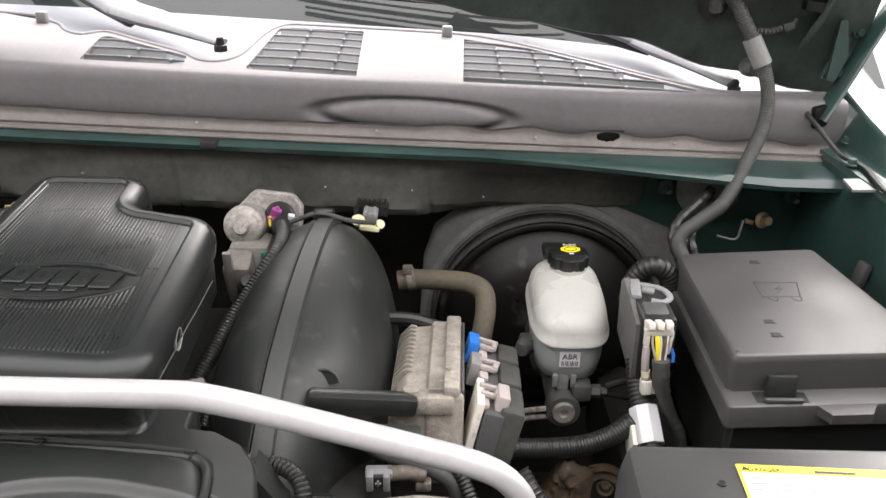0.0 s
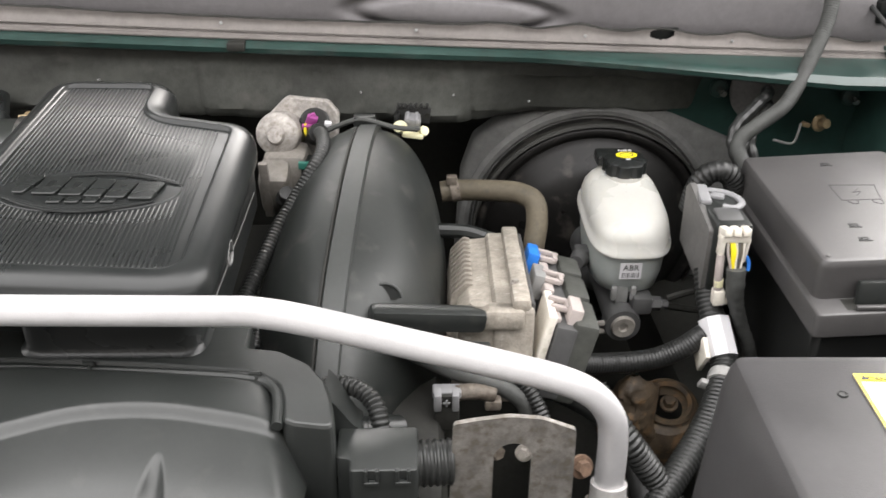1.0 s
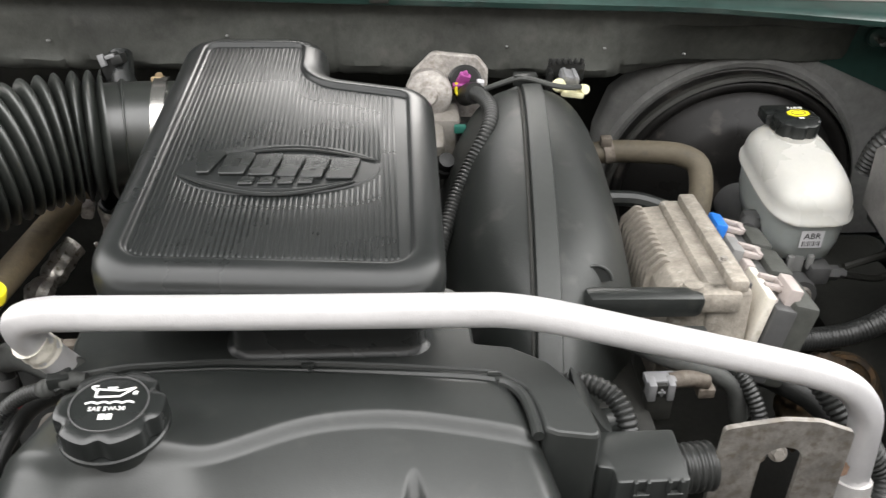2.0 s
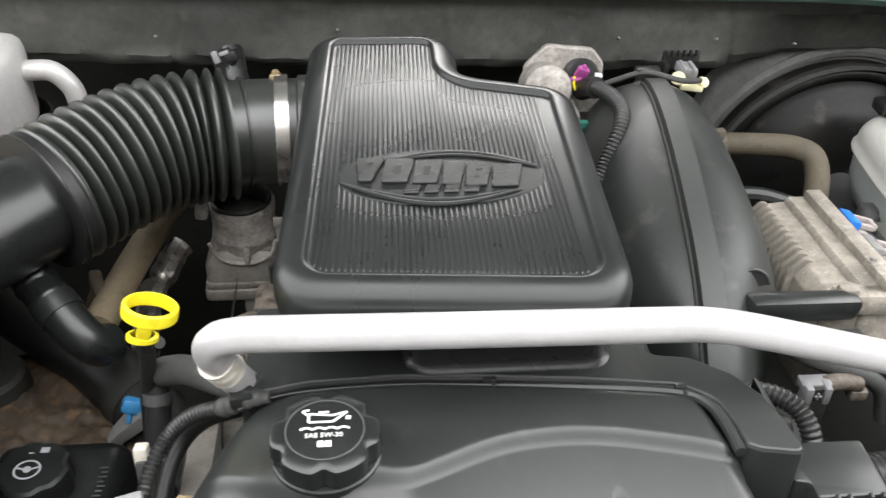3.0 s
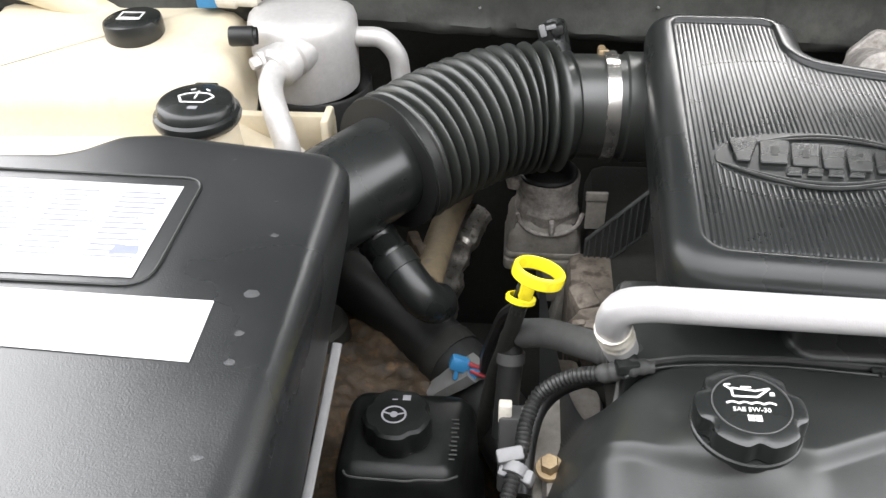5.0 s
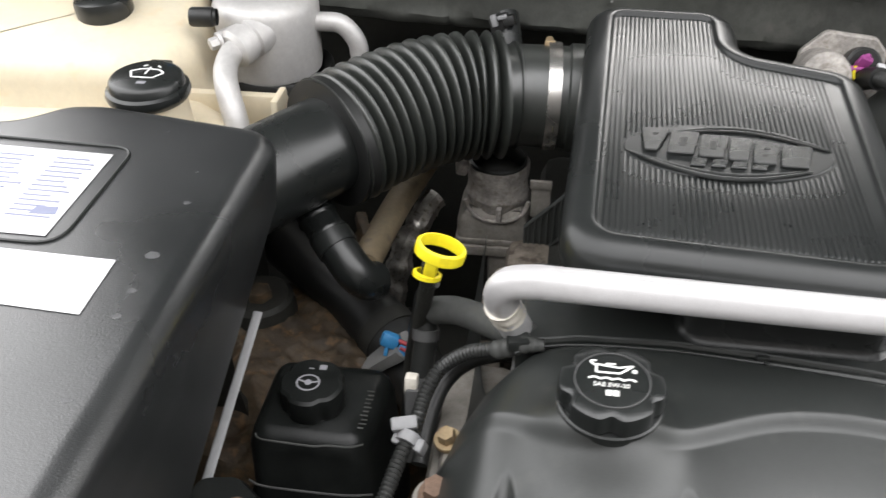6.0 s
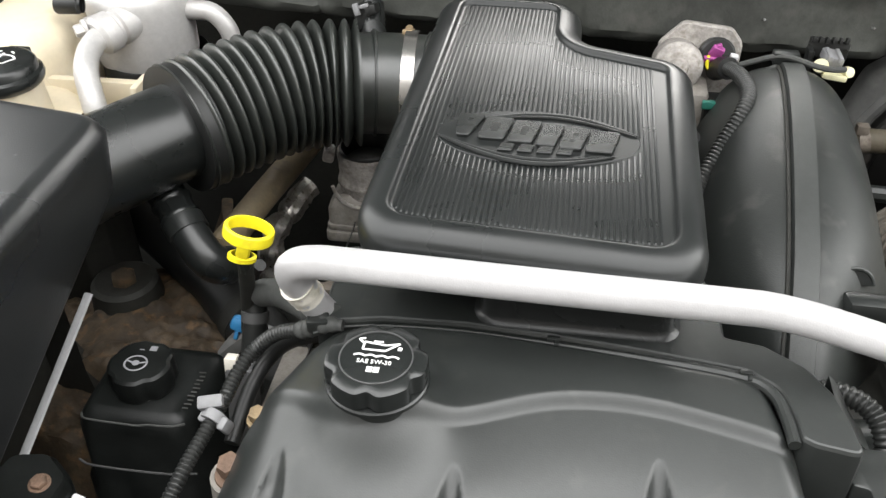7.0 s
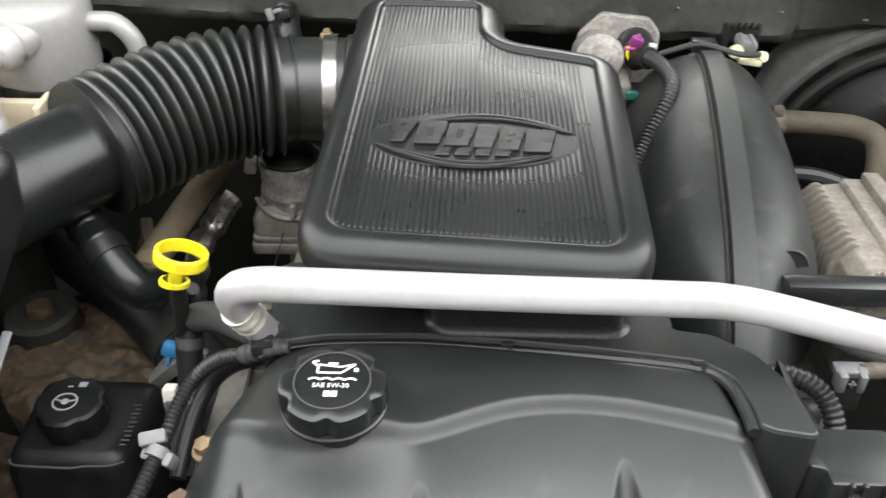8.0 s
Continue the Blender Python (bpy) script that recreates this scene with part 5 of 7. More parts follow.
    solid("wire", tube([(-0.175, 0.950, 1.080), (-0.160, 0.946, 1.090), (-0.145, 0.945, 1.098)], 0.0032, 8, 0.005), M_LOOM_DUSTY, "grey taped wire on the manifold", "wire")
    pl = thing("wire_plug", (-0.085, 0.98, 1.07), "black bracket holding a pale yellow wire plug", "plug")
    part("bracket", merge(block((-0.084, 1.014, 1.0885), (0.040, 0.005, 0.019), 0.0015, (-12, 8, 0)), *[block((-0.100 + 0.0064 * k, 1.012, 1.0985), (0.0034, 0.006, 0.006), 0.0008, (-12, 8, 0)) for k in range(6)], block((-0.103, 1.004, 1.078), (0.006, 0.016, 0.03), 0.002)), M_RUBBER, pl)
    # dark discs on the surface give the holes their shade
    for x in (-0.100, -0.068):
        part("bracket_hole_shade", lathe([(0, 0.001), (0.003, 0.001), (0.003, 0)], axis_pose((x, 1.011, 1.088), (0, -1, -0.2)), 12), M_VOID, pl)
    part("plug_body", merge(block((-0.085, 0.990, 1.090), (0.018, 0.024, 0.010), 0.002, (0, 8, 0)), block((-0.090, 0.986, 1.095), (0.004, 0.024, 0.006), 0.001), block((-0.080, 0.986, 1.094), (0.004, 0.024, 0.006), 0.001)), M_LOOMCLIP, pl, "pale grey plug body")
    part("plug_cap", merge(lathe([(0, 0.007), (0.0062, 0.006), (0.0075, 0), (0.0062, -0.006), (0, -0.007)], axis_pose((-0.0985, 0.972, 1.089), (-0.5, -1, 0.5)), 18), lathe([(0, 0.006), (0.005, 0.005), (0.006, 0), (0.005, -0.005), (0, -0.006)], axis_pose((-0.073, 0.972, 1.084), (0.4, -1, 0.5)), 18), block((-0.085, 0.968, 1.081), (0.024, 0.009, 0.006), 0.002, (0, 8, 0))), M_CREAMY, pl, "pale yellow plug caps")


build_valve()
hose = thing("vacuum_hose", (0.0, 0.95, 0.96), "faded tan rubber vacuum hose with an elbow", "hose")
part("hose", tube([(-0.052, 0.985, 1.002), (-0.03, 0.984, 1.005), (0.02, 0.968, 1.011), (0.040, 0.958, 1.012), (0.053, 0.945, 1.008), (0.055, 0.930, 0.992), (0.051, 0.915, 0.969), (0.046, 0.905, 0.939)], 0.0125, 16, 0.005), M_TAN, hose)
part("hose_clamp", merge(tube([(-0.040, 0.984, 1.004), (-0.030, 0.984, 1.006)], 0.0138, 16, 0.004), block((-0.040, 0.980, 1.02), (0.012, 0.010, 0.010), 0.001)), M_GRIME, hose, "spring hose clamp")


# ---- brake servo, master cylinder and fuse box ----
def build_brake():
    b = thing("brake_servo", (0.149, 1.10, 0.90), "gloss black round brake servo on the firewall", "brake servo")
    ax = axis_pose((0.149, 1.12, 0.8945), (0, -1, 0))
    part("drum", lathe([(0.150, 0.0), (0.155, 0.012), (0.1545, 0.040), (0.150, 0.047), (0.146, 0.049), (0.141, 0.047), (0.136, 0.042), (0.128, 0.046), (0.110, 0.066), (0.085, 0.080), (0.055, 0.086), (0.030, 0.088), (0, 0.088)], ax, 64), M_GLOSS, b, sharp=50)
    part("rolled_rim", lathe([(0.1535, 0.034), (0.157, 0.038), (0.157, 0.046), (0.1535, 0.050)], ax, 64), M_VOID, b)
    foam = thing("servo_insulation", (0.149, 1.12, 1.0), "dark grey foam insulation round the brake servo", "insulation")
    rim = fillet([(-0.03, 0.80), (0.40, 0.80), (0.366, 0.945), (0.343, 1.012), (0.25, 1.054), (0.200, 1.072), (0.160, 1.0765), (0.115, 1.069), (0.024, 1.043), (-0.006, 1.020), (-0.021, 0.972)], [0.01, 0.01, 0.03, 0.02, 0.04, 0.03, 0.03, 0.03, 0.02, 0.02, 0.03], 5)
    foam_m = Matrix.Translation((0, 1.128, 0)) @ pose(0, 0, 0, 90, 0, 0)
    part("panel", moved(shell(rim, [(0.0, 0.0), (0.0, 0.018), (0.002, 0.024), (0.007, 0.028), (0.014, 0.029)]), foam_m), M_FOAM, foam, sharp=60)
    part("lip", lathe([(0.156, 0.028), (0.160, 0.033), (0.166, 0.034), (0.172, 0.030), (0.174, 0.024)], axis_pose((0.149, 1.128, 0.8945), (0, -1, 0)), 64), M_FOAM, foam)
    mc = thing("master_cylinder", (0.142, 0.90, 0.90), "cast iron brake master cylinder", "master cylinder")
    part("barrel", lathe([(0, 0), (0.019, 0), (0.020, 0.004), (0.020, 0.018), (0.017, 0.022), (0.0165, 0.10), (0.022, 0.11), (0.026, 0.115), (0.026, 0.20), (0, 0.20)], axis_pose((0.142, 0.835, 0.912), (0, 1, -0.02)), 28), M_GREYDARK, mc)
    part("end_plug", lathe([(0, 0.001), (0.004, 0.001), (0.0055, 0.0035), (0.012, 0.004), (0.0135, 0)], axis_pose((0.142, 0.835, 0.912), (0, -1, 0.02)), 20), M_CAST, mc, "grey end plug")
    part("port", merge(block((0.163, 0.852, 0.932), (0.022, 0.022, 0.022), 0.004), lathe([(0, 0), (0.008, 0), (0.008, 0.014), (0.005, 0.015), (0.005, 0.022), (0, 0.022)], axis_pose((0.170, 0.850, 0.932), (1, -0.1, 0)), 6)), M_GREYDARK, mc)
    part("neck", block((0.142, 0.862, 0.938), (0.014, 0.016, 0.03), 0.002), M_GREY, mc)
    part("neck_clip", merge(block((0.132, 0.852, 0.944), (0.006, 0.006, 0.016), 0.001), block((0.153, 0.852, 0.944), (0.006, 0.006, 0.016), 0.001)), M_GREY, mc)
    for dz, r in ((0.02, 0.004), (-0.012, 0.004)):
        solid("brake_pipe", tube([(0.19, 0.850, 0.932 + dz * 0.3), (0.24, 0.86, 0.928 + dz), (0.29, 0.90, 0.92 + dz)], r, 8, 0.01), M_VOID, "thin black steel brake pipe", "pipe", "black brake pipes")
    for dx in (0.0, 0.010):
        solid("brake_pipe", tube([(0.125, 0.842, 0.912 - dx), (0.09, 0.83, 0.915 - dx), (0.05, 0.82, 0.905 - dx)], 0.0035, 8, 0.006), M_STEEL, "thin dull steel brake pipe", "pipe", "dull brake pipes")

    r = thing("brake_fluid_reservoir", (0.148, 0.91, 0.945), "milky white plastic brake fluid reservoir", "fluid reservoir")

    def sup(cx, cy, hx, hy, p, n=48):
        pts = []
        for i in range(n):
            a = 2 * math.pi * i / n
            c, s = math.cos(a), math.sin(a)
            pts.append((cx + hx * math.copysign(abs(c) ** (2 / p), c), cy + hy * math.copysign(abs(s) ** (2 / p), s)))
        return pts

    def loft(rows, tilt=0.0):
        bm = bmesh.new()
        loops = []
        for z, x0, x1, y0, y1, p in rows:
            loops.append([bm.verts.new((x, y, z + tilt * (y - 0.91))) for x, y in sup((x0 + x1) / 2, (y0 + y1) / 2, (x1 - x0) / 2, (y1 - y0) / 2, p)])
        k = len(loops[0])
        for a, c in zip(loops, loops[1:]):
            for i in range(k):
                bm.faces.new((a[i], a[(i + 1) % k], c[(i + 1) % k], c[i]))
        bm.faces.new(list(reversed(loops[0])))
        bm.faces.new(loops[-1])
        bmesh.ops.scale(bm, vec=(1.08, 1.0, 1.0), space=Matrix.Translation((-0.149, 0, 0)), verts=bm.verts)
        return bm
    part("lower_tank", loft([(0.944, 0.120, 0.178, 0.862, 0.975, 3), (0.950, 0.114, 0.184, 0.855, 0.985, 3.2), (0.968, 0.112, 0.187, 0.8515, 0.99, 3.4), (0.997, 0.111, 0.188, 0.850, 0.99, 3.5)], 0.10), M_MILK_DARK, r, "greyer lower half showing the fluid", sharp=60)
    part("upper_tank", loft([(0.995, 0.109, 0.190, 0.848, 0.992, 3.5), (0.997, 0.107, 0.1925, 0.845, 0.995, 3.5), (1.000, 0.107, 0.1925, 0.845, 0.995, 3.5), (1.002, 0.1095, 0.190, 0.848, 0.992, 3.4), (1.012, 0.1098, 0.1898, 0.849, 0.990, 3.6), (1.020, 0.111, 0.1885, 0.854, 0.988, 3.4), (1.0265, 0.114, 0.1855, 0.862, 0.985, 3.1), (1.0315, 0.119, 0.180, 0.874, 0.981, 2.9), (1.0350, 0.128, 0.172, 0.894, 0.975, 2.7)], 0.10), M_MILK, r, sharp=60)
    part("side_lug", merge(block((0.104, 0.90, 0.965), (0.02, 0.02, 0.02), 0.005), lathe([(0, 0.012), (0.008, 0.011), (0.011, 0.0)], axis_pose((0.100, 0.892, 0.965), (-0.6, -1, 0)), 14)), M_GREYDARK, r)
    part("neck", lathe([(0.026, -0.006), (0.023, 0), (0.023, 0.014), (0, 0.014)], pose(0.154, 0.955, 1.028), 28), M_MILK, r)
    cap = part("cap", lathe([(0.0225, 0), (0.0245, 0.002), (0.0245, 0.0135), (0.0237, 0.0165), (0.021, 0.018), (0, 0.018)], pose(0.154, 0.957, 1.0405, 4, 0, 10), 80, 8, 0.0022), M_PLASTIC_SOFT, r, "black scalloped cap with a yellow mark")
    part("wing", block((0.147, 0.978, 1.049), (0.044, 0.026, 0.014), 0.004), M_PLASTIC_SOFT, cap)
    zc = 1.0592
    part("yellow_mark", plate([(0.0125 * math.cos(a), 0.0072 * math.sin(a)) for a in [2 * math.pi * (i + 0.5) / 8 for i in range(8)]], 0.0006, pose(0.156, 0.960, zc, 4, 0, 0)), M_YELLOW, cap, "yellow eight-sided mark")
    part("mark_ring", merge(*[tube([(0.156 + 0.0075 * math.cos(a), 0.960 + 0.0040 * math.sin(a), zc + 0.0007 + 0.0003 * math.sin(a)) for a in [2 * math.pi * i / 16 for i in range(17)]], 0.0005, 6, 0.001)]), M_INK, cap)
    part("cap_lettering", text("DOT3", 0.0060, pose(0.156, 0.9715, zc + 0.001, 4, 0, 180)), M_MARK, cap, "white lettering DOT3")
    part("book_symbol", merge(block((0.1545, 0.9495, zc - 0.0002), (0.0024, 0.0030, 0.0004), 0), block((0.1575, 0.9495, zc - 0.0002), (0.0024, 0.0030, 0.0004), 0)), M_MARK, cap)
    lm = Matrix.Translation((0.1465, 0.8492, 0.9735)) @ pose(0, 0, 0, 90, 0, 0)
    lab = part("label", moved(block((0, 0, 0), (0.0235, 0.0195, 0.0006), 0), lm), M_LABEL, r, "white sticker with black letters ABR")
    part("lettering", text("ABR", 0.0095, lm @ pose(0, 0.0038, 0.0005)), M_INK, lab, "black letters ABR")
    part("code_bars", merge(*[moved(block((-0.0085 + 0.0019 * i, -0.0050, 0.0004), (0.0006 + 0.0006 * (i * 7 % 3 == 0), 0.0060, 0.0003), 0), lm) for i in range(10)]), M_INK, lab, "row of dark bars")


build_brake()


def build_fuse_box():
    fb = thing("fuse_box", (0.345, 0.80, 0.96), "dark grey underhood fuse box with a moulded lid", "fuse box")
    lid_out = fillet([(0.269, 0.694), (0.470, 0.706), (0.436, 0.936), (0.272, 0.918)], [0.009, 0.014, 0.010, 0.009])
    z = 1.046
    lid = part("lid", shell(lid_out, [(0.0, 1.036), (-0.0005, 1.068), (0.0003, 1.0722), (0.0018, 1.0746), (0.0045, 1.0756)]), M_FUSE, fb)
    base = fillet([(0.262, 0.668), (0.470, 0.680), (0.445, 0.945), (0.266, 0.925)], [0.006, 0.01, 0.01, 0.01])
    part("lower_body", shell(inset(base, 0.012), [(0.006, 0.90), (0.0, 1.02), (0.0, 1.024)]), M_RUBBER, fb, "black lower body")
    part("tray", shell(base, [(0.004, 1.012), (0.0, 1.014), (0.0, 1.034), (0.0010, 1.0362), (0.0025, 1.0370)]), M_FUSE, fb)
    part("front_tab", plate([(0.355, 0.652), (0.393, 0.654), (0.405, 0.672), (0.345, 0.670)], 0.010, Matrix.Translation((0, 0.006, 1.0265))), M_FUSE, fb)
    # dark patch on the tray for the shaded latch recess
    part("latch_well_shade", block((0.3165, 0.6850, 1.0350), (0.050, 0.018, 0.0050), 0.001), M_VOID, fb)
    part("latch", block((0.3165, 0.688, 1.046), (0.029, 0.008, 0.026), 0.003, (-12, 0, 0)), M_PLASTIC, fb, "black springy lid latch")
    part("latch_lip", block((0.3165, 0.6765, 1.0395), (0.036, 0.005, 0.004), 0.001), M_FUSE, fb)
    part("corner_pip", lathe([(0, 0.0016), (0.002, 0.0012), (0.0025, 0)], pose(0.277, 0.704, z + 0.0294), 10), M_FUSE, lid)
    # relief drawing of a box with two feet, and small marks
    zz = z + 0.0297

    def line(pts, r=0.0008):
        return tube([(a, c, zz) for a, c in pts], r, 6, 0.004, flat=0.6)
    q = [(0.336, 0.812), (0.376, 0.814), (0.384, 0.846), (0.337, 0.846)]
    bolt_line = line([(0.363, 0.838), (0.355, 0.830)], 0.0006), line([(0.355, 0.830), (0.363, 0.831)], 0.0006), line([(0.363, 0.831), (0.355, 0.822)], 0.0006)
    feet = [line([(x, 0.812), (x + 0.002, 0.805), (x + 0.009, 0.805), (x + 0.010, 0.813)], 0.0007) for x in (0.341, 0.366)]
    part("relief_symbol", merge(*[line([q[i], q[(i + 1) % 4]], 0.0006) for i in range(4)], *feet, *bolt_line), M_INK, lid, "relief battery symbol")
    for x, y in ((0.325, 0.757), (0.323, 0.731), (0.354, 0.893)):
        part("relief_mark", merge(block((x, y, zz), (0.012, 0.0015, 0.0008), 0), block((x, y + 0.006, zz), (0.009, 0.0015, 0.0008), 0), block((x - 0.004, y + 0.003, zz), (0.0015, 0.007, 0.0008), 0), block((x + 0.004, y + 0.003, zz), (0.0015, 0.007, 0.0008), 0), block((x, y + 0.003, zz), (0.005, 0.003, 0.0008), 0)), M_INK, lid, "small relief mark")

    jb = thing("junction_plug", (0.225, 0.83, 0.97), "grey lever-locked junction plug with white wire connectors", "junction plug")
    part("body", rounded(rect(0.206, 0.786, 0.243, 0.868, 0.005), 0.985, 1.062, 0.004), M_PLASTIC, jb)
    part("side_cover", plate(fillet([(0.789, 0.9865), (0.872, 1.000), (0.877, 1.060), (0.868, 1.069), (0.792, 1.054)], 0.004, 3), 0.006, Matrix.Translation((0.2075, 0, 0)) @ Matrix(((0, 0, -1, 0), (1, 0, 0, 0), (0, 1, 0, 0), (0, 0, 0, 1)))), M_SIDECOVER, jb, "dusty grey side cover")
    hook = [(0.205, 0.866), (0.219, 0.868), (0.235, 0.863), (0.244, 0.852), (0.245, 0.838), (0.236, 0.829), (0.224, 0.833)]
    part("lever", merge(tube([(x, y - 0.006, 1.0625) for x, y in hook], lambda q: 0.0043 - 0.010 * q, 10, 0.003, flat=0.7), block((0.211, 0.850, 1.064), (0.012, 0.040, 0.007), 0.003, (0, 0, -8)), block((0.224, 0.846, 1.064), (0.014, 0.010, 0.005), 0.002, (0, 0, -20))), M_LOOMCLIP, jb, "grey curved locking lever")
    part("lever_rest", block((0.224, 0.808, 1.061), (0.026, 0.024, 0.006), 0.003, (8, 0, 0)), M_GREYDARK, jb)
    part("connector", merge(block((0.2215, 0.778, 1.054), (0.0285, 0.012, 0.007), 0.0015), *[block((0.2115 + 0.0098 * i, 0.777, 1.061), (0.0075, 0.016, 0.008), 0.0015, (-15, 0, 6 - 6 * i)) for i in range(3)]), M_OFFWHITE, jb, "white connector bar with three latches")
    part("connector", block((0.2105, 0.7785, 1.044), (0.0045, 0.012, 0.020), 0.0012), M_OFFWHITE, jb, "white edge connector")
    part("connector", block((0.2342, 0.7785, 1.041), (0.0040, 0.010, 0.026), 0.0012, (0, 5, 0)), M_OFFWHITE, jb, "white edge connector")
    part("wire", tube([(0.2105, 0.775, 1.036), (0.2098, 0.7715, 1.024), (0.2108, 0.771, 1.010), (0.2125, 0.7715, 0.998)], 0.0042, 8, 0.003), M_PINKGREY, jb, "bundle of purple and white wires")
    part("tape_band", tube([(0.2112, 0.771, 1.011), (0.2122, 0.7713, 1.0035)], 0.0047, 10, 0.003), M_CREAMY, jb, "yellowish tape band")
    part("connector", merge(block((0.2138, 0.7715, 0.991), (0.0115, 0.011, 0.017), 0.002, (0, -4, 0)), block((0.2225, 0.773, 0.9865), (0.008, 0.009, 0.008), 0.0015)), M_OFFWHITE, jb, "white connector foot")
    wires = ((M_PINKGREY, 0.2150), (M_YELLOW, 0.2180), (M_YELLOW, 0.2200), (M_OFFWHITE, 0.2228), (M_GREYDARK, 0.2255), (M_TAN, 0.2280), (M_OFFWHITE, 0.2308))
    for k, (mt, wx) in enumerate(wires):
        part("wire", tube([(wx, 0.774, 1.051), (wx + 0.0014 * math.sin(7.0 * k), 0.7705 - 0.001 * (k % 3), 1.042), (0.224 + 0.7 * (wx - 0.224), 0.7675, 1.031), (0.2250 + 0.4 * (wx - 0.224), 0.7665, 1.019)], 0.0014, 6, 0.003), mt, jb)
    part("blue_wire", tube([(0.236, 0.776, 1.034), (0.2385, 0.773, 1.028), (0.2375, 0.770, 1.021)], 0.0018, 6, 0.003), M_BLUE, jb, "blue wire")
    part("taped_tail", tube([(0.2245, 0.7665, 1.026), (0.2255, 0.7650, 1.014), (0.2275, 0.7655, 0.998), (0.235, 0.768, 0.976), (0.246, 0.772, 0.950), (0.258, 0.775, 0.925), (0.27, 0.78, 0.88)], lambda q: 0.0092 - 0.002 * min(1.0, max(0.0, q - 0.02) / 0.03) + 0.0004 * math.sin(q * 500), 12, 0.003), M_LOOM_DUSTY, jb, "grey taped wire tail")
    tail = thing("main_loom", (0.2, 0.72, 0.90), "black corrugated main loom with a white wrap-round label", "cable loom")
    part("loom", loom([(0.212, 0.81, 1.00), (0.2130, 0.788, 0.974), (0.2160, 0.757, 0.951), (0.2175, 0.732, 0.934), (0.2030, 0.700, 0.924), (0.184, 0.670, 0.914), (0.156, 0.635, 0.902), (0.127, 0.600, 0.893), (0.098, 0.565, 0.880), (0.07, 0.53, 0.86)], 0.0130, 0.005, 16), M_LOOM, tail)
    part("wrap_label", tube([(0.2145, 0.772, 0.9625), (0.2175, 0.740, 0.9390)], 0.0160, 8, 0.01), M_LABEL, tail, "white wrap-round paper label")
    part("label_flag", block((0.1995, 0.748, 0.938), (0.005, 0.022, 0.034), 0.001, (30, 0, 0)), M_OFFWHITE, tail)
    part("tape_band", merge(tube([(0.2150, 0.722, 0.9315), (0.2100, 0.712, 0.9285)], 0.0150, 14, 0.003), block((0.198, 0.716, 0.925), (0.018, 0.006, 0.012), 0.002, (20, 15, -10))), M_LEVER, tail, "grey tape band")
    solid("hose_loop", tube([(0.222, 0.915, 1.015), (0.224, 0.910, 1.042), (0.232, 0.906, 1.060), (0.246, 0.904, 1.065), (0.259, 0.905, 1.057), (0.266, 0.908, 1.040), (0.268, 0.912, 1.015)], lambda q: 0.0118 + 0.0006 * math.cos(q * 1300), 16, 0.0012), M_RUBBER, "black rubber hose looped behind the fuse box", "hose")
    solid("heater_hose", tube([(0.03, 0.715, 0.940), (0.07, 0.740, 0.932), (0.105, 0.753, 0.924), (0.137, 0.757, 0.923), (0.160, 0.757, 0.928), (0.183, 0.758, 0.939), (0.204, 0.762, 0.953)], ribbed(0.0112, 0.0034, 0.0006), 16, 0.0012), M_RUBBER, "black finely ribbed hose below the master cylinder", "hose")


build_fuse_box()


def build_battery_box():
    bb = thing("battery_box", (0.28, 0.40, 0.90), "black plastic battery box cover with a yellow and white warning label", "battery box")
    out = fillet([(0.128, 0.20), (0.54, 0.20), (0.54, 0.544), (0.140, 0.552)], [0.02, 0.02, 0.012, 0.010])
    part("cover", shell(out, [(-0.012, 0.86), (-0.004, 1.06), (-0.001, 1.076), (0.002, 1.083), (0.006, 1.085)]), M_LID, bb)
    # the vent hole is a raised disc, its shade put into the colour
    part("vent_pip", lathe([(0, 0.0006), (0.0024, 0.0006), (0.0030, 0.0012), (0.0036, 0)], pose(0.201, 0.504, 1.085), 14), M_BLACK_SHADE, bb, "small dark disc for the vent hole's shade")
    z = 1.0856
    lab = part("label", plate([(0.213, 0.4545), (0.42, 0.442), (0.425, 0.5125), (0.217, 0.525)], 0.0006, Matrix.Translation((0, 0, z))), M_LABEL, bb, "white warning label with yellow borders")
    part("header_band", plate([(0.2165, 0.5165), (0.4246, 0.504), (0.425, 0.5125), (0.217, 0.525)], 0.0004, Matrix.Translation((0, 0, z + 0.0007))), M_LABEL_Y, lab, "yellow header band")
    part("foot_band", plate([(0.213, 0.4545), (0.42, 0.442), (0.4205, 0.4485), (0.2134, 0.461)], 0.0004, Matrix.Translation((0, 0, z + 0.0007))), M_LABEL_Y, lab, "yellow foot band")
    part("side_band", plate([(0.2134, 0.461), (0.2156, 0.461), (0.2190, 0.5166), (0.2165, 0.5168)], 0.0004, Matrix.Translation((0, 0, z + 0.0007))), M_LABEL_Y, lab, "yellow side band")
    part("lettering", text("DANGER", 0.0060, pose(0.2365, 0.5180, z + 0.0012, 0, 0, -3.4)), M_INK, lab, "dark lettering DANGER")
    part("print_bar", block((0.288, 0.5150, z + 0.0012), (0.030, 0.003, 0.0003), 0, (0, 0, -3.4)), M_INK, lab)
    part("warning_triangle", plate([(0, 0), (0.006, 0), (0.003, 0.005)], 0.0003, pose(0.2195, 0.5178, z + 0.0012)), M_INK, lab)
    random.seed(5)
    for i in range(7):
        y = 0.5095 - 0.0066 * i
        for x0, ln in ((0.222, random.uniform(0.03, 0.05)), (0.292, random.uniform(0.04, 0.07))):
            part("print_bar", block((x0 + ln / 2, y - 0.03 * (x0 - 0.22), z + 0.0008), (ln, 0.0018, 0.0003), 0, (0, 0, -1.8)), M_INK_SOFT, lab)


build_battery_box()


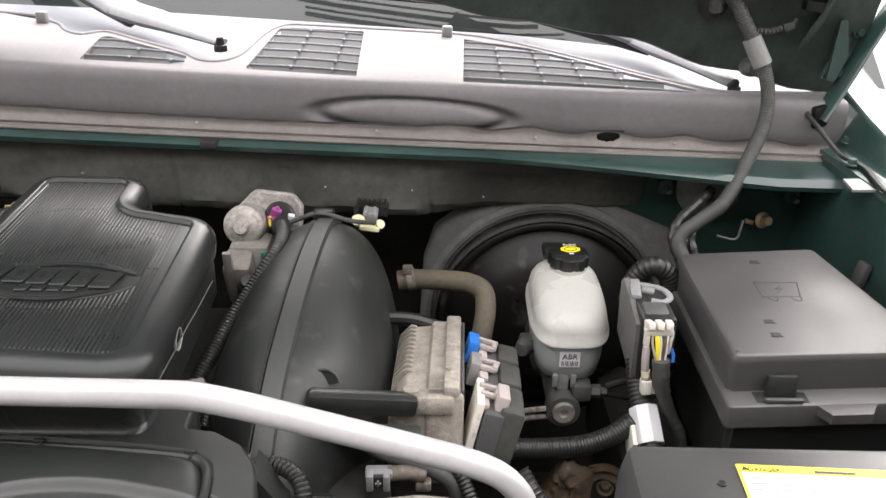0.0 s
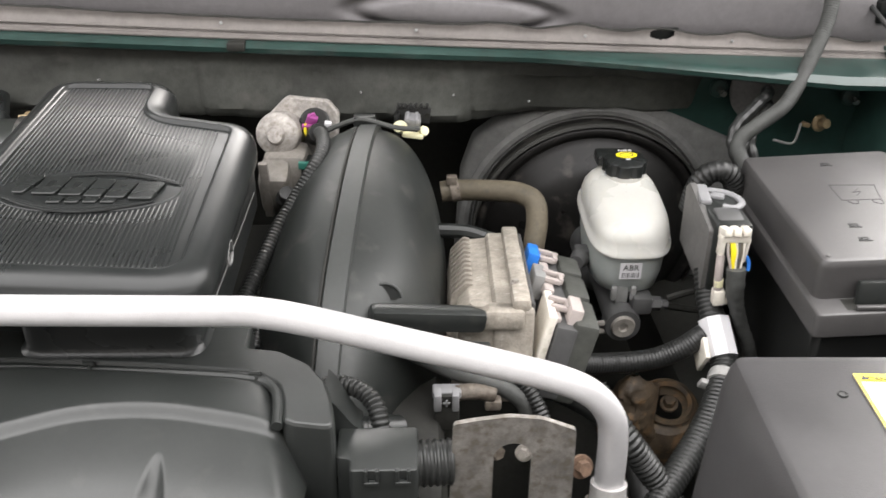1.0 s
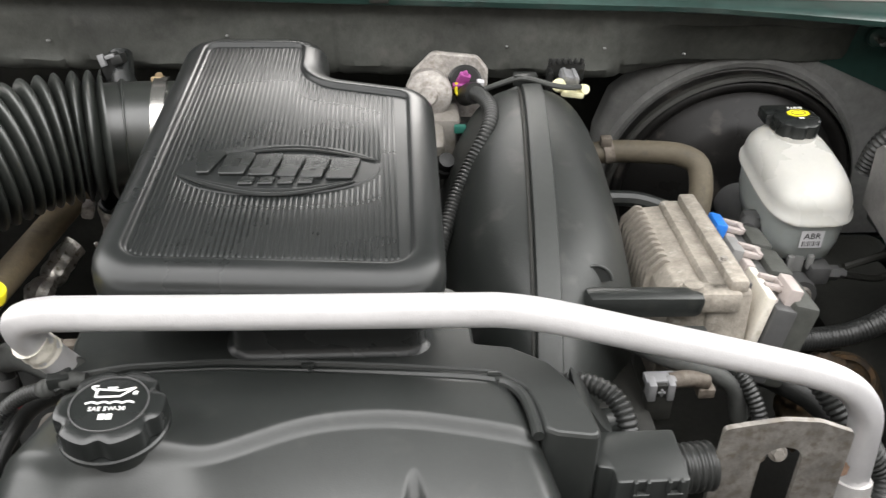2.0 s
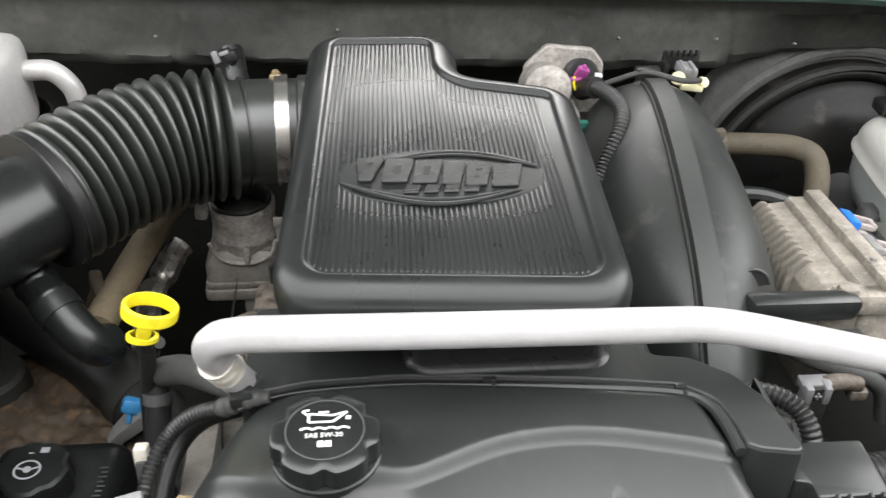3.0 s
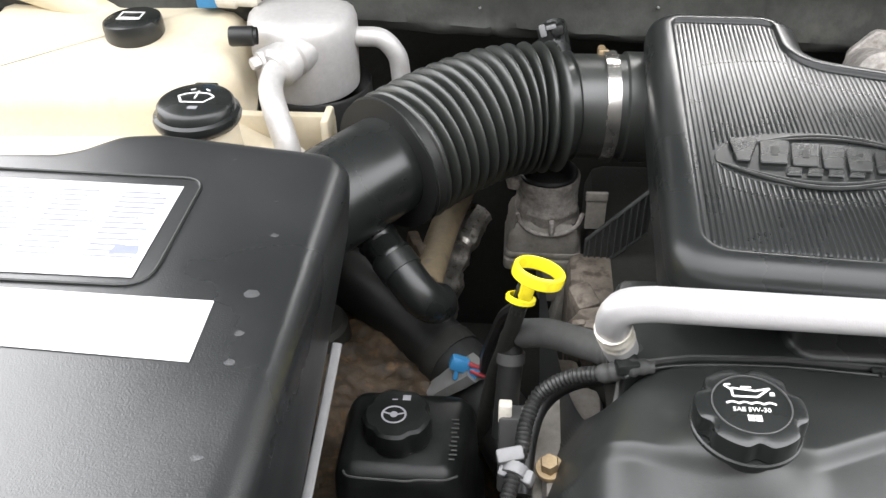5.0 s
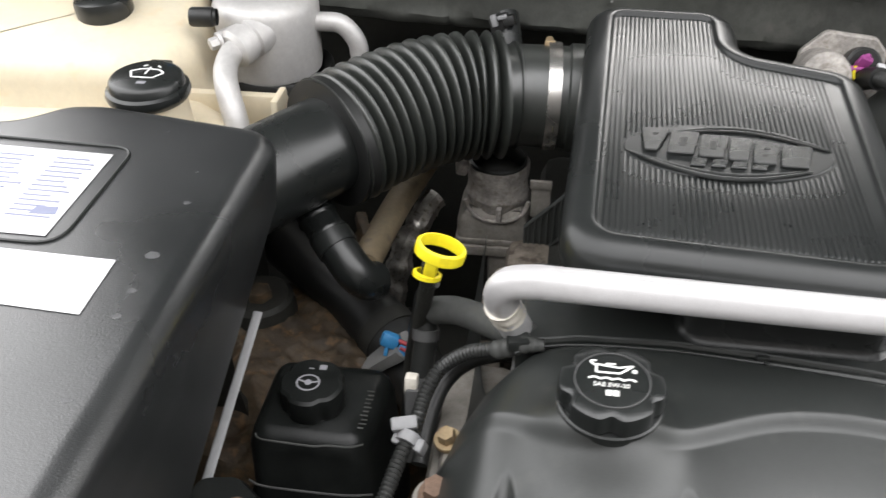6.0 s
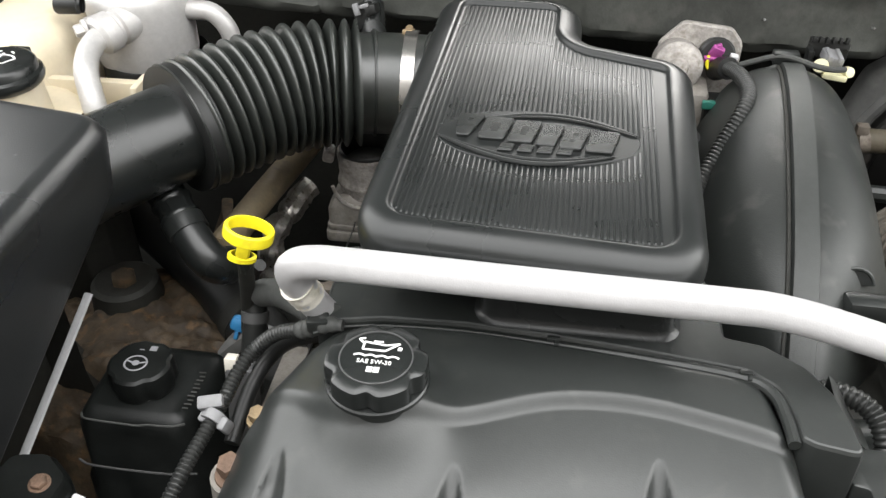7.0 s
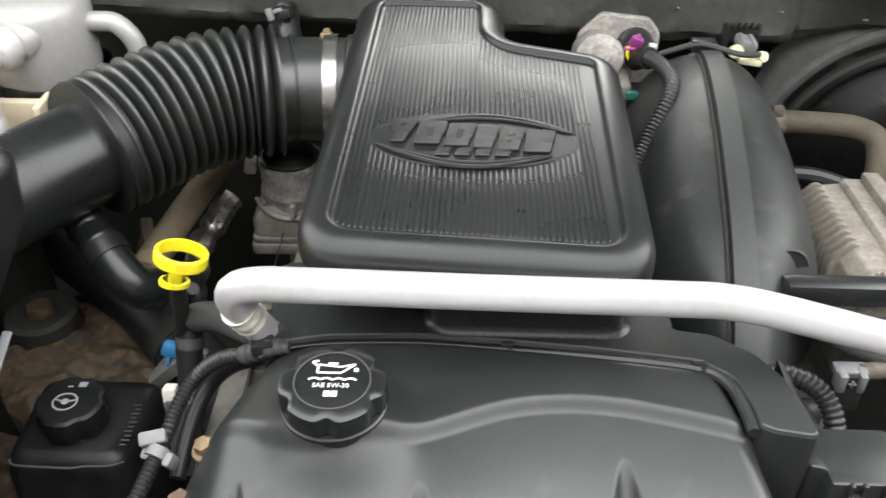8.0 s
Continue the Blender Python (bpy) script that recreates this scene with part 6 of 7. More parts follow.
EM, CB = (0.183, 0.775, 0.835), (0.136, 0.755, 0.845)


def build_right_details():
    """Hose to the hood, grommet, studs and clips on the driver's side."""
    h = thing("hood_hose", (0.35, 1.05, 1.10), "dusty grey taped conduit rising to the hood", "conduit")
    part("conduit", tube([(0.303, 0.978, 1.035), (0.294, 0.988, 1.052), (0.298, 0.994, 1.066), (0.316, 0.998, 1.080), (0.343, 1.004, 1.099), (0.362, 1.020, 1.118), (0.381, 1.042, 1.142), (0.406, 1.072, 1.183), (0.411, 1.090, 1.222), (0.398, 1.103, 1.265), (0.377, 1.111, 1.301), (0.364, 1.116, 1.324), (0.349, 1.118, 1.334), (0.340, 1.120, 1.326), (0.341, 1.123, 1.315)], lambda q: 0.0088 + 0.0003 * math.cos(q * 2000) * (q > 0.10), 16, 0.0010), M_LOOM_DUSTY, h)
    part("tape_wrap", tube([(0.403, 1.100, 1.252), (0.386, 1.108, 1.284)], 0.0120, 14, 0.006), M_GREY, h, "grey tape wrap")
    part("rubber_bump", lathe([(0, 0.012), (0.007, 0.011), (0.0115, 0.006), (0.0125, 0.0), (0.0125, -0.01)], axis_pose((0.398, 1.126, 1.243), (0.1, -1, 0.1)), 20), M_GREYDARK, h, "round grey rubber bump")
    part("tail_wire", tube([(0.300, 0.985, 1.030), (0.290, 0.998, 1.055), (0.296, 1.010, 1.074), (0.318, 1.025, 1.090), (0.340, 1.045, 1.100), (0.352, 1.075, 1.092), (0.354, 1.10, 1.080)], lambda q: 0.0068 + 0.0006 * math.sin(q * 420), 10, 0.002), M_LOOM, h)
    part("tail_wire", tube([(0.318, 0.985, 1.035), (0.312, 1.000, 1.058), (0.322, 1.015, 1.076), (0.338, 1.030, 1.086), (0.350, 1.06, 1.082), (0.356, 1.10, 1.074)], lambda q: 0.0056 + 0.0006 * math.sin(q * 380 + 2), 10, 0.002), M_LOOM, h)
    part("tail_wire", tube([(0.306, 0.980, 1.032), (0.302, 0.991, 1.050), (0.312, 1.003, 1.070), (0.330, 1.012, 1.082), (0.342, 1.008, 1.094)], lambda q: 0.0045 + 0.0005 * math.sin(q * 500), 8, 0.002), M_LOOM, h)
    solid("grommet", lathe([(0, 0.020), (0.020, 0.019), (0.030, 0.012), (0.040, 0.008), (0.044, 0.004), (0.044, 0)], axis_pose((0.359, 1.104, 1.086), (0, -1, 0.1)), 36), M_SIDECOVER, "large round black rubber grommet in the bulkhead", "grommet")
    for x, z in ((0.301, 1.087), (0.472, 1.076)):
        st = thing("stud", (x, 1.10, z), "painted green stud with a washer on the bulkhead", "stud", "studs on the bulkhead")
        part("washer", lathe([(0, 0.004), (0.010, 0.004), (0.012, 0.001), (0.012, 0)], axis_pose((x, 1.104, z), (0, -1, 0.1)), 20), M_GREEN, st)
        part("shank", lathe([(0, 0.020), (0.0035, 0.019), (0.0045, 0.016), (0.0045, 0)], axis_pose((x, 1.104, z), (0.1, -1, -0.1)), 12), M_BRIGHT, st)
    pn = thing("push_pin", (0.430, 1.09, 1.045), "yellowed push pin with a wire hook on the bulkhead", "push pin")
    part("pin", merge(lathe([(0, 0.016), (0.006, 0.015), (0.0075, 0.008), (0.006, 0.004), (0.011, 0.002), (0.011, 0)], axis_pose((0.432, 1.088, 1.046), (0.3, -1, 0.3)), 18)), M_BRASS, pn)
    part("hook", tube([(0.365, 1.06, 1.035), (0.390, 1.06, 1.030), (0.395, 1.06, 1.045), (0.398, 1.065, 1.055)], 0.0016, 6, 0.004), M_GREY, pn)
    part("clip", block((0.414, 1.085, 1.045), (0.012, 0.006, 0.006), 0.002, (0, 15, 0)), M_BRASS, pn)
    for y, z in ((0.92, 1.05),):
        cl = thing("harness_clip", (0.495, y, z), "pale grey harness clip on the inner wing", "clip")
        part("leaf", merge(block((0.492, y, z), (0.010, 0.018, 0.030), 0.003, (0, 15, 10)), block((0.489, y - 0.004, z - 0.024), (0.005, 0.006, 0.024), 0.001)), M_LOOM_DUSTY, cl)
    solid("wing_plate", plate([(0, 0), (0.05, -0.01), (0.055, 0.03), (0.01, 0.035)], 0.003, pose(0.478, 0.955, 1.139, 0, 0, 10)), M_GREY, "bare pale metal lug on the wing flange", "lug")
    for p in ((0.508, 1.03, 1.146), (0.530, 1.10, 1.152), (0.515, 0.90, 1.145)):
        solid("wing_bolt", bolt(p, (0, 0, 1), 0.006, 0.008), M_GREEN, "dark green bolt on the wing flange", "bolt", "bolts on the wing flange")
    # things deep below the brace
    em = thing("engine_mount", EM, "rusty ringed steel mount deep beside the engine", "mount")
    part("base", lathe([(0.016, 0.020), (0.030, 0.016), (0.036, 0.008), (0.040, 0.0), (0.044, -0.03)], axis_pose(EM, (-0.1, -0.4, 1)), 28), M_RUST, em)
    for k, r in enumerate((0.030, 0.024)):
        ring = lathe([(r - 0.004, 0.0), (r, 0.003), (r + 0.003, 0.0), (r, -0.003)], axis_pose((EM[0], EM[1] - 0.004 * k, EM[2] + 0.016 + 0.007 * k), (-0.1, -0.4, 1)), 28)
        part("ring", ring, M_RUST, em)
    part("nut", bolt((EM[0], EM[1] - 0.006, EM[2] + 0.022), (-0.1, -0.4, 1), 0.0065, 0.010), M_RUST, em)
    solid("frame_rail", block((0.30, 0.6, 0.76), (0.16, 1.0, 0.12), 0.02), M_VOID, "black chassis rail under the engine bay", "chassis rail", kind="structure")
    def casting(u, v):
        a = 2 * math.pi * u
        r = 0.030 * math.sin(math.pi * min(0.999, 0.02 + 0.98 * v)) ** 0.6
        p = Vector((CB[0] + 1.0 * r * math.cos(a), CB[1] + 0.7 * r * math.sin(a), CB[2] + 0.06 - 0.13 * v))
        return p + Vector((1.0, 0.6, 0.4)) * 0.014 * noise.noise(p * 38) + Vector((0.4, 1.0, 0.4)) * 0.005 * noise.noise(p * 120)
    solid("cast_bracket", grid(casting, 40, 40), M_RUST, "brown rusted casting below the brace", "casting")
    solid("corrugated_hose", tube([(0.070, 0.650, 0.975), (0.094, 0.622, 0.946), (0.113, 0.616, 0.920), (0.130, 0.610, 0.895), (0.150, 0.600, 0.86)], ribbed(0.0125, 0.005, 0.0016), 16, 0.0012), M_LOOM, "black corrugated hose beside the brace end", "hose")
    solid("engine_block", block((-0.28, 0.72, 0.76), (0.44, 0.60, 0.38), 0.02), M_VOID, "dark engine block under the covers", "engine block")


build_right_details()


# ---- air intake on the passenger's side ----
def build_airbox():
    ab = thing("air_filter_box", (-0.85, 0.5, 0.85), "black plastic air filter box with a white paper label", "air filter box")
    out = fillet([(-1.06, 0.20), (-0.703, 0.20), (-0.7015, 0.735), (-0.86, 0.761), (-0.895, 0.757), (-0.927, 0.727), (-1.06, 0.720)], [0.03, 0.03, 0.034, 0.06, 0.04, 0.04, 0.03], 8)
    bm = shell(out, [(0.0195, 0.90), (0.0065, 1.06), (0.0016, 1.100), (0.0012, 1.1095), (0.0024, 1.1135), (0.0075, 1.1205), (0.0105, 1.1232), (0.0145, 1.1246), (0.0185, 1.125)])
    for v in bm.verts:
        if v.co.z < 0.95:
            v.co.z = max(0.86, 1.034 - 0.48 * (0.703 - v.co.y))
    part("cover", bm, M_AIRBOX, ab, sharp=60)
    part("lower_tray", shell(inset(out, 0.085), [(0.02, 0.85), (0.0, 0.90), (0.0, 1.06)]), M_VOID, ab, "dark lower tray")
    z = 1.1252
    rec = fillet([(-1.03, 0.562), (-0.803, 0.560), (-0.803, 0.686), (-1.03, 0.694)], [0.01, 0.022, 0.018, 0.01], 6)
    part("label_frame", shell(rec, [(0, z - 0.002), (0, z + 0.0012), (0.001, z + 0.0018), (0.002, z + 0.0012), (0.0028, z - 0.002)], None, False, False), M_PLASTIC, ab)
    lab = part("label", plate([(-1.02, 0.571), (-0.817, 0.569), (-0.817, 0.674), (-1.02, 0.680)], 0.0005, Matrix.Translation((0, 0, z + 0.0002))), M_LABEL, ab, "worn white emissions label with faint print")
    part("header_band", block((-0.835, 0.6710, z + 0.0009), (0.032, 0.0035, 0.0003), 0, (0, 0, -1)), M_CREAMY, lab, "yellow header strip")
    random.seed(9)
    for i in range(13):
        for x0, ln in ((-0.858, 0.036), (-0.905, 0.040), (-0.955, 0.042)):
            w = ln * random.uniform(0.55, 1.0)
            part("print_bar", block((x0 + w / 2, 0.664 - 0.0062 * i - 0.02 * (x0 + 0.858), z + 0.0009), (w, 0.0017, 0.0003), 0, (0, 0, -1)), M_INK_BLUE, lab)
    part("print_mark", plate([(0, 0), (0.020, 0.001), (0.018, 0.010), (0.002, 0.009)], 0.0003, pose(-0.842, 0.592, z + 0.0008)), M_INK_BLUE, lab)
    # pale scuffs along the edge of the cover
    for x, y, r in ((-0.737, 0.620, 0.0028), (-0.737, 0.559, 0.0050), (-0.735, 0.523, 0.0030), (-0.734, 0.499, 0.0032), (-0.732, 0.431, 0.0032), (-0.79, 0.715, 0.0018), (-0.745, 0.66, 0.0016)):
        ragged = [(x + (r + 0.4 * r * noise.noise((k * 0.9, x * 50, y * 50))) * math.cos(k * 0.5236), y + (0.75 * r + 0.4 * r * noise.noise((k * 0.9, y * 50, 3))) * math.sin(k * 0.5236)) for k in range(12)]
        part("scuff", plate(ragged, 0.0002, Matrix.Translation((0, 0, 1.1250))), M_SCUFF, ab, "small pale scuff")
    part("blank_label", plate([(-0.95, 0.507), (-0.757, 0.497), (-0.758, 0.550), (-0.95, 0.556)], 0.0005, Matrix.Translation((0, 0, z + 0.0002))), M_LABEL, ab, "blank white label strip")
    solid("grey_strip", tube([(-0.7095, 0.643, 1.006), (-0.7125, 0.60, 0.985), (-0.7165, 0.545, 0.958), (-0.7210, 0.48, 0.926)], 0.0040, 8, 0.02, flat=0.5), M_LOOMCLIP, "pale grey metal strip below the air filter box", "strip")
    br = thing("support_bracket", (-0.70, 0.48, 0.94), "dusty dark bracket with a rusty bolt beside the air filter box", "bracket")
    part("plate", shell(fillet([(-0.74, 0.40), (-0.672, 0.40), (-0.664, 0.50), (-0.69, 0.52), (-0.72, 0.515)], 0.015), [(0.004, 0.90), (0, 0.93), (0.0, 0.955), (0.004, 0.962)]), M_BLACK_SHADE, br)
    part("bolt", bolt((-0.683, 0.490, 0.962), (0, -0.15, 1), 0.0062, 0.005, 1.3), M_RUSTBOLT, br, "rusty bolt head")
    part("edge", block((-0.660, 0.470, 0.945), (0.010, 0.05, 0.008), 0.002, (0, 30, 0)), M_LABEL, br)


build_airbox()


def build_intake_duct():
    d = thing("intake_duct", (-0.60, 0.86, 1.0), "black corrugated rubber air intake duct", "intake duct")
    A, B = Vector((-0.688, 0.822, 1.060)), Vector((-0.545, 0.925, 1.064))
    part("plain_tube", tube([(-0.790, 0.690, 1.050), (-0.752, 0.742, 1.054), (-0.715, 0.788, 1.058), (-0.684, 0.826, 1.060)], 0.0455, 32, 0.008), M_PLASTIC_SOFT, d)
    part("collar", tube([A + Vector((-0.004, -0.005, 0)), A + Vector((0.007, 0.009, 0))], 0.0615, 36, 0.004), M_RUBBER, d)
    path = [A, (-0.655, 0.858, 1.064), (-0.615, 0.893, 1.067), (-0.580, 0.914, 1.066), B]
    pts, total = spline(path, 0.004)
    folds = 14
    part("bellows", tube(path, lambda s: 0.0495 + 0.0135 * abs(math.cos(math.pi * folds * s / total)) ** 0.9, 40, total / (folds * 12)), M_BELLOWS, d, sharp=60)
    part("throttle_tube", tube([(-0.548, 0.924, 1.064), (-0.520, 0.932, 1.062), (-0.455, 0.936, 1.060)], lambda s: 0.0500 + (0.003 if 0.018 < s < 0.022 or s > 0.072 else 0.0), 36, 0.002), M_BELLOWS, d)
    cl = part("hose_clamp", tube([(-0.500, 0.934, 1.0615), (-0.4875, 0.935, 1.061)], 0.0535, 40, 0.003), M_BRIGHT, d, "bright steel worm clamp")
    part("clamp_screw", merge(block((-0.498, 0.955, 1.108), (0.010, 0.018, 0.006), 0.001, (-20, 0, 0)), lathe([(0, 0.004), (0.0038, 0.0035), (0.0042, 0)], axis_pose((-0.499, 0.965, 1.106), (0, -0.3, 1)), 6)), M_BRASS, cl, "zinc clamp screw")
    part("nipple", lathe([(0, 0.05), (0.012, 0.05), (0.012, 0)], axis_pose((-0.535, 0.965, 1.085), (-0.2, 0.8, 0.6)), 16), M_PLASTIC_SOFT, d)
    s = thing("air_sensor", (-0.545, 1.0, 1.10), "black air temperature sensor plug on the intake duct", "sensor")
    part("body", merge(block((-0.549, 0.990, 1.108), (0.020, 0.020, 0.026), 0.003, (-15, -18, 0)), block((-0.541, 0.986, 1.117), (0.012, 0.018, 0.010), 0.002, (-15, -18, 0))), M_RUBBER, s)
    part("neck", lathe([(0.0075, 0.0), (0.0080, 0.012), (0.0095, 0.013), (0.0095, 0.020), (0, 0.020)], axis_pose((-0.537, 0.972, 1.080), (-0.35, 0.5, 0.8)), 16), M_GREYDARK, s)
    part("lock", merge(block((-0.556, 0.980, 1.118), (0.006, 0.005, 0.012), 0.001, (-15, -18, 0)), block((-0.548, 0.980, 1.122), (0.010, 0.004, 0.004), 0.001, (-15, -18, 0))), M_LOOMCLIP, s, "light grey lock")
    part("wire", tube([(-0.552, 1.005, 1.10), (-0.560, 1.02, 1.085), (-0.575, 1.04, 1.06)], 0.004, 8, 0.005), M_LOOM, s)
    # breather elbow
    e = thing("breather_elbow", (-0.67, 0.76, 0.95), "black plastic breather elbow under the intake duct", "elbow")
    part("elbow", tube([(-0.722, 0.806, 1.022), (-0.701, 0.790, 1.000), (-0.677, 0.766, 0.984), (-0.659, 0.752, 0.968), (-0.648, 0.752, 0.957), (-0.641, 0.762, 0.950)], lambda q: 0.0182 + (0.0016 if 0.034 < q < 0.040 or 0.056 < q < 0.062 else 0), 24, 0.003), M_PLASTIC_SOFT, e)
    part("band", tube([(-0.684, 0.773, 0.9885), (-0.674, 0.763, 0.9815)], 0.0198, 24, 0.004), M_PLASTIC, e)
    solid("tan_pipe", tube([(-0.6555, 0.778, 0.9520), (-0.655, 0.80, 0.950), (-0.6485, 0.88, 0.944), (-0.638, 0.94, 0.945), (-0.62, 1.02, 0.95)], 0.0150, 20, 0.008), M_TANPIPE, "tan coated pipe passing under the intake duct", "pipe")
    solid("foil_pipe", tube([(-0.612, 0.940, 0.926), (-0.618, 0.930, 0.922), (-0.628, 0.905, 0.912), (-0.637, 0.882, 0.905), (-0.641, 0.872, 0.886), (-0.646, 0.862, 0.858), (-0.65, 0.855, 0.82)], lambda q: 0.0135 + 0.0035 * noise.noise((q * 70, 1, 2)) + 0.0016 * noise.noise((q * 230, 4, 2)), 9, 0.0035), M_FOIL, "crumpled silver heat shield on a pipe", "heat shield")
    solid("exhaust_bracket", merge(block((-0.668, 0.825, 0.935), (0.020, 0.030, 0.050), 0.004, (15, 20, 30)), block((-0.670, 0.84, 0.950), (0.012, 0.05, 0.012), 0.003, (0, 10, 20))), M_RUST, "brown rusted bracket behind the breather elbow", "bracket")


build_intake_duct()


def build_egr():
    e = thing("egr_valve", (-0.545, 0.93, 0.88), "grey cast valve with an open round top under the duct", "valve")
    c = (-0.5435, 0.938, 0.90)
    def corrode(bm, amount=1.0):
        for v in bm.verts:
            d = noise.noise(v.co * 55) * 0.0016 + noise.noise(v.co * 150) * 0.0011 + noise.noise(v.co * 340) * 0.0006
            out = Vector((v.co.x - c[0], v.co.y - c[1], 0.0))
            if out.length > 0.02:
                v.co += out.normalized() * d * amount
        return bm
    rows = [(0.0360, 0.0), (0.0358, 0.006), (0.0352, 0.012), (0.0345, 0.018), (0.0330, 0.0235), (0.0326, 0.030), (0.0324, 0.036), (0.0326, 0.0415), (0.0340, 0.0440), (0.0338, 0.0475), (0.0324, 0.0505), (0.0322, 0.056), (0.0322, 0.062), (0.0324, 0.068), (0.0330, 0.074), (0.0334, 0.0795), (0.0318, 0.0822), (0.0288, 0.080), (0.028, 0.060), (0, 0.060)]
    part("barrel", corrode(lathe(rows, Matrix.Translation(c), 72)), M_CASTL, e, sharp=60)
    part("inner_plug", lathe([(0, 0.010), (0.022, 0.008), (0.024, 0)], pose(c[0], c[1], c[2] + 0.062), 24), M_VOID, e, "black inner plug")
    part("base_flange", merge(rounded(fillet([(-0.587, 0.896), (-0.504, 0.896), (-0.504, 0.975), (-0.587, 0.975)], 0.008), 0.884, 0.897, 0.002), rounded(fillet([(-0.5855, 0.898), (-0.5055, 0.898), (-0.5055, 0.975), (-0.5855, 0.975)], 0.008), 0.8975, 0.905, 0.002)), M_CAST, e)
    part("body", shell(fillet([(-0.584, 0.900), (-0.507, 0.900), (-0.507, 0.972), (-0.584, 0.972)], 0.010, 4), [(0.0, 0.904), (0.0, 0.922), (0.003, 0.930), (0.010, 0.937)]), M_CAST, e)
    # arched web over the base, worn lugs and a thin side plate
    part("arch", tube([(-0.574, 0.8985, 0.956), (-0.570, 0.8985, 0.944), (-0.560, 0.8985, 0.934), (-0.545, 0.8985, 0.930), (-0.528, 0.8985, 0.932), (-0.514, 0.8985, 0.942), (-0.508, 0.8985, 0.958)], lambda q: 0.0022 + 0.0008 * noise.noise((q * 160, 3, 1)), 8, 0.003), M_CASTL, e)
    part("lug", block((-0.5795, 0.915, 0.986), (0.012, 0.020, 0.014), 0.003, (0, 15, 10)), M_CASTL, e)
    part("lug", block((-0.5385, 0.8975, 0.940), (0.006, 0.008, 0.016), 0.002), M_CASTL, e)
    part("side_plate", merge(block((-0.4965, 0.892, 0.984), (0.022, 0.004, 0.010), 0.001), block((-0.496, 0.894, 0.962), (0.020, 0.004, 0.036), 0.001)), M_CAST, e, "thin grey side plate")
    part("rubber_cup", lathe([(0.0300, 0.074), (0.0305, 0.0835), (0.0285, 0.085), (0.0265, 0.082), (0.0258, 0.066), (0.020, 0.064), (0.016, 0.068), (0, 0.068)], Matrix.Translation(c), 32), M_RUBBER, e, "black rubber cup")
    part("pedestal", merge(block((-0.53, 0.925, 0.86), (0.04, 0.05, 0.05), 0.008), block((-0.515, 0.90, 0.84), (0.03, 0.04, 0.08), 0.008, (0, 10, 0))), M_CAST, e)
    solid("cast_housing", merge(block((-0.50, 0.80, 0.90), (0.05, 0.10, 0.10), 0.012), block((-0.513, 0.745, 0.935), (0.022, 0.03, 0.11), 0.006, (8, -6, 20)), block((-0.53, 0.70, 0.90), (0.03, 0.04, 0.06), 0.008), block((-0.505, 0.70, 0.975), (0.030, 0.035, 0.035), 0.005, (0, 0, 15)), lathe([(0, 0.012), (0.008, 0.011), (0.010, 0)], axis_pose((-0.520, 0.70, 0.985), (-0.5, -0.8, 0.4)), 6)), M_GRIME, "grimy cast housing behind the brace foot", "casting")
    solid("mount_strap", merge(block((-0.520, 0.660, 1.000), (0.010, 0.006, 0.060), 0.002, (10, -12, 0)), block((-0.515, 0.655, 1.022), (0.018, 0.010, 0.012), 0.003)), M_GRIME, "rust-brown strap behind the vacuum hose", "strap")


build_egr()


def build_dipstick():
    d = thing("dipstick", (-0.565, 0.64, 0.95), "bright yellow oil dipstick with a ring pull", "dipstick")
    c = Vector((-0.559, 0.634, 1.090))
    m = Matrix.Translation(c) @ pose(0, 0, 0, -12, 15, 0)
    part("ring", lathe([(0.0176, -0.0047), (0.0185, -0.0038), (0.0188, 0.0), (0.0185, 0.0038), (0.0176, 0.0047), (0.0158, 0.0047), (0.0152, 0), (0.0158, -0.0047), (0.0176, -0.0047)], m, 48), M_YELLOW, d)
    part("stem", merge(block((-0.5665, 0.637, 1.0715), (0.010, 0.008, 0.014), 0.002, (-12, 15, 0)), lathe([(0.0085, -0.002), (0.0110, -0.001), (0.0110, 0.002), (0.0085, 0.003), (0.0078, 0), (0.0085, -0.002)], pose(-0.5705, 0.640, 1.061, -18, 10, 0), 32)), M_YELLOW, d)
    part("plug", tube([(-0.568, 0.640, 1.072), (-0.572, 0.646, 1.045)], 0.006, 10, 0.004), M_PLASTIC, d)
    part("guide_tube", tube([(-0.571, 0.645, 1.050), (-0.578, 0.655, 1.01), (-0.590, 0.668, 0.95), (-0.60, 0.68, 0.86)], 0.0062, 12, 0.01), M_VOID, d, "black steel guide tube")


build_dipstick()


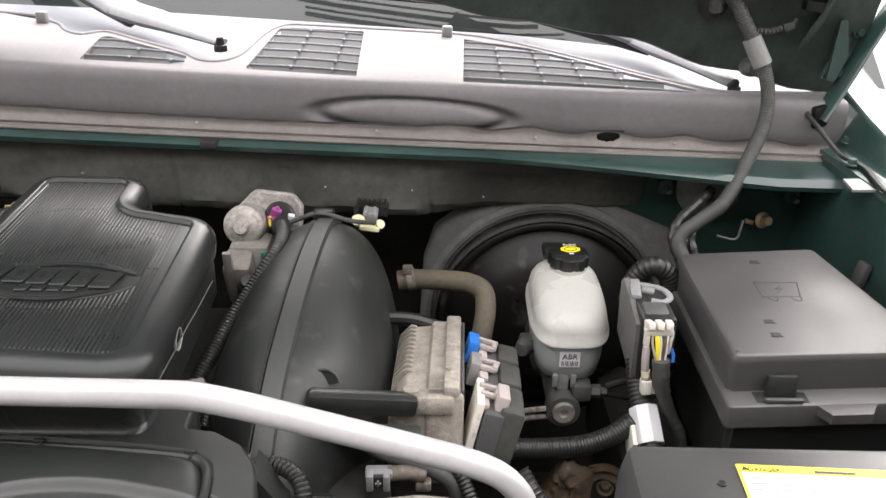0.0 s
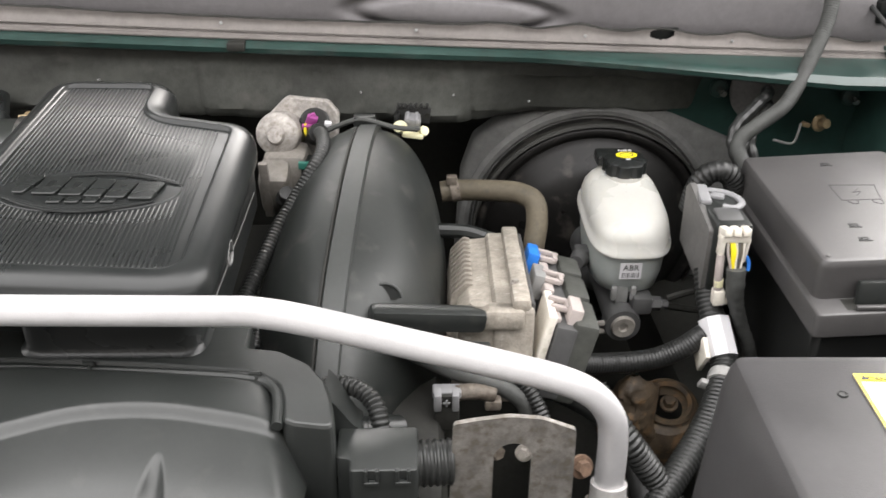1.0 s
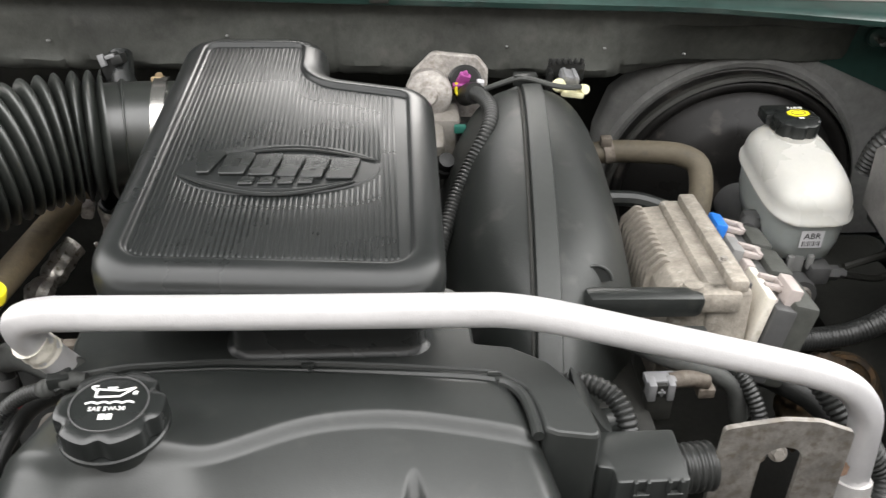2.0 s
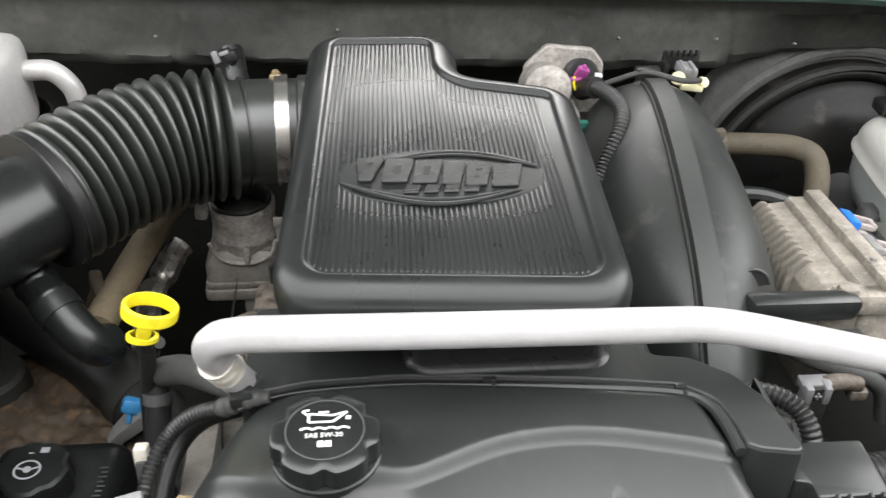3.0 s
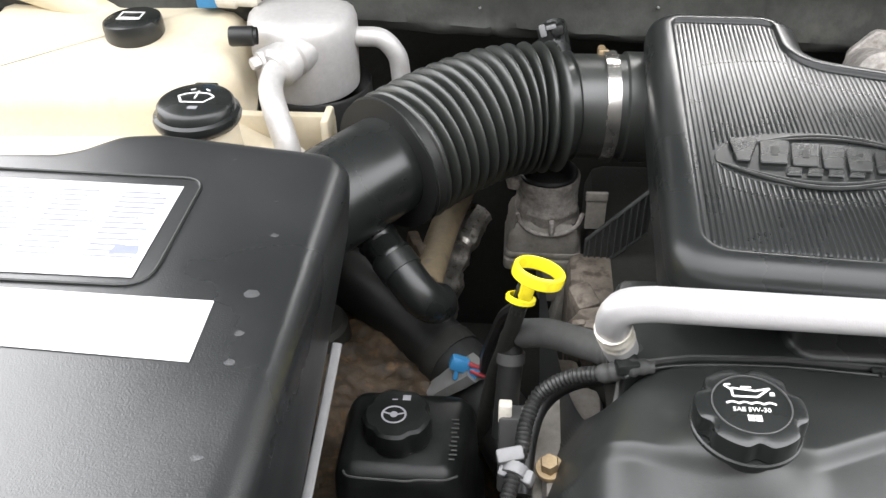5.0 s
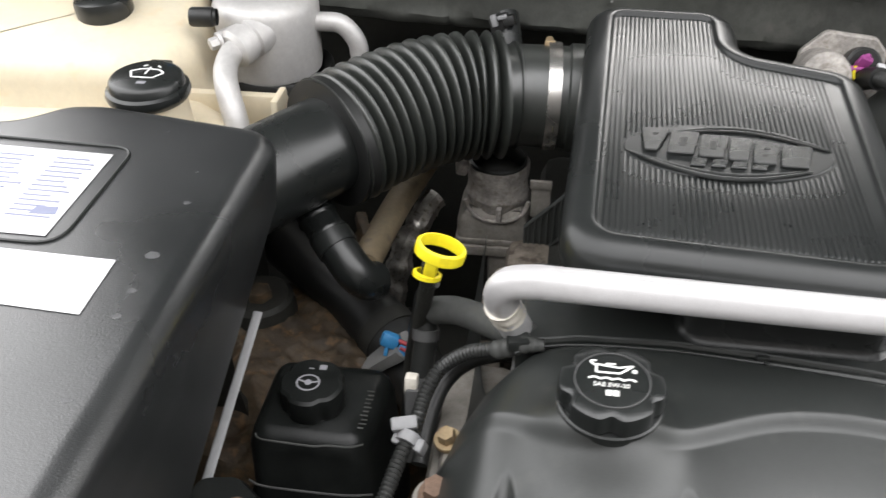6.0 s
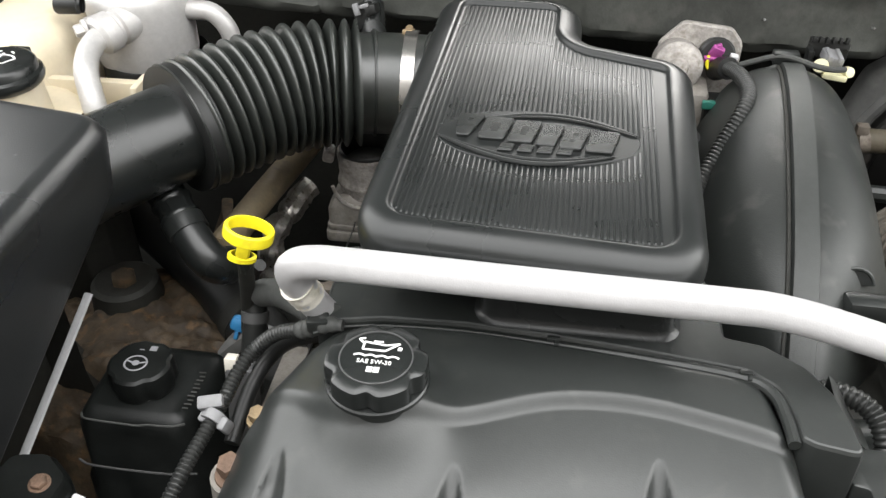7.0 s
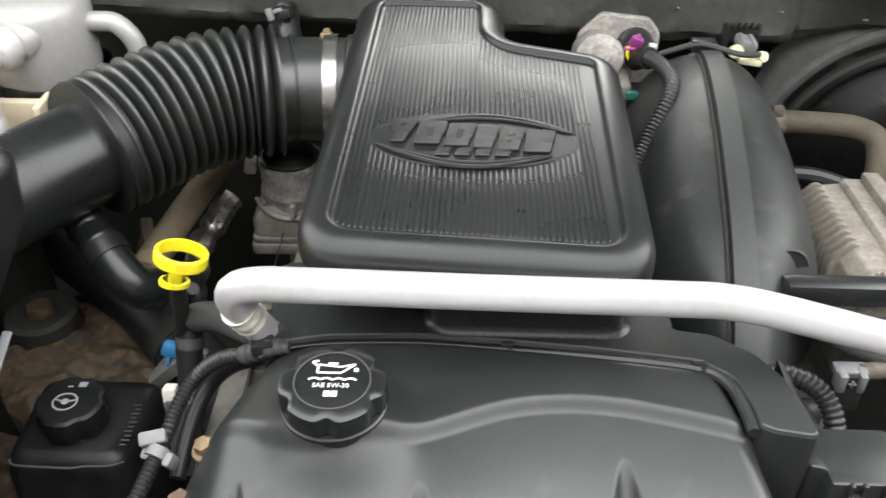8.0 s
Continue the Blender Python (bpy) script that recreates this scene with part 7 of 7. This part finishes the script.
def build_passenger_details():
    ve = thing("vacuum_elbow", (-0.53, 0.62, 1.0), "fat dusty black vacuum elbow hose", "hose")
    part("hose", tube([(-0.490, 0.596, 1.049), (-0.503, 0.606, 1.043), (-0.518, 0.621, 1.036), (-0.546, 0.645, 1.024), (-0.563, 0.656, 1.014), (-0.567, 0.659, 1.010)], lambda s: 0.0112 - 0.0016 * (s < 0.026) * (0.5 + 0.5 * math.cos(s * 1600)), 18, 0.0008), M_LOOM_DUSTY, ve, "dusty grey hose with a ringed end")
    part("elbow", tube([(-0.553, 0.650, 1.019), (-0.567, 0.661, 1.011), (-0.576, 0.663, 1.000), (-0.5755, 0.656, 0.986), (-0.577, 0.646, 0.965), (-0.579, 0.63, 0.925)], 0.0098, 16, 0.003), M_LOOM, ve)
    part("clamp", tube([(-0.5757, 0.6585, 0.991), (-0.5757, 0.6545, 0.983)], 0.0112, 18, 0.003), M_GREYDARK, ve, "spring clamp band")
    sl = thing("split_loom", (-0.55, 0.56, 1.0), "black corrugated loom leaving the engine cover joint", "cable loom")
    part("tape_end", tube([(-0.480, 0.5865, 1.0515), (-0.494, 0.587, 1.0505), (-0.508, 0.590, 1.0415), (-0.514, 0.5925, 1.0375)], lambda q: 0.0042 + 0.0026 * min(1.0, q / 0.014) + 0.0004 * math.cos(q * 900), 12, 0.0012), M_LOOM_DUSTY, sl, "dusty taped loom end")
    part("loom", loom([(-0.494, 0.587, 1.0505), (-0.508, 0.590, 1.0415), (-0.534, 0.600, 1.025), (-0.554, 0.600, 1.007), (-0.563, 0.581, 0.999), (-0.566, 0.560, 0.994), (-0.571, 0.544, 0.987), (-0.578, 0.505, 0.980), (-0.583, 0.470, 0.970), (-0.585, 0.43, 0.955), (-0.58, 0.38, 0.92)], 0.0058, 0.0036, 12), M_LOOM, sl)
    solid("black_hose", tube([(-0.490, 0.606, 1.026), (-0.528, 0.615, 1.006), (-0.550, 0.612, 0.986), (-0.560, 0.590, 0.972), (-0.564, 0.55, 0.955)], 0.0062, 12, 0.006), M_RUBBER, "black rubber hose under the corrugated loom", "hose")
    solid("bracket_wire", tube([(-0.499, 0.603, 1.035), (-0.502, 0.590, 1.010), (-0.508, 0.580, 0.985), (-0.514, 0.575, 0.965)], 0.0018, 8, 0.004), M_GREY, "thin grey bracket wire below the brace foot", "wire")
    cl = thing("loom_clip", (-0.568, 0.542, 0.985), "grey plastic clip on the corrugated loom", "clip")
    part("clip", merge(block((-0.574, 0.553, 0.9945), (0.019, 0.010, 0.011), 0.002, (30, -6, 12)), block((-0.570, 0.5445, 0.9845), (0.024, 0.008, 0.009), 0.002, (30, 8, -12))), M_LOOMCLIP, cl)
    part("clasp", merge(tube([(-0.5690, 0.5490, 0.9890), (-0.5715, 0.5420, 0.9865)], 0.0088, 14, 0.003), block((-0.5605, 0.541, 0.985), (0.006, 0.010, 0.014), 0.002, (25, 0, -20))), M_LOOMCLIP, cl)
    for p, lab in (((-0.543, 0.508, 0.975), "large rust-brown bolt beside the engine cover"), ((-0.545, 0.566, 0.966), "yellowed zinc bolt beside the loom")):
        r = 0.0095 if "large" in lab else 0.007
        solid("bolt", bolt(p, (-0.1, -0.2, 1), r, 0.018 if "large" in lab else 0.012, 1.5), M_RUSTBOLT if "large" in lab else M_BRASS, lab, "bolt")
    solid("bolt_boss", merge(lathe([(0, 0), (0.018, 0), (0.020, -0.03), (0.024, -0.08), (0, -0.08)], pose(-0.543, 0.508, 0.975), 20), block((-0.525, 0.535, 0.94), (0.05, 0.09, 0.05), 0.01)), M_CAST, "pale cast boss under the bolts", "casting")
    pl = thing("sensor_plug", (-0.614, 0.715, 0.88), "grey sensor plug with a blue lock and red wire seal", "plug")
    part("body", merge(tube([(-0.608, 0.724, 0.907), (-0.616, 0.725, 0.899), (-0.63, 0.727, 0.885), (-0.646, 0.731, 0.866)], lambda q: 0.0155 - 0.09 * max(0.0, q - 0.016), 12, 0.003, flat=0.6, power=4.0), block((-0.6, 0.726, 0.895), (0.010, 0.012, 0.022), 0.002, (-20, 20, 0))), M_GREY, pl)
    part("lock", merge(block((-0.621, 0.721, 0.914), (0.018, 0.014, 0.014), 0.004, (-25, 20, 0)), block((-0.608, 0.718, 0.908), (0.010, 0.010, 0.008), 0.002, (-25, 10, 0)), *[block((-0.624 + 0.008 * i, 0.715, 0.9065 - 0.001 * i), (0.004, 0.006, 0.010), 0.001, (-25, 10, 0)) for i in range(3)]), M_CYAN, pl, "sky blue lock")
    part("seal", merge(tube([(-0.613, 0.719, 0.9165), (-0.604, 0.718, 0.9130), (-0.596, 0.719, 0.9085)], 0.0022, 8, 0.003), tube([(-0.611, 0.715, 0.9115), (-0.602, 0.714, 0.9080), (-0.595, 0.716, 0.9035)], 0.0020, 8, 0.003)), M_RED, pl, "red wire seals")
    part("wire", tube([(-0.598, 0.717, 0.912), (-0.596, 0.710, 0.94), (-0.589, 0.697, 0.975), (-0.582, 0.68, 1.01), (-0.57, 0.67, 1.03)], 0.0052, 8, 0.006), M_RUBBER, pl)
    pc = thing("harness_plug", (-0.565, 0.60, 0.96), "grey harness plug with pale locks below the loom", "plug")
    part("body", block((-0.572, 0.600, 0.945), (0.022, 0.020, 0.070), 0.003, (-12, 0, 0)), M_GREYDARK, pc)
    part("lock", block((-0.5785, 0.605, 0.9810), (0.010, 0.010, 0.016), 0.0015, (-12, 0, 0)), M_OFFWHITE, pc, "pale grey lock")
    part("lock", block((-0.5635, 0.603, 0.9795), (0.006, 0.008, 0.013), 0.0015, (-12, 0, 0)), M_LOOMCLIP, pc, "pale grey lock")
    solid("cylinder_head", merge(block((-0.53, 0.60, 0.90), (0.06, 0.14, 0.10), 0.012), block((-0.515, 0.55, 0.955), (0.03, 0.09, 0.03), 0.008)), M_CAST, "pale cast edge of the cylinder head", "casting")
    # suspension tower with rusty mount
    tw = thing("strut_tower", (-0.72, 0.75, 0.80), "rusty suspension tower top with a round mount", "suspension tower")

    def dome(u, v):
        a = 2 * math.pi * u
        r = 0.16 * v
        x, y = -0.735 + r * math.cos(a), 0.735 + r * math.sin(a)
        rough = 0.014 * noise.noise((x * 22, y * 22, 2)) + 0.008 * noise.noise((x * 55, y * 55, 5)) + 0.004 * noise.noise((x * 130, y * 130, 9))
        return Vector((x, y, 0.880 - 0.05 * v ** 3 - 0.07 * max(0, v - 0.8) / 0.2 + rough * min(1.0, 4 * v)))
    part("dome", grid(dome, 140, 60), M_RUST, tw, sharp=60)
    part("mount_cup", lathe([(0, 0.012), (0.012, 0.012), (0.026, 0.014), (0.036, 0.016), (0.042, 0.012), (0.044, 0.0), (0.046, -0.02)], pose(-0.768, 0.784, 0.885) @ Matrix.Diagonal((0.8, 0.8, 1.0, 1.0)), 32), M_VOID, tw, "dark rubber mount cup")
    part("mount_nut", bolt((-0.768, 0.784, 0.893), (0, 0, 1), 0.013, 0.014), M_RUST, tw, "rusty centre nut")
    bd = thing("black_duct", (-0.66, 0.79, 0.88), "thick black rubber duct beside the suspension tower", "hose")
    part("hose", tube([(-0.80, 0.90, 0.90), (-0.745, 0.860, 0.895), (-0.685, 0.815, 0.885), (-0.63, 0.765, 0.875), (-0.59, 0.715, 0.865), (-0.56, 0.66, 0.86)], 0.030, 20, 0.01), M_RUBBER, bd)
    part("clamp", tube([(-0.640, 0.775, 0.8770), (-0.628, 0.763, 0.8745)], 0.0315, 20, 0.006), M_VOID, bd, "dark hose clamp")
    # power steering reservoir
    ps = thing("power_steering_reservoir", (-0.66, 0.61, 0.86), "black plastic power steering fluid reservoir", "fluid reservoir")
    out = fillet([(-0.705, 0.570), (-0.612, 0.570), (-0.603, 0.66), (-0.705, 0.66)], 0.018, 6)
    # tank and cap made blacker for the shade under the air filter box
    part("tank", shell(out, [(-0.012, 0.80), (-0.010, 0.862), (-0.006, 0.865), (-0.003, 0.925), (0.0, 0.934), (0.004, 0.940), (0.012, 0.9435)]), M_BLACK_SHADE, ps, sharp=60)
    part("seam_line", tube([(-0.698, 0.573, 0.9425), (-0.692, 0.5675, 0.9430), (-0.66, 0.5665, 0.9425), (-0.648, 0.5665, 0.9425), (-0.64, 0.5675, 0.9435), (-0.622, 0.5685, 0.9435), (-0.612, 0.573, 0.9430)], 0.0009, 6, 0.003), M_LOOM_DUSTY, ps, "worn pale seam")
    part("seam_line", tube([(-0.705, 0.5605, 0.9000), (-0.690, 0.5560, 0.9000), (-0.63, 0.5555, 0.9005), (-0.604, 0.5590, 0.9010)], 0.0010, 6, 0.004), M_GREYDARK, ps, "dull lower seam")
    part("side_marks", merge(*[block((-0.6175 + 0.0006 * (i % 3), 0.588 + 0.0044 * i, 0.9440), (0.0045 + 0.0015 * (i % 2), 0.0011, 0.0006), 0) for i in range(10)]), M_LOOM_DUSTY, ps, "row of small raised marks")
    c = Vector((-0.661, 0.612, 0.940))
    cap = part("cap", lathe([(0.0255, 0.003), (0.0268, 0.006), (0.0268, 0.020), (0.0260, 0.0245), (0.0235, 0.0265), (0, 0.027)], Matrix.Translation(c) @ pose(0, 0, 0, 0, 0, 12), 80, 5, 0.0022), M_BLACK_SHADE, ps, "black scalloped cap with a steering wheel mark")
    part("collar", lathe([(0.022, 0), (0.024, 0.001), (0.024, 0.004), (0.022, 0.005)], Matrix.Translation(c), 36), M_GREYDARK, cap)
    z = c.z + 0.0272
    ring = [(c.x - 0.002 + 0.0090 * math.cos(a), c.y - 0.003 + 0.0082 * math.sin(a), z) for a in [2 * math.pi * i / 24 for i in range(25)]]
    part("wheel_symbol", merge(tube(ring, 0.0008, 6, 0.0015, flat=0.4), tube([(c.x - 0.010, c.y - 0.001, z), (c.x - 0.002, c.y - 0.003, z), (c.x + 0.006, c.y - 0.001, z)], 0.0008, 6, 0.001, flat=0.4), lathe([(0, 0.0004), (0.003, 0.0003), (0.003, 0)], pose(c.x - 0.002, c.y - 0.003, z), 12)), M_INK_SOFT, cap, "white steering wheel symbol")
    part("cap_mark", merge(block((c.x + 0.006, c.y + 0.015, z - 0.0002), (0.006, 0.005, 0.0005), 0), block((c.x - 0.003, c.y + 0.0125, z), (0.004, 0.001, 0.0004), 0)), M_INK_SOFT, cap)


build_passenger_details()


def build_tanks():
    ct = thing("coolant_tank", (-0.95, 0.95, 0.90), "aged cream plastic coolant and washer tank", "coolant tank")
    out = fillet([(-1.14, 0.76), (-0.80, 0.775), (-0.775, 0.80), (-0.765, 0.85), (-0.835, 0.90), (-0.862, 0.98), (-0.872, 1.07), (-1.14, 1.08)], [0.02, 0.02, 0.02, 0.02, 0.03, 0.03, 0.03, 0.02], 6)
    # black block, added so that the space under the tank stays dark
    part("tray", shell(inset(out, 0.012), [(0.0, 0.80), (0.0, 0.999)]), M_VOID, ct, "black block added under the tank for the dark below it")
    part("tank", shell(out, [(0.004, 0.998), (0.0, 1.002), (0.0, 1.035), (0.004, 1.047), (0.012, 1.054), (0.03, 1.058)]), M_CREAM, ct, sharp=60)
    hi = fillet([(-1.14, 0.85), (-0.91, 0.862), (-0.864, 0.888), (-0.846, 0.925), (-0.860, 1.0), (-0.868, 1.055), (-1.14, 1.07)], [0.02, 0.03, 0.03, 0.03, 0.05, 0.03, 0.02], 6)
    part("upper_tank", shell(hi, [(-0.008, 1.05), (-0.001, 1.062), (0.002, 1.080), (0.006, 1.092), (0.014, 1.101), (0.026, 1.105)], lambda x, y: 0.16 * max(0.0, y - 0.93)), M_CREAM, ct, sharp=60)
    part("filler_neck", lathe([(0.034, 0.0), (0.029, 0.012), (0.026, 0.02), (0.026, 0.05)], pose(-0.964, 0.968, 1.075), 32), M_CREAM, ct)
    cap = part("cap", lathe([(0.0285, 0.0), (0.0295, 0.002), (0.0295, 0.020), (0.0285, 0.0235), (0.026, 0.0248), (0, 0.0255)], pose(-0.964, 0.968, 1.105, 0, -3, 0), 40), M_PLASTIC_SOFT, ct, "round black coolant cap with a white mark")
    z = 1.1305
    part("cap_mark", merge(block((-0.966, 0.963, z), (0.024, 0.006, 0.0006), 0.0001), block((-0.977, 0.970, z), (0.002, 0.015, 0.0006), 0), block((-0.955, 0.970, z), (0.002, 0.015, 0.0006), 0), block((-0.966, 0.978, z), (0.024, 0.002, 0.0006), 0)), M_MARK, cap, "white container symbol")
    part("washer_neck", lathe([(0.040, 0.0), (0.036, 0.01), (0.033, 0.055)], pose(-0.857, 0.822, 1.040), 36), M_CREAM, ct)
    wc = part("washer_cap", merge(lathe([(0.035, 0), (0.0375, 0.003), (0.0385, 0.007), (0.0375, 0.011), (0.0345, 0.013), (0.0335, 0.019), (0.0315, 0.0215), (0.029, 0.0225), (0, 0.0230)], pose(-0.857, 0.822, 1.0955), 48), block((-0.860, 0.861, 1.1075), (0.022, 0.010, 0.010), 0.002)), M_PLASTIC_SOFT, ct, "round black washer cap with a white windscreen mark")
    zw = 1.1188

    def ln(p):
        return tube([(-0.856 + a * 0.00085, 0.822 + b * 0.00085, zw) for a, b in p], 0.0010, 6, 0.002, flat=0.4)
    part("washer_symbol", merge(ln([(-13, -8), (-19, 5)]), ln([(-19, 5), (-9, 11), (3, 12), (12, 10), (18, 4)]), ln([(18, 4), (10, -8)]), ln([(10, -8), (-13, -8)]), ln([(-10, 18), (-6, 21)]), ln([(6, 20), (10, 17)]), ln([(-1, 0), (-1, 16)])), M_MARK, wc, "white windscreen washer symbol")
    part("cap_mark", block((-0.854, 0.806, zw - 0.0004), (0.008, 0.005, 0.0005), 0), M_INK_SOFT, wc)
    part("filler_tube", tube([(-1.14, 1.02, 1.16), (-1.06, 1.02, 1.13), (-0.99, 1.02, 1.095)], 0.020, 16, 0.01), M_CREAM, ct)

    cn = thing("refrigerant_accumulator", (-0.79, 1.0, 1.0), "pale aluminium refrigerant accumulator can with a bracket", "accumulator")
    c = (-0.800, 1.000)
    part("can", lathe([(0.050, 0.0), (0.0535, 0.003), (0.0545, 0.010), (0.055, 0.055), (0.0562, 0.068), (0.0558, 0.080), (0.0535, 0.0875), (0.048, 0.0925), (0.036, 0.0950), (0, 0.0960)], pose(c[0], c[1], 1.0440) @ Matrix.Diagonal((1.0, 1.0, 0.915, 1.0)), 48), M_ALU, cn)
    part("sleeve", lathe([(0.057, 0), (0.059, 0.002), (0.059, 0.050), (0.057, 0.053)], pose(c[0] + 0.008, c[1], 0.996), 40), M_RUBBER, cn, "black foam sleeve")
    part("fitting", lathe([(0.012, -0.012), (0.0205, -0.008), (0.0205, 0.016), (0.0175, 0.018), (0.0175, 0.021), (0.0205, 0.023), (0.0205, 0.038), (0.0155, 0.042), (0, 0.043)], axis_pose((-0.793, 0.960, 1.103), (-0.50, -0.84, -0.16)), 28), M_ALU, cn)
    part("pipe", tube([(-0.809, 0.932, 1.098), (-0.8125, 0.915, 1.0955), (-0.811, 0.895, 1.091), (-0.802, 0.870, 1.084), (-0.790, 0.850, 1.062), (-0.786, 0.845, 1.040)], 0.0118, 18, 0.005), M_ALU, cn)
    part("pipe_foot", merge(lathe([(0.0115, 0.012), (0.0150, 0.011), (0.0150, 0.007), (0.0130, 0.006), (0.0165, 0.004), (0.0165, 0)], pose(-0.787, 0.846, 1.040), 20), block((-0.768, 0.842, 1.040), (0.034, 0.018, 0.008), 0.003)), M_OFFWHITE, cn)
    part("return_pipe", tube([(-0.760, 1.000, 1.098), (-0.738, 1.0, 1.0995), (-0.719, 1.0, 1.0975), (-0.705, 1.0, 1.081), (-0.7015, 1.0, 1.060), (-0.70, 0.998, 1.02)], 0.0102, 18, 0.005), M_ALU, cn)
    part("service_cap", lathe([(0, 0.027), (0.0085, 0.027), (0.0098, 0.025), (0.0098, 0.004), (0.0085, 0.003), (0.0085, 0)], axis_pose((-0.831, 0.942, 1.124), (-1, -0.15, 0.02)), 16), M_RUBBER, cn, "black service port cap")
    part("bolt", bolt((-0.826, 0.930, 1.104), (-0.7, -0.65, -0.1), 0.0065, 0.012), M_ALU, cn)
    part("bolt_boss", lathe([(0.010, 0), (0.010, 0.018), (0.008, 0.020), (0, 0.020)], axis_pose((-0.814, 0.946, 1.105), (-0.7, -0.65, -0.1)), 16), M_ALU, cn)
    part("switch", merge(lathe([(0, 0.044), (0.009, 0.044), (0.0115, 0.042), (0.0115, 0.024), (0.009, 0.022), (0.009, 0.0)], axis_pose((-0.845, 1.01, 1.134), (-1, 0, 0.05)), 16)), M_OFFWHITE, cn, "off-white pressure switch")
    part("switch_plug", block((-0.898, 1.01, 1.138), (0.022, 0.020, 0.024), 0.003), M_CYAN, cn, "sky blue switch plug")
    solid("tank_bracket", merge(block((-0.810, 0.898, 1.040), (0.115, 0.012, 0.050), 0.004), block((-0.757, 0.885, 1.048), (0.008, 0.034, 0.050), 0.003)), M_CREAM, "cream plastic tank bracket beside the accumulator", "bracket")


build_tanks()
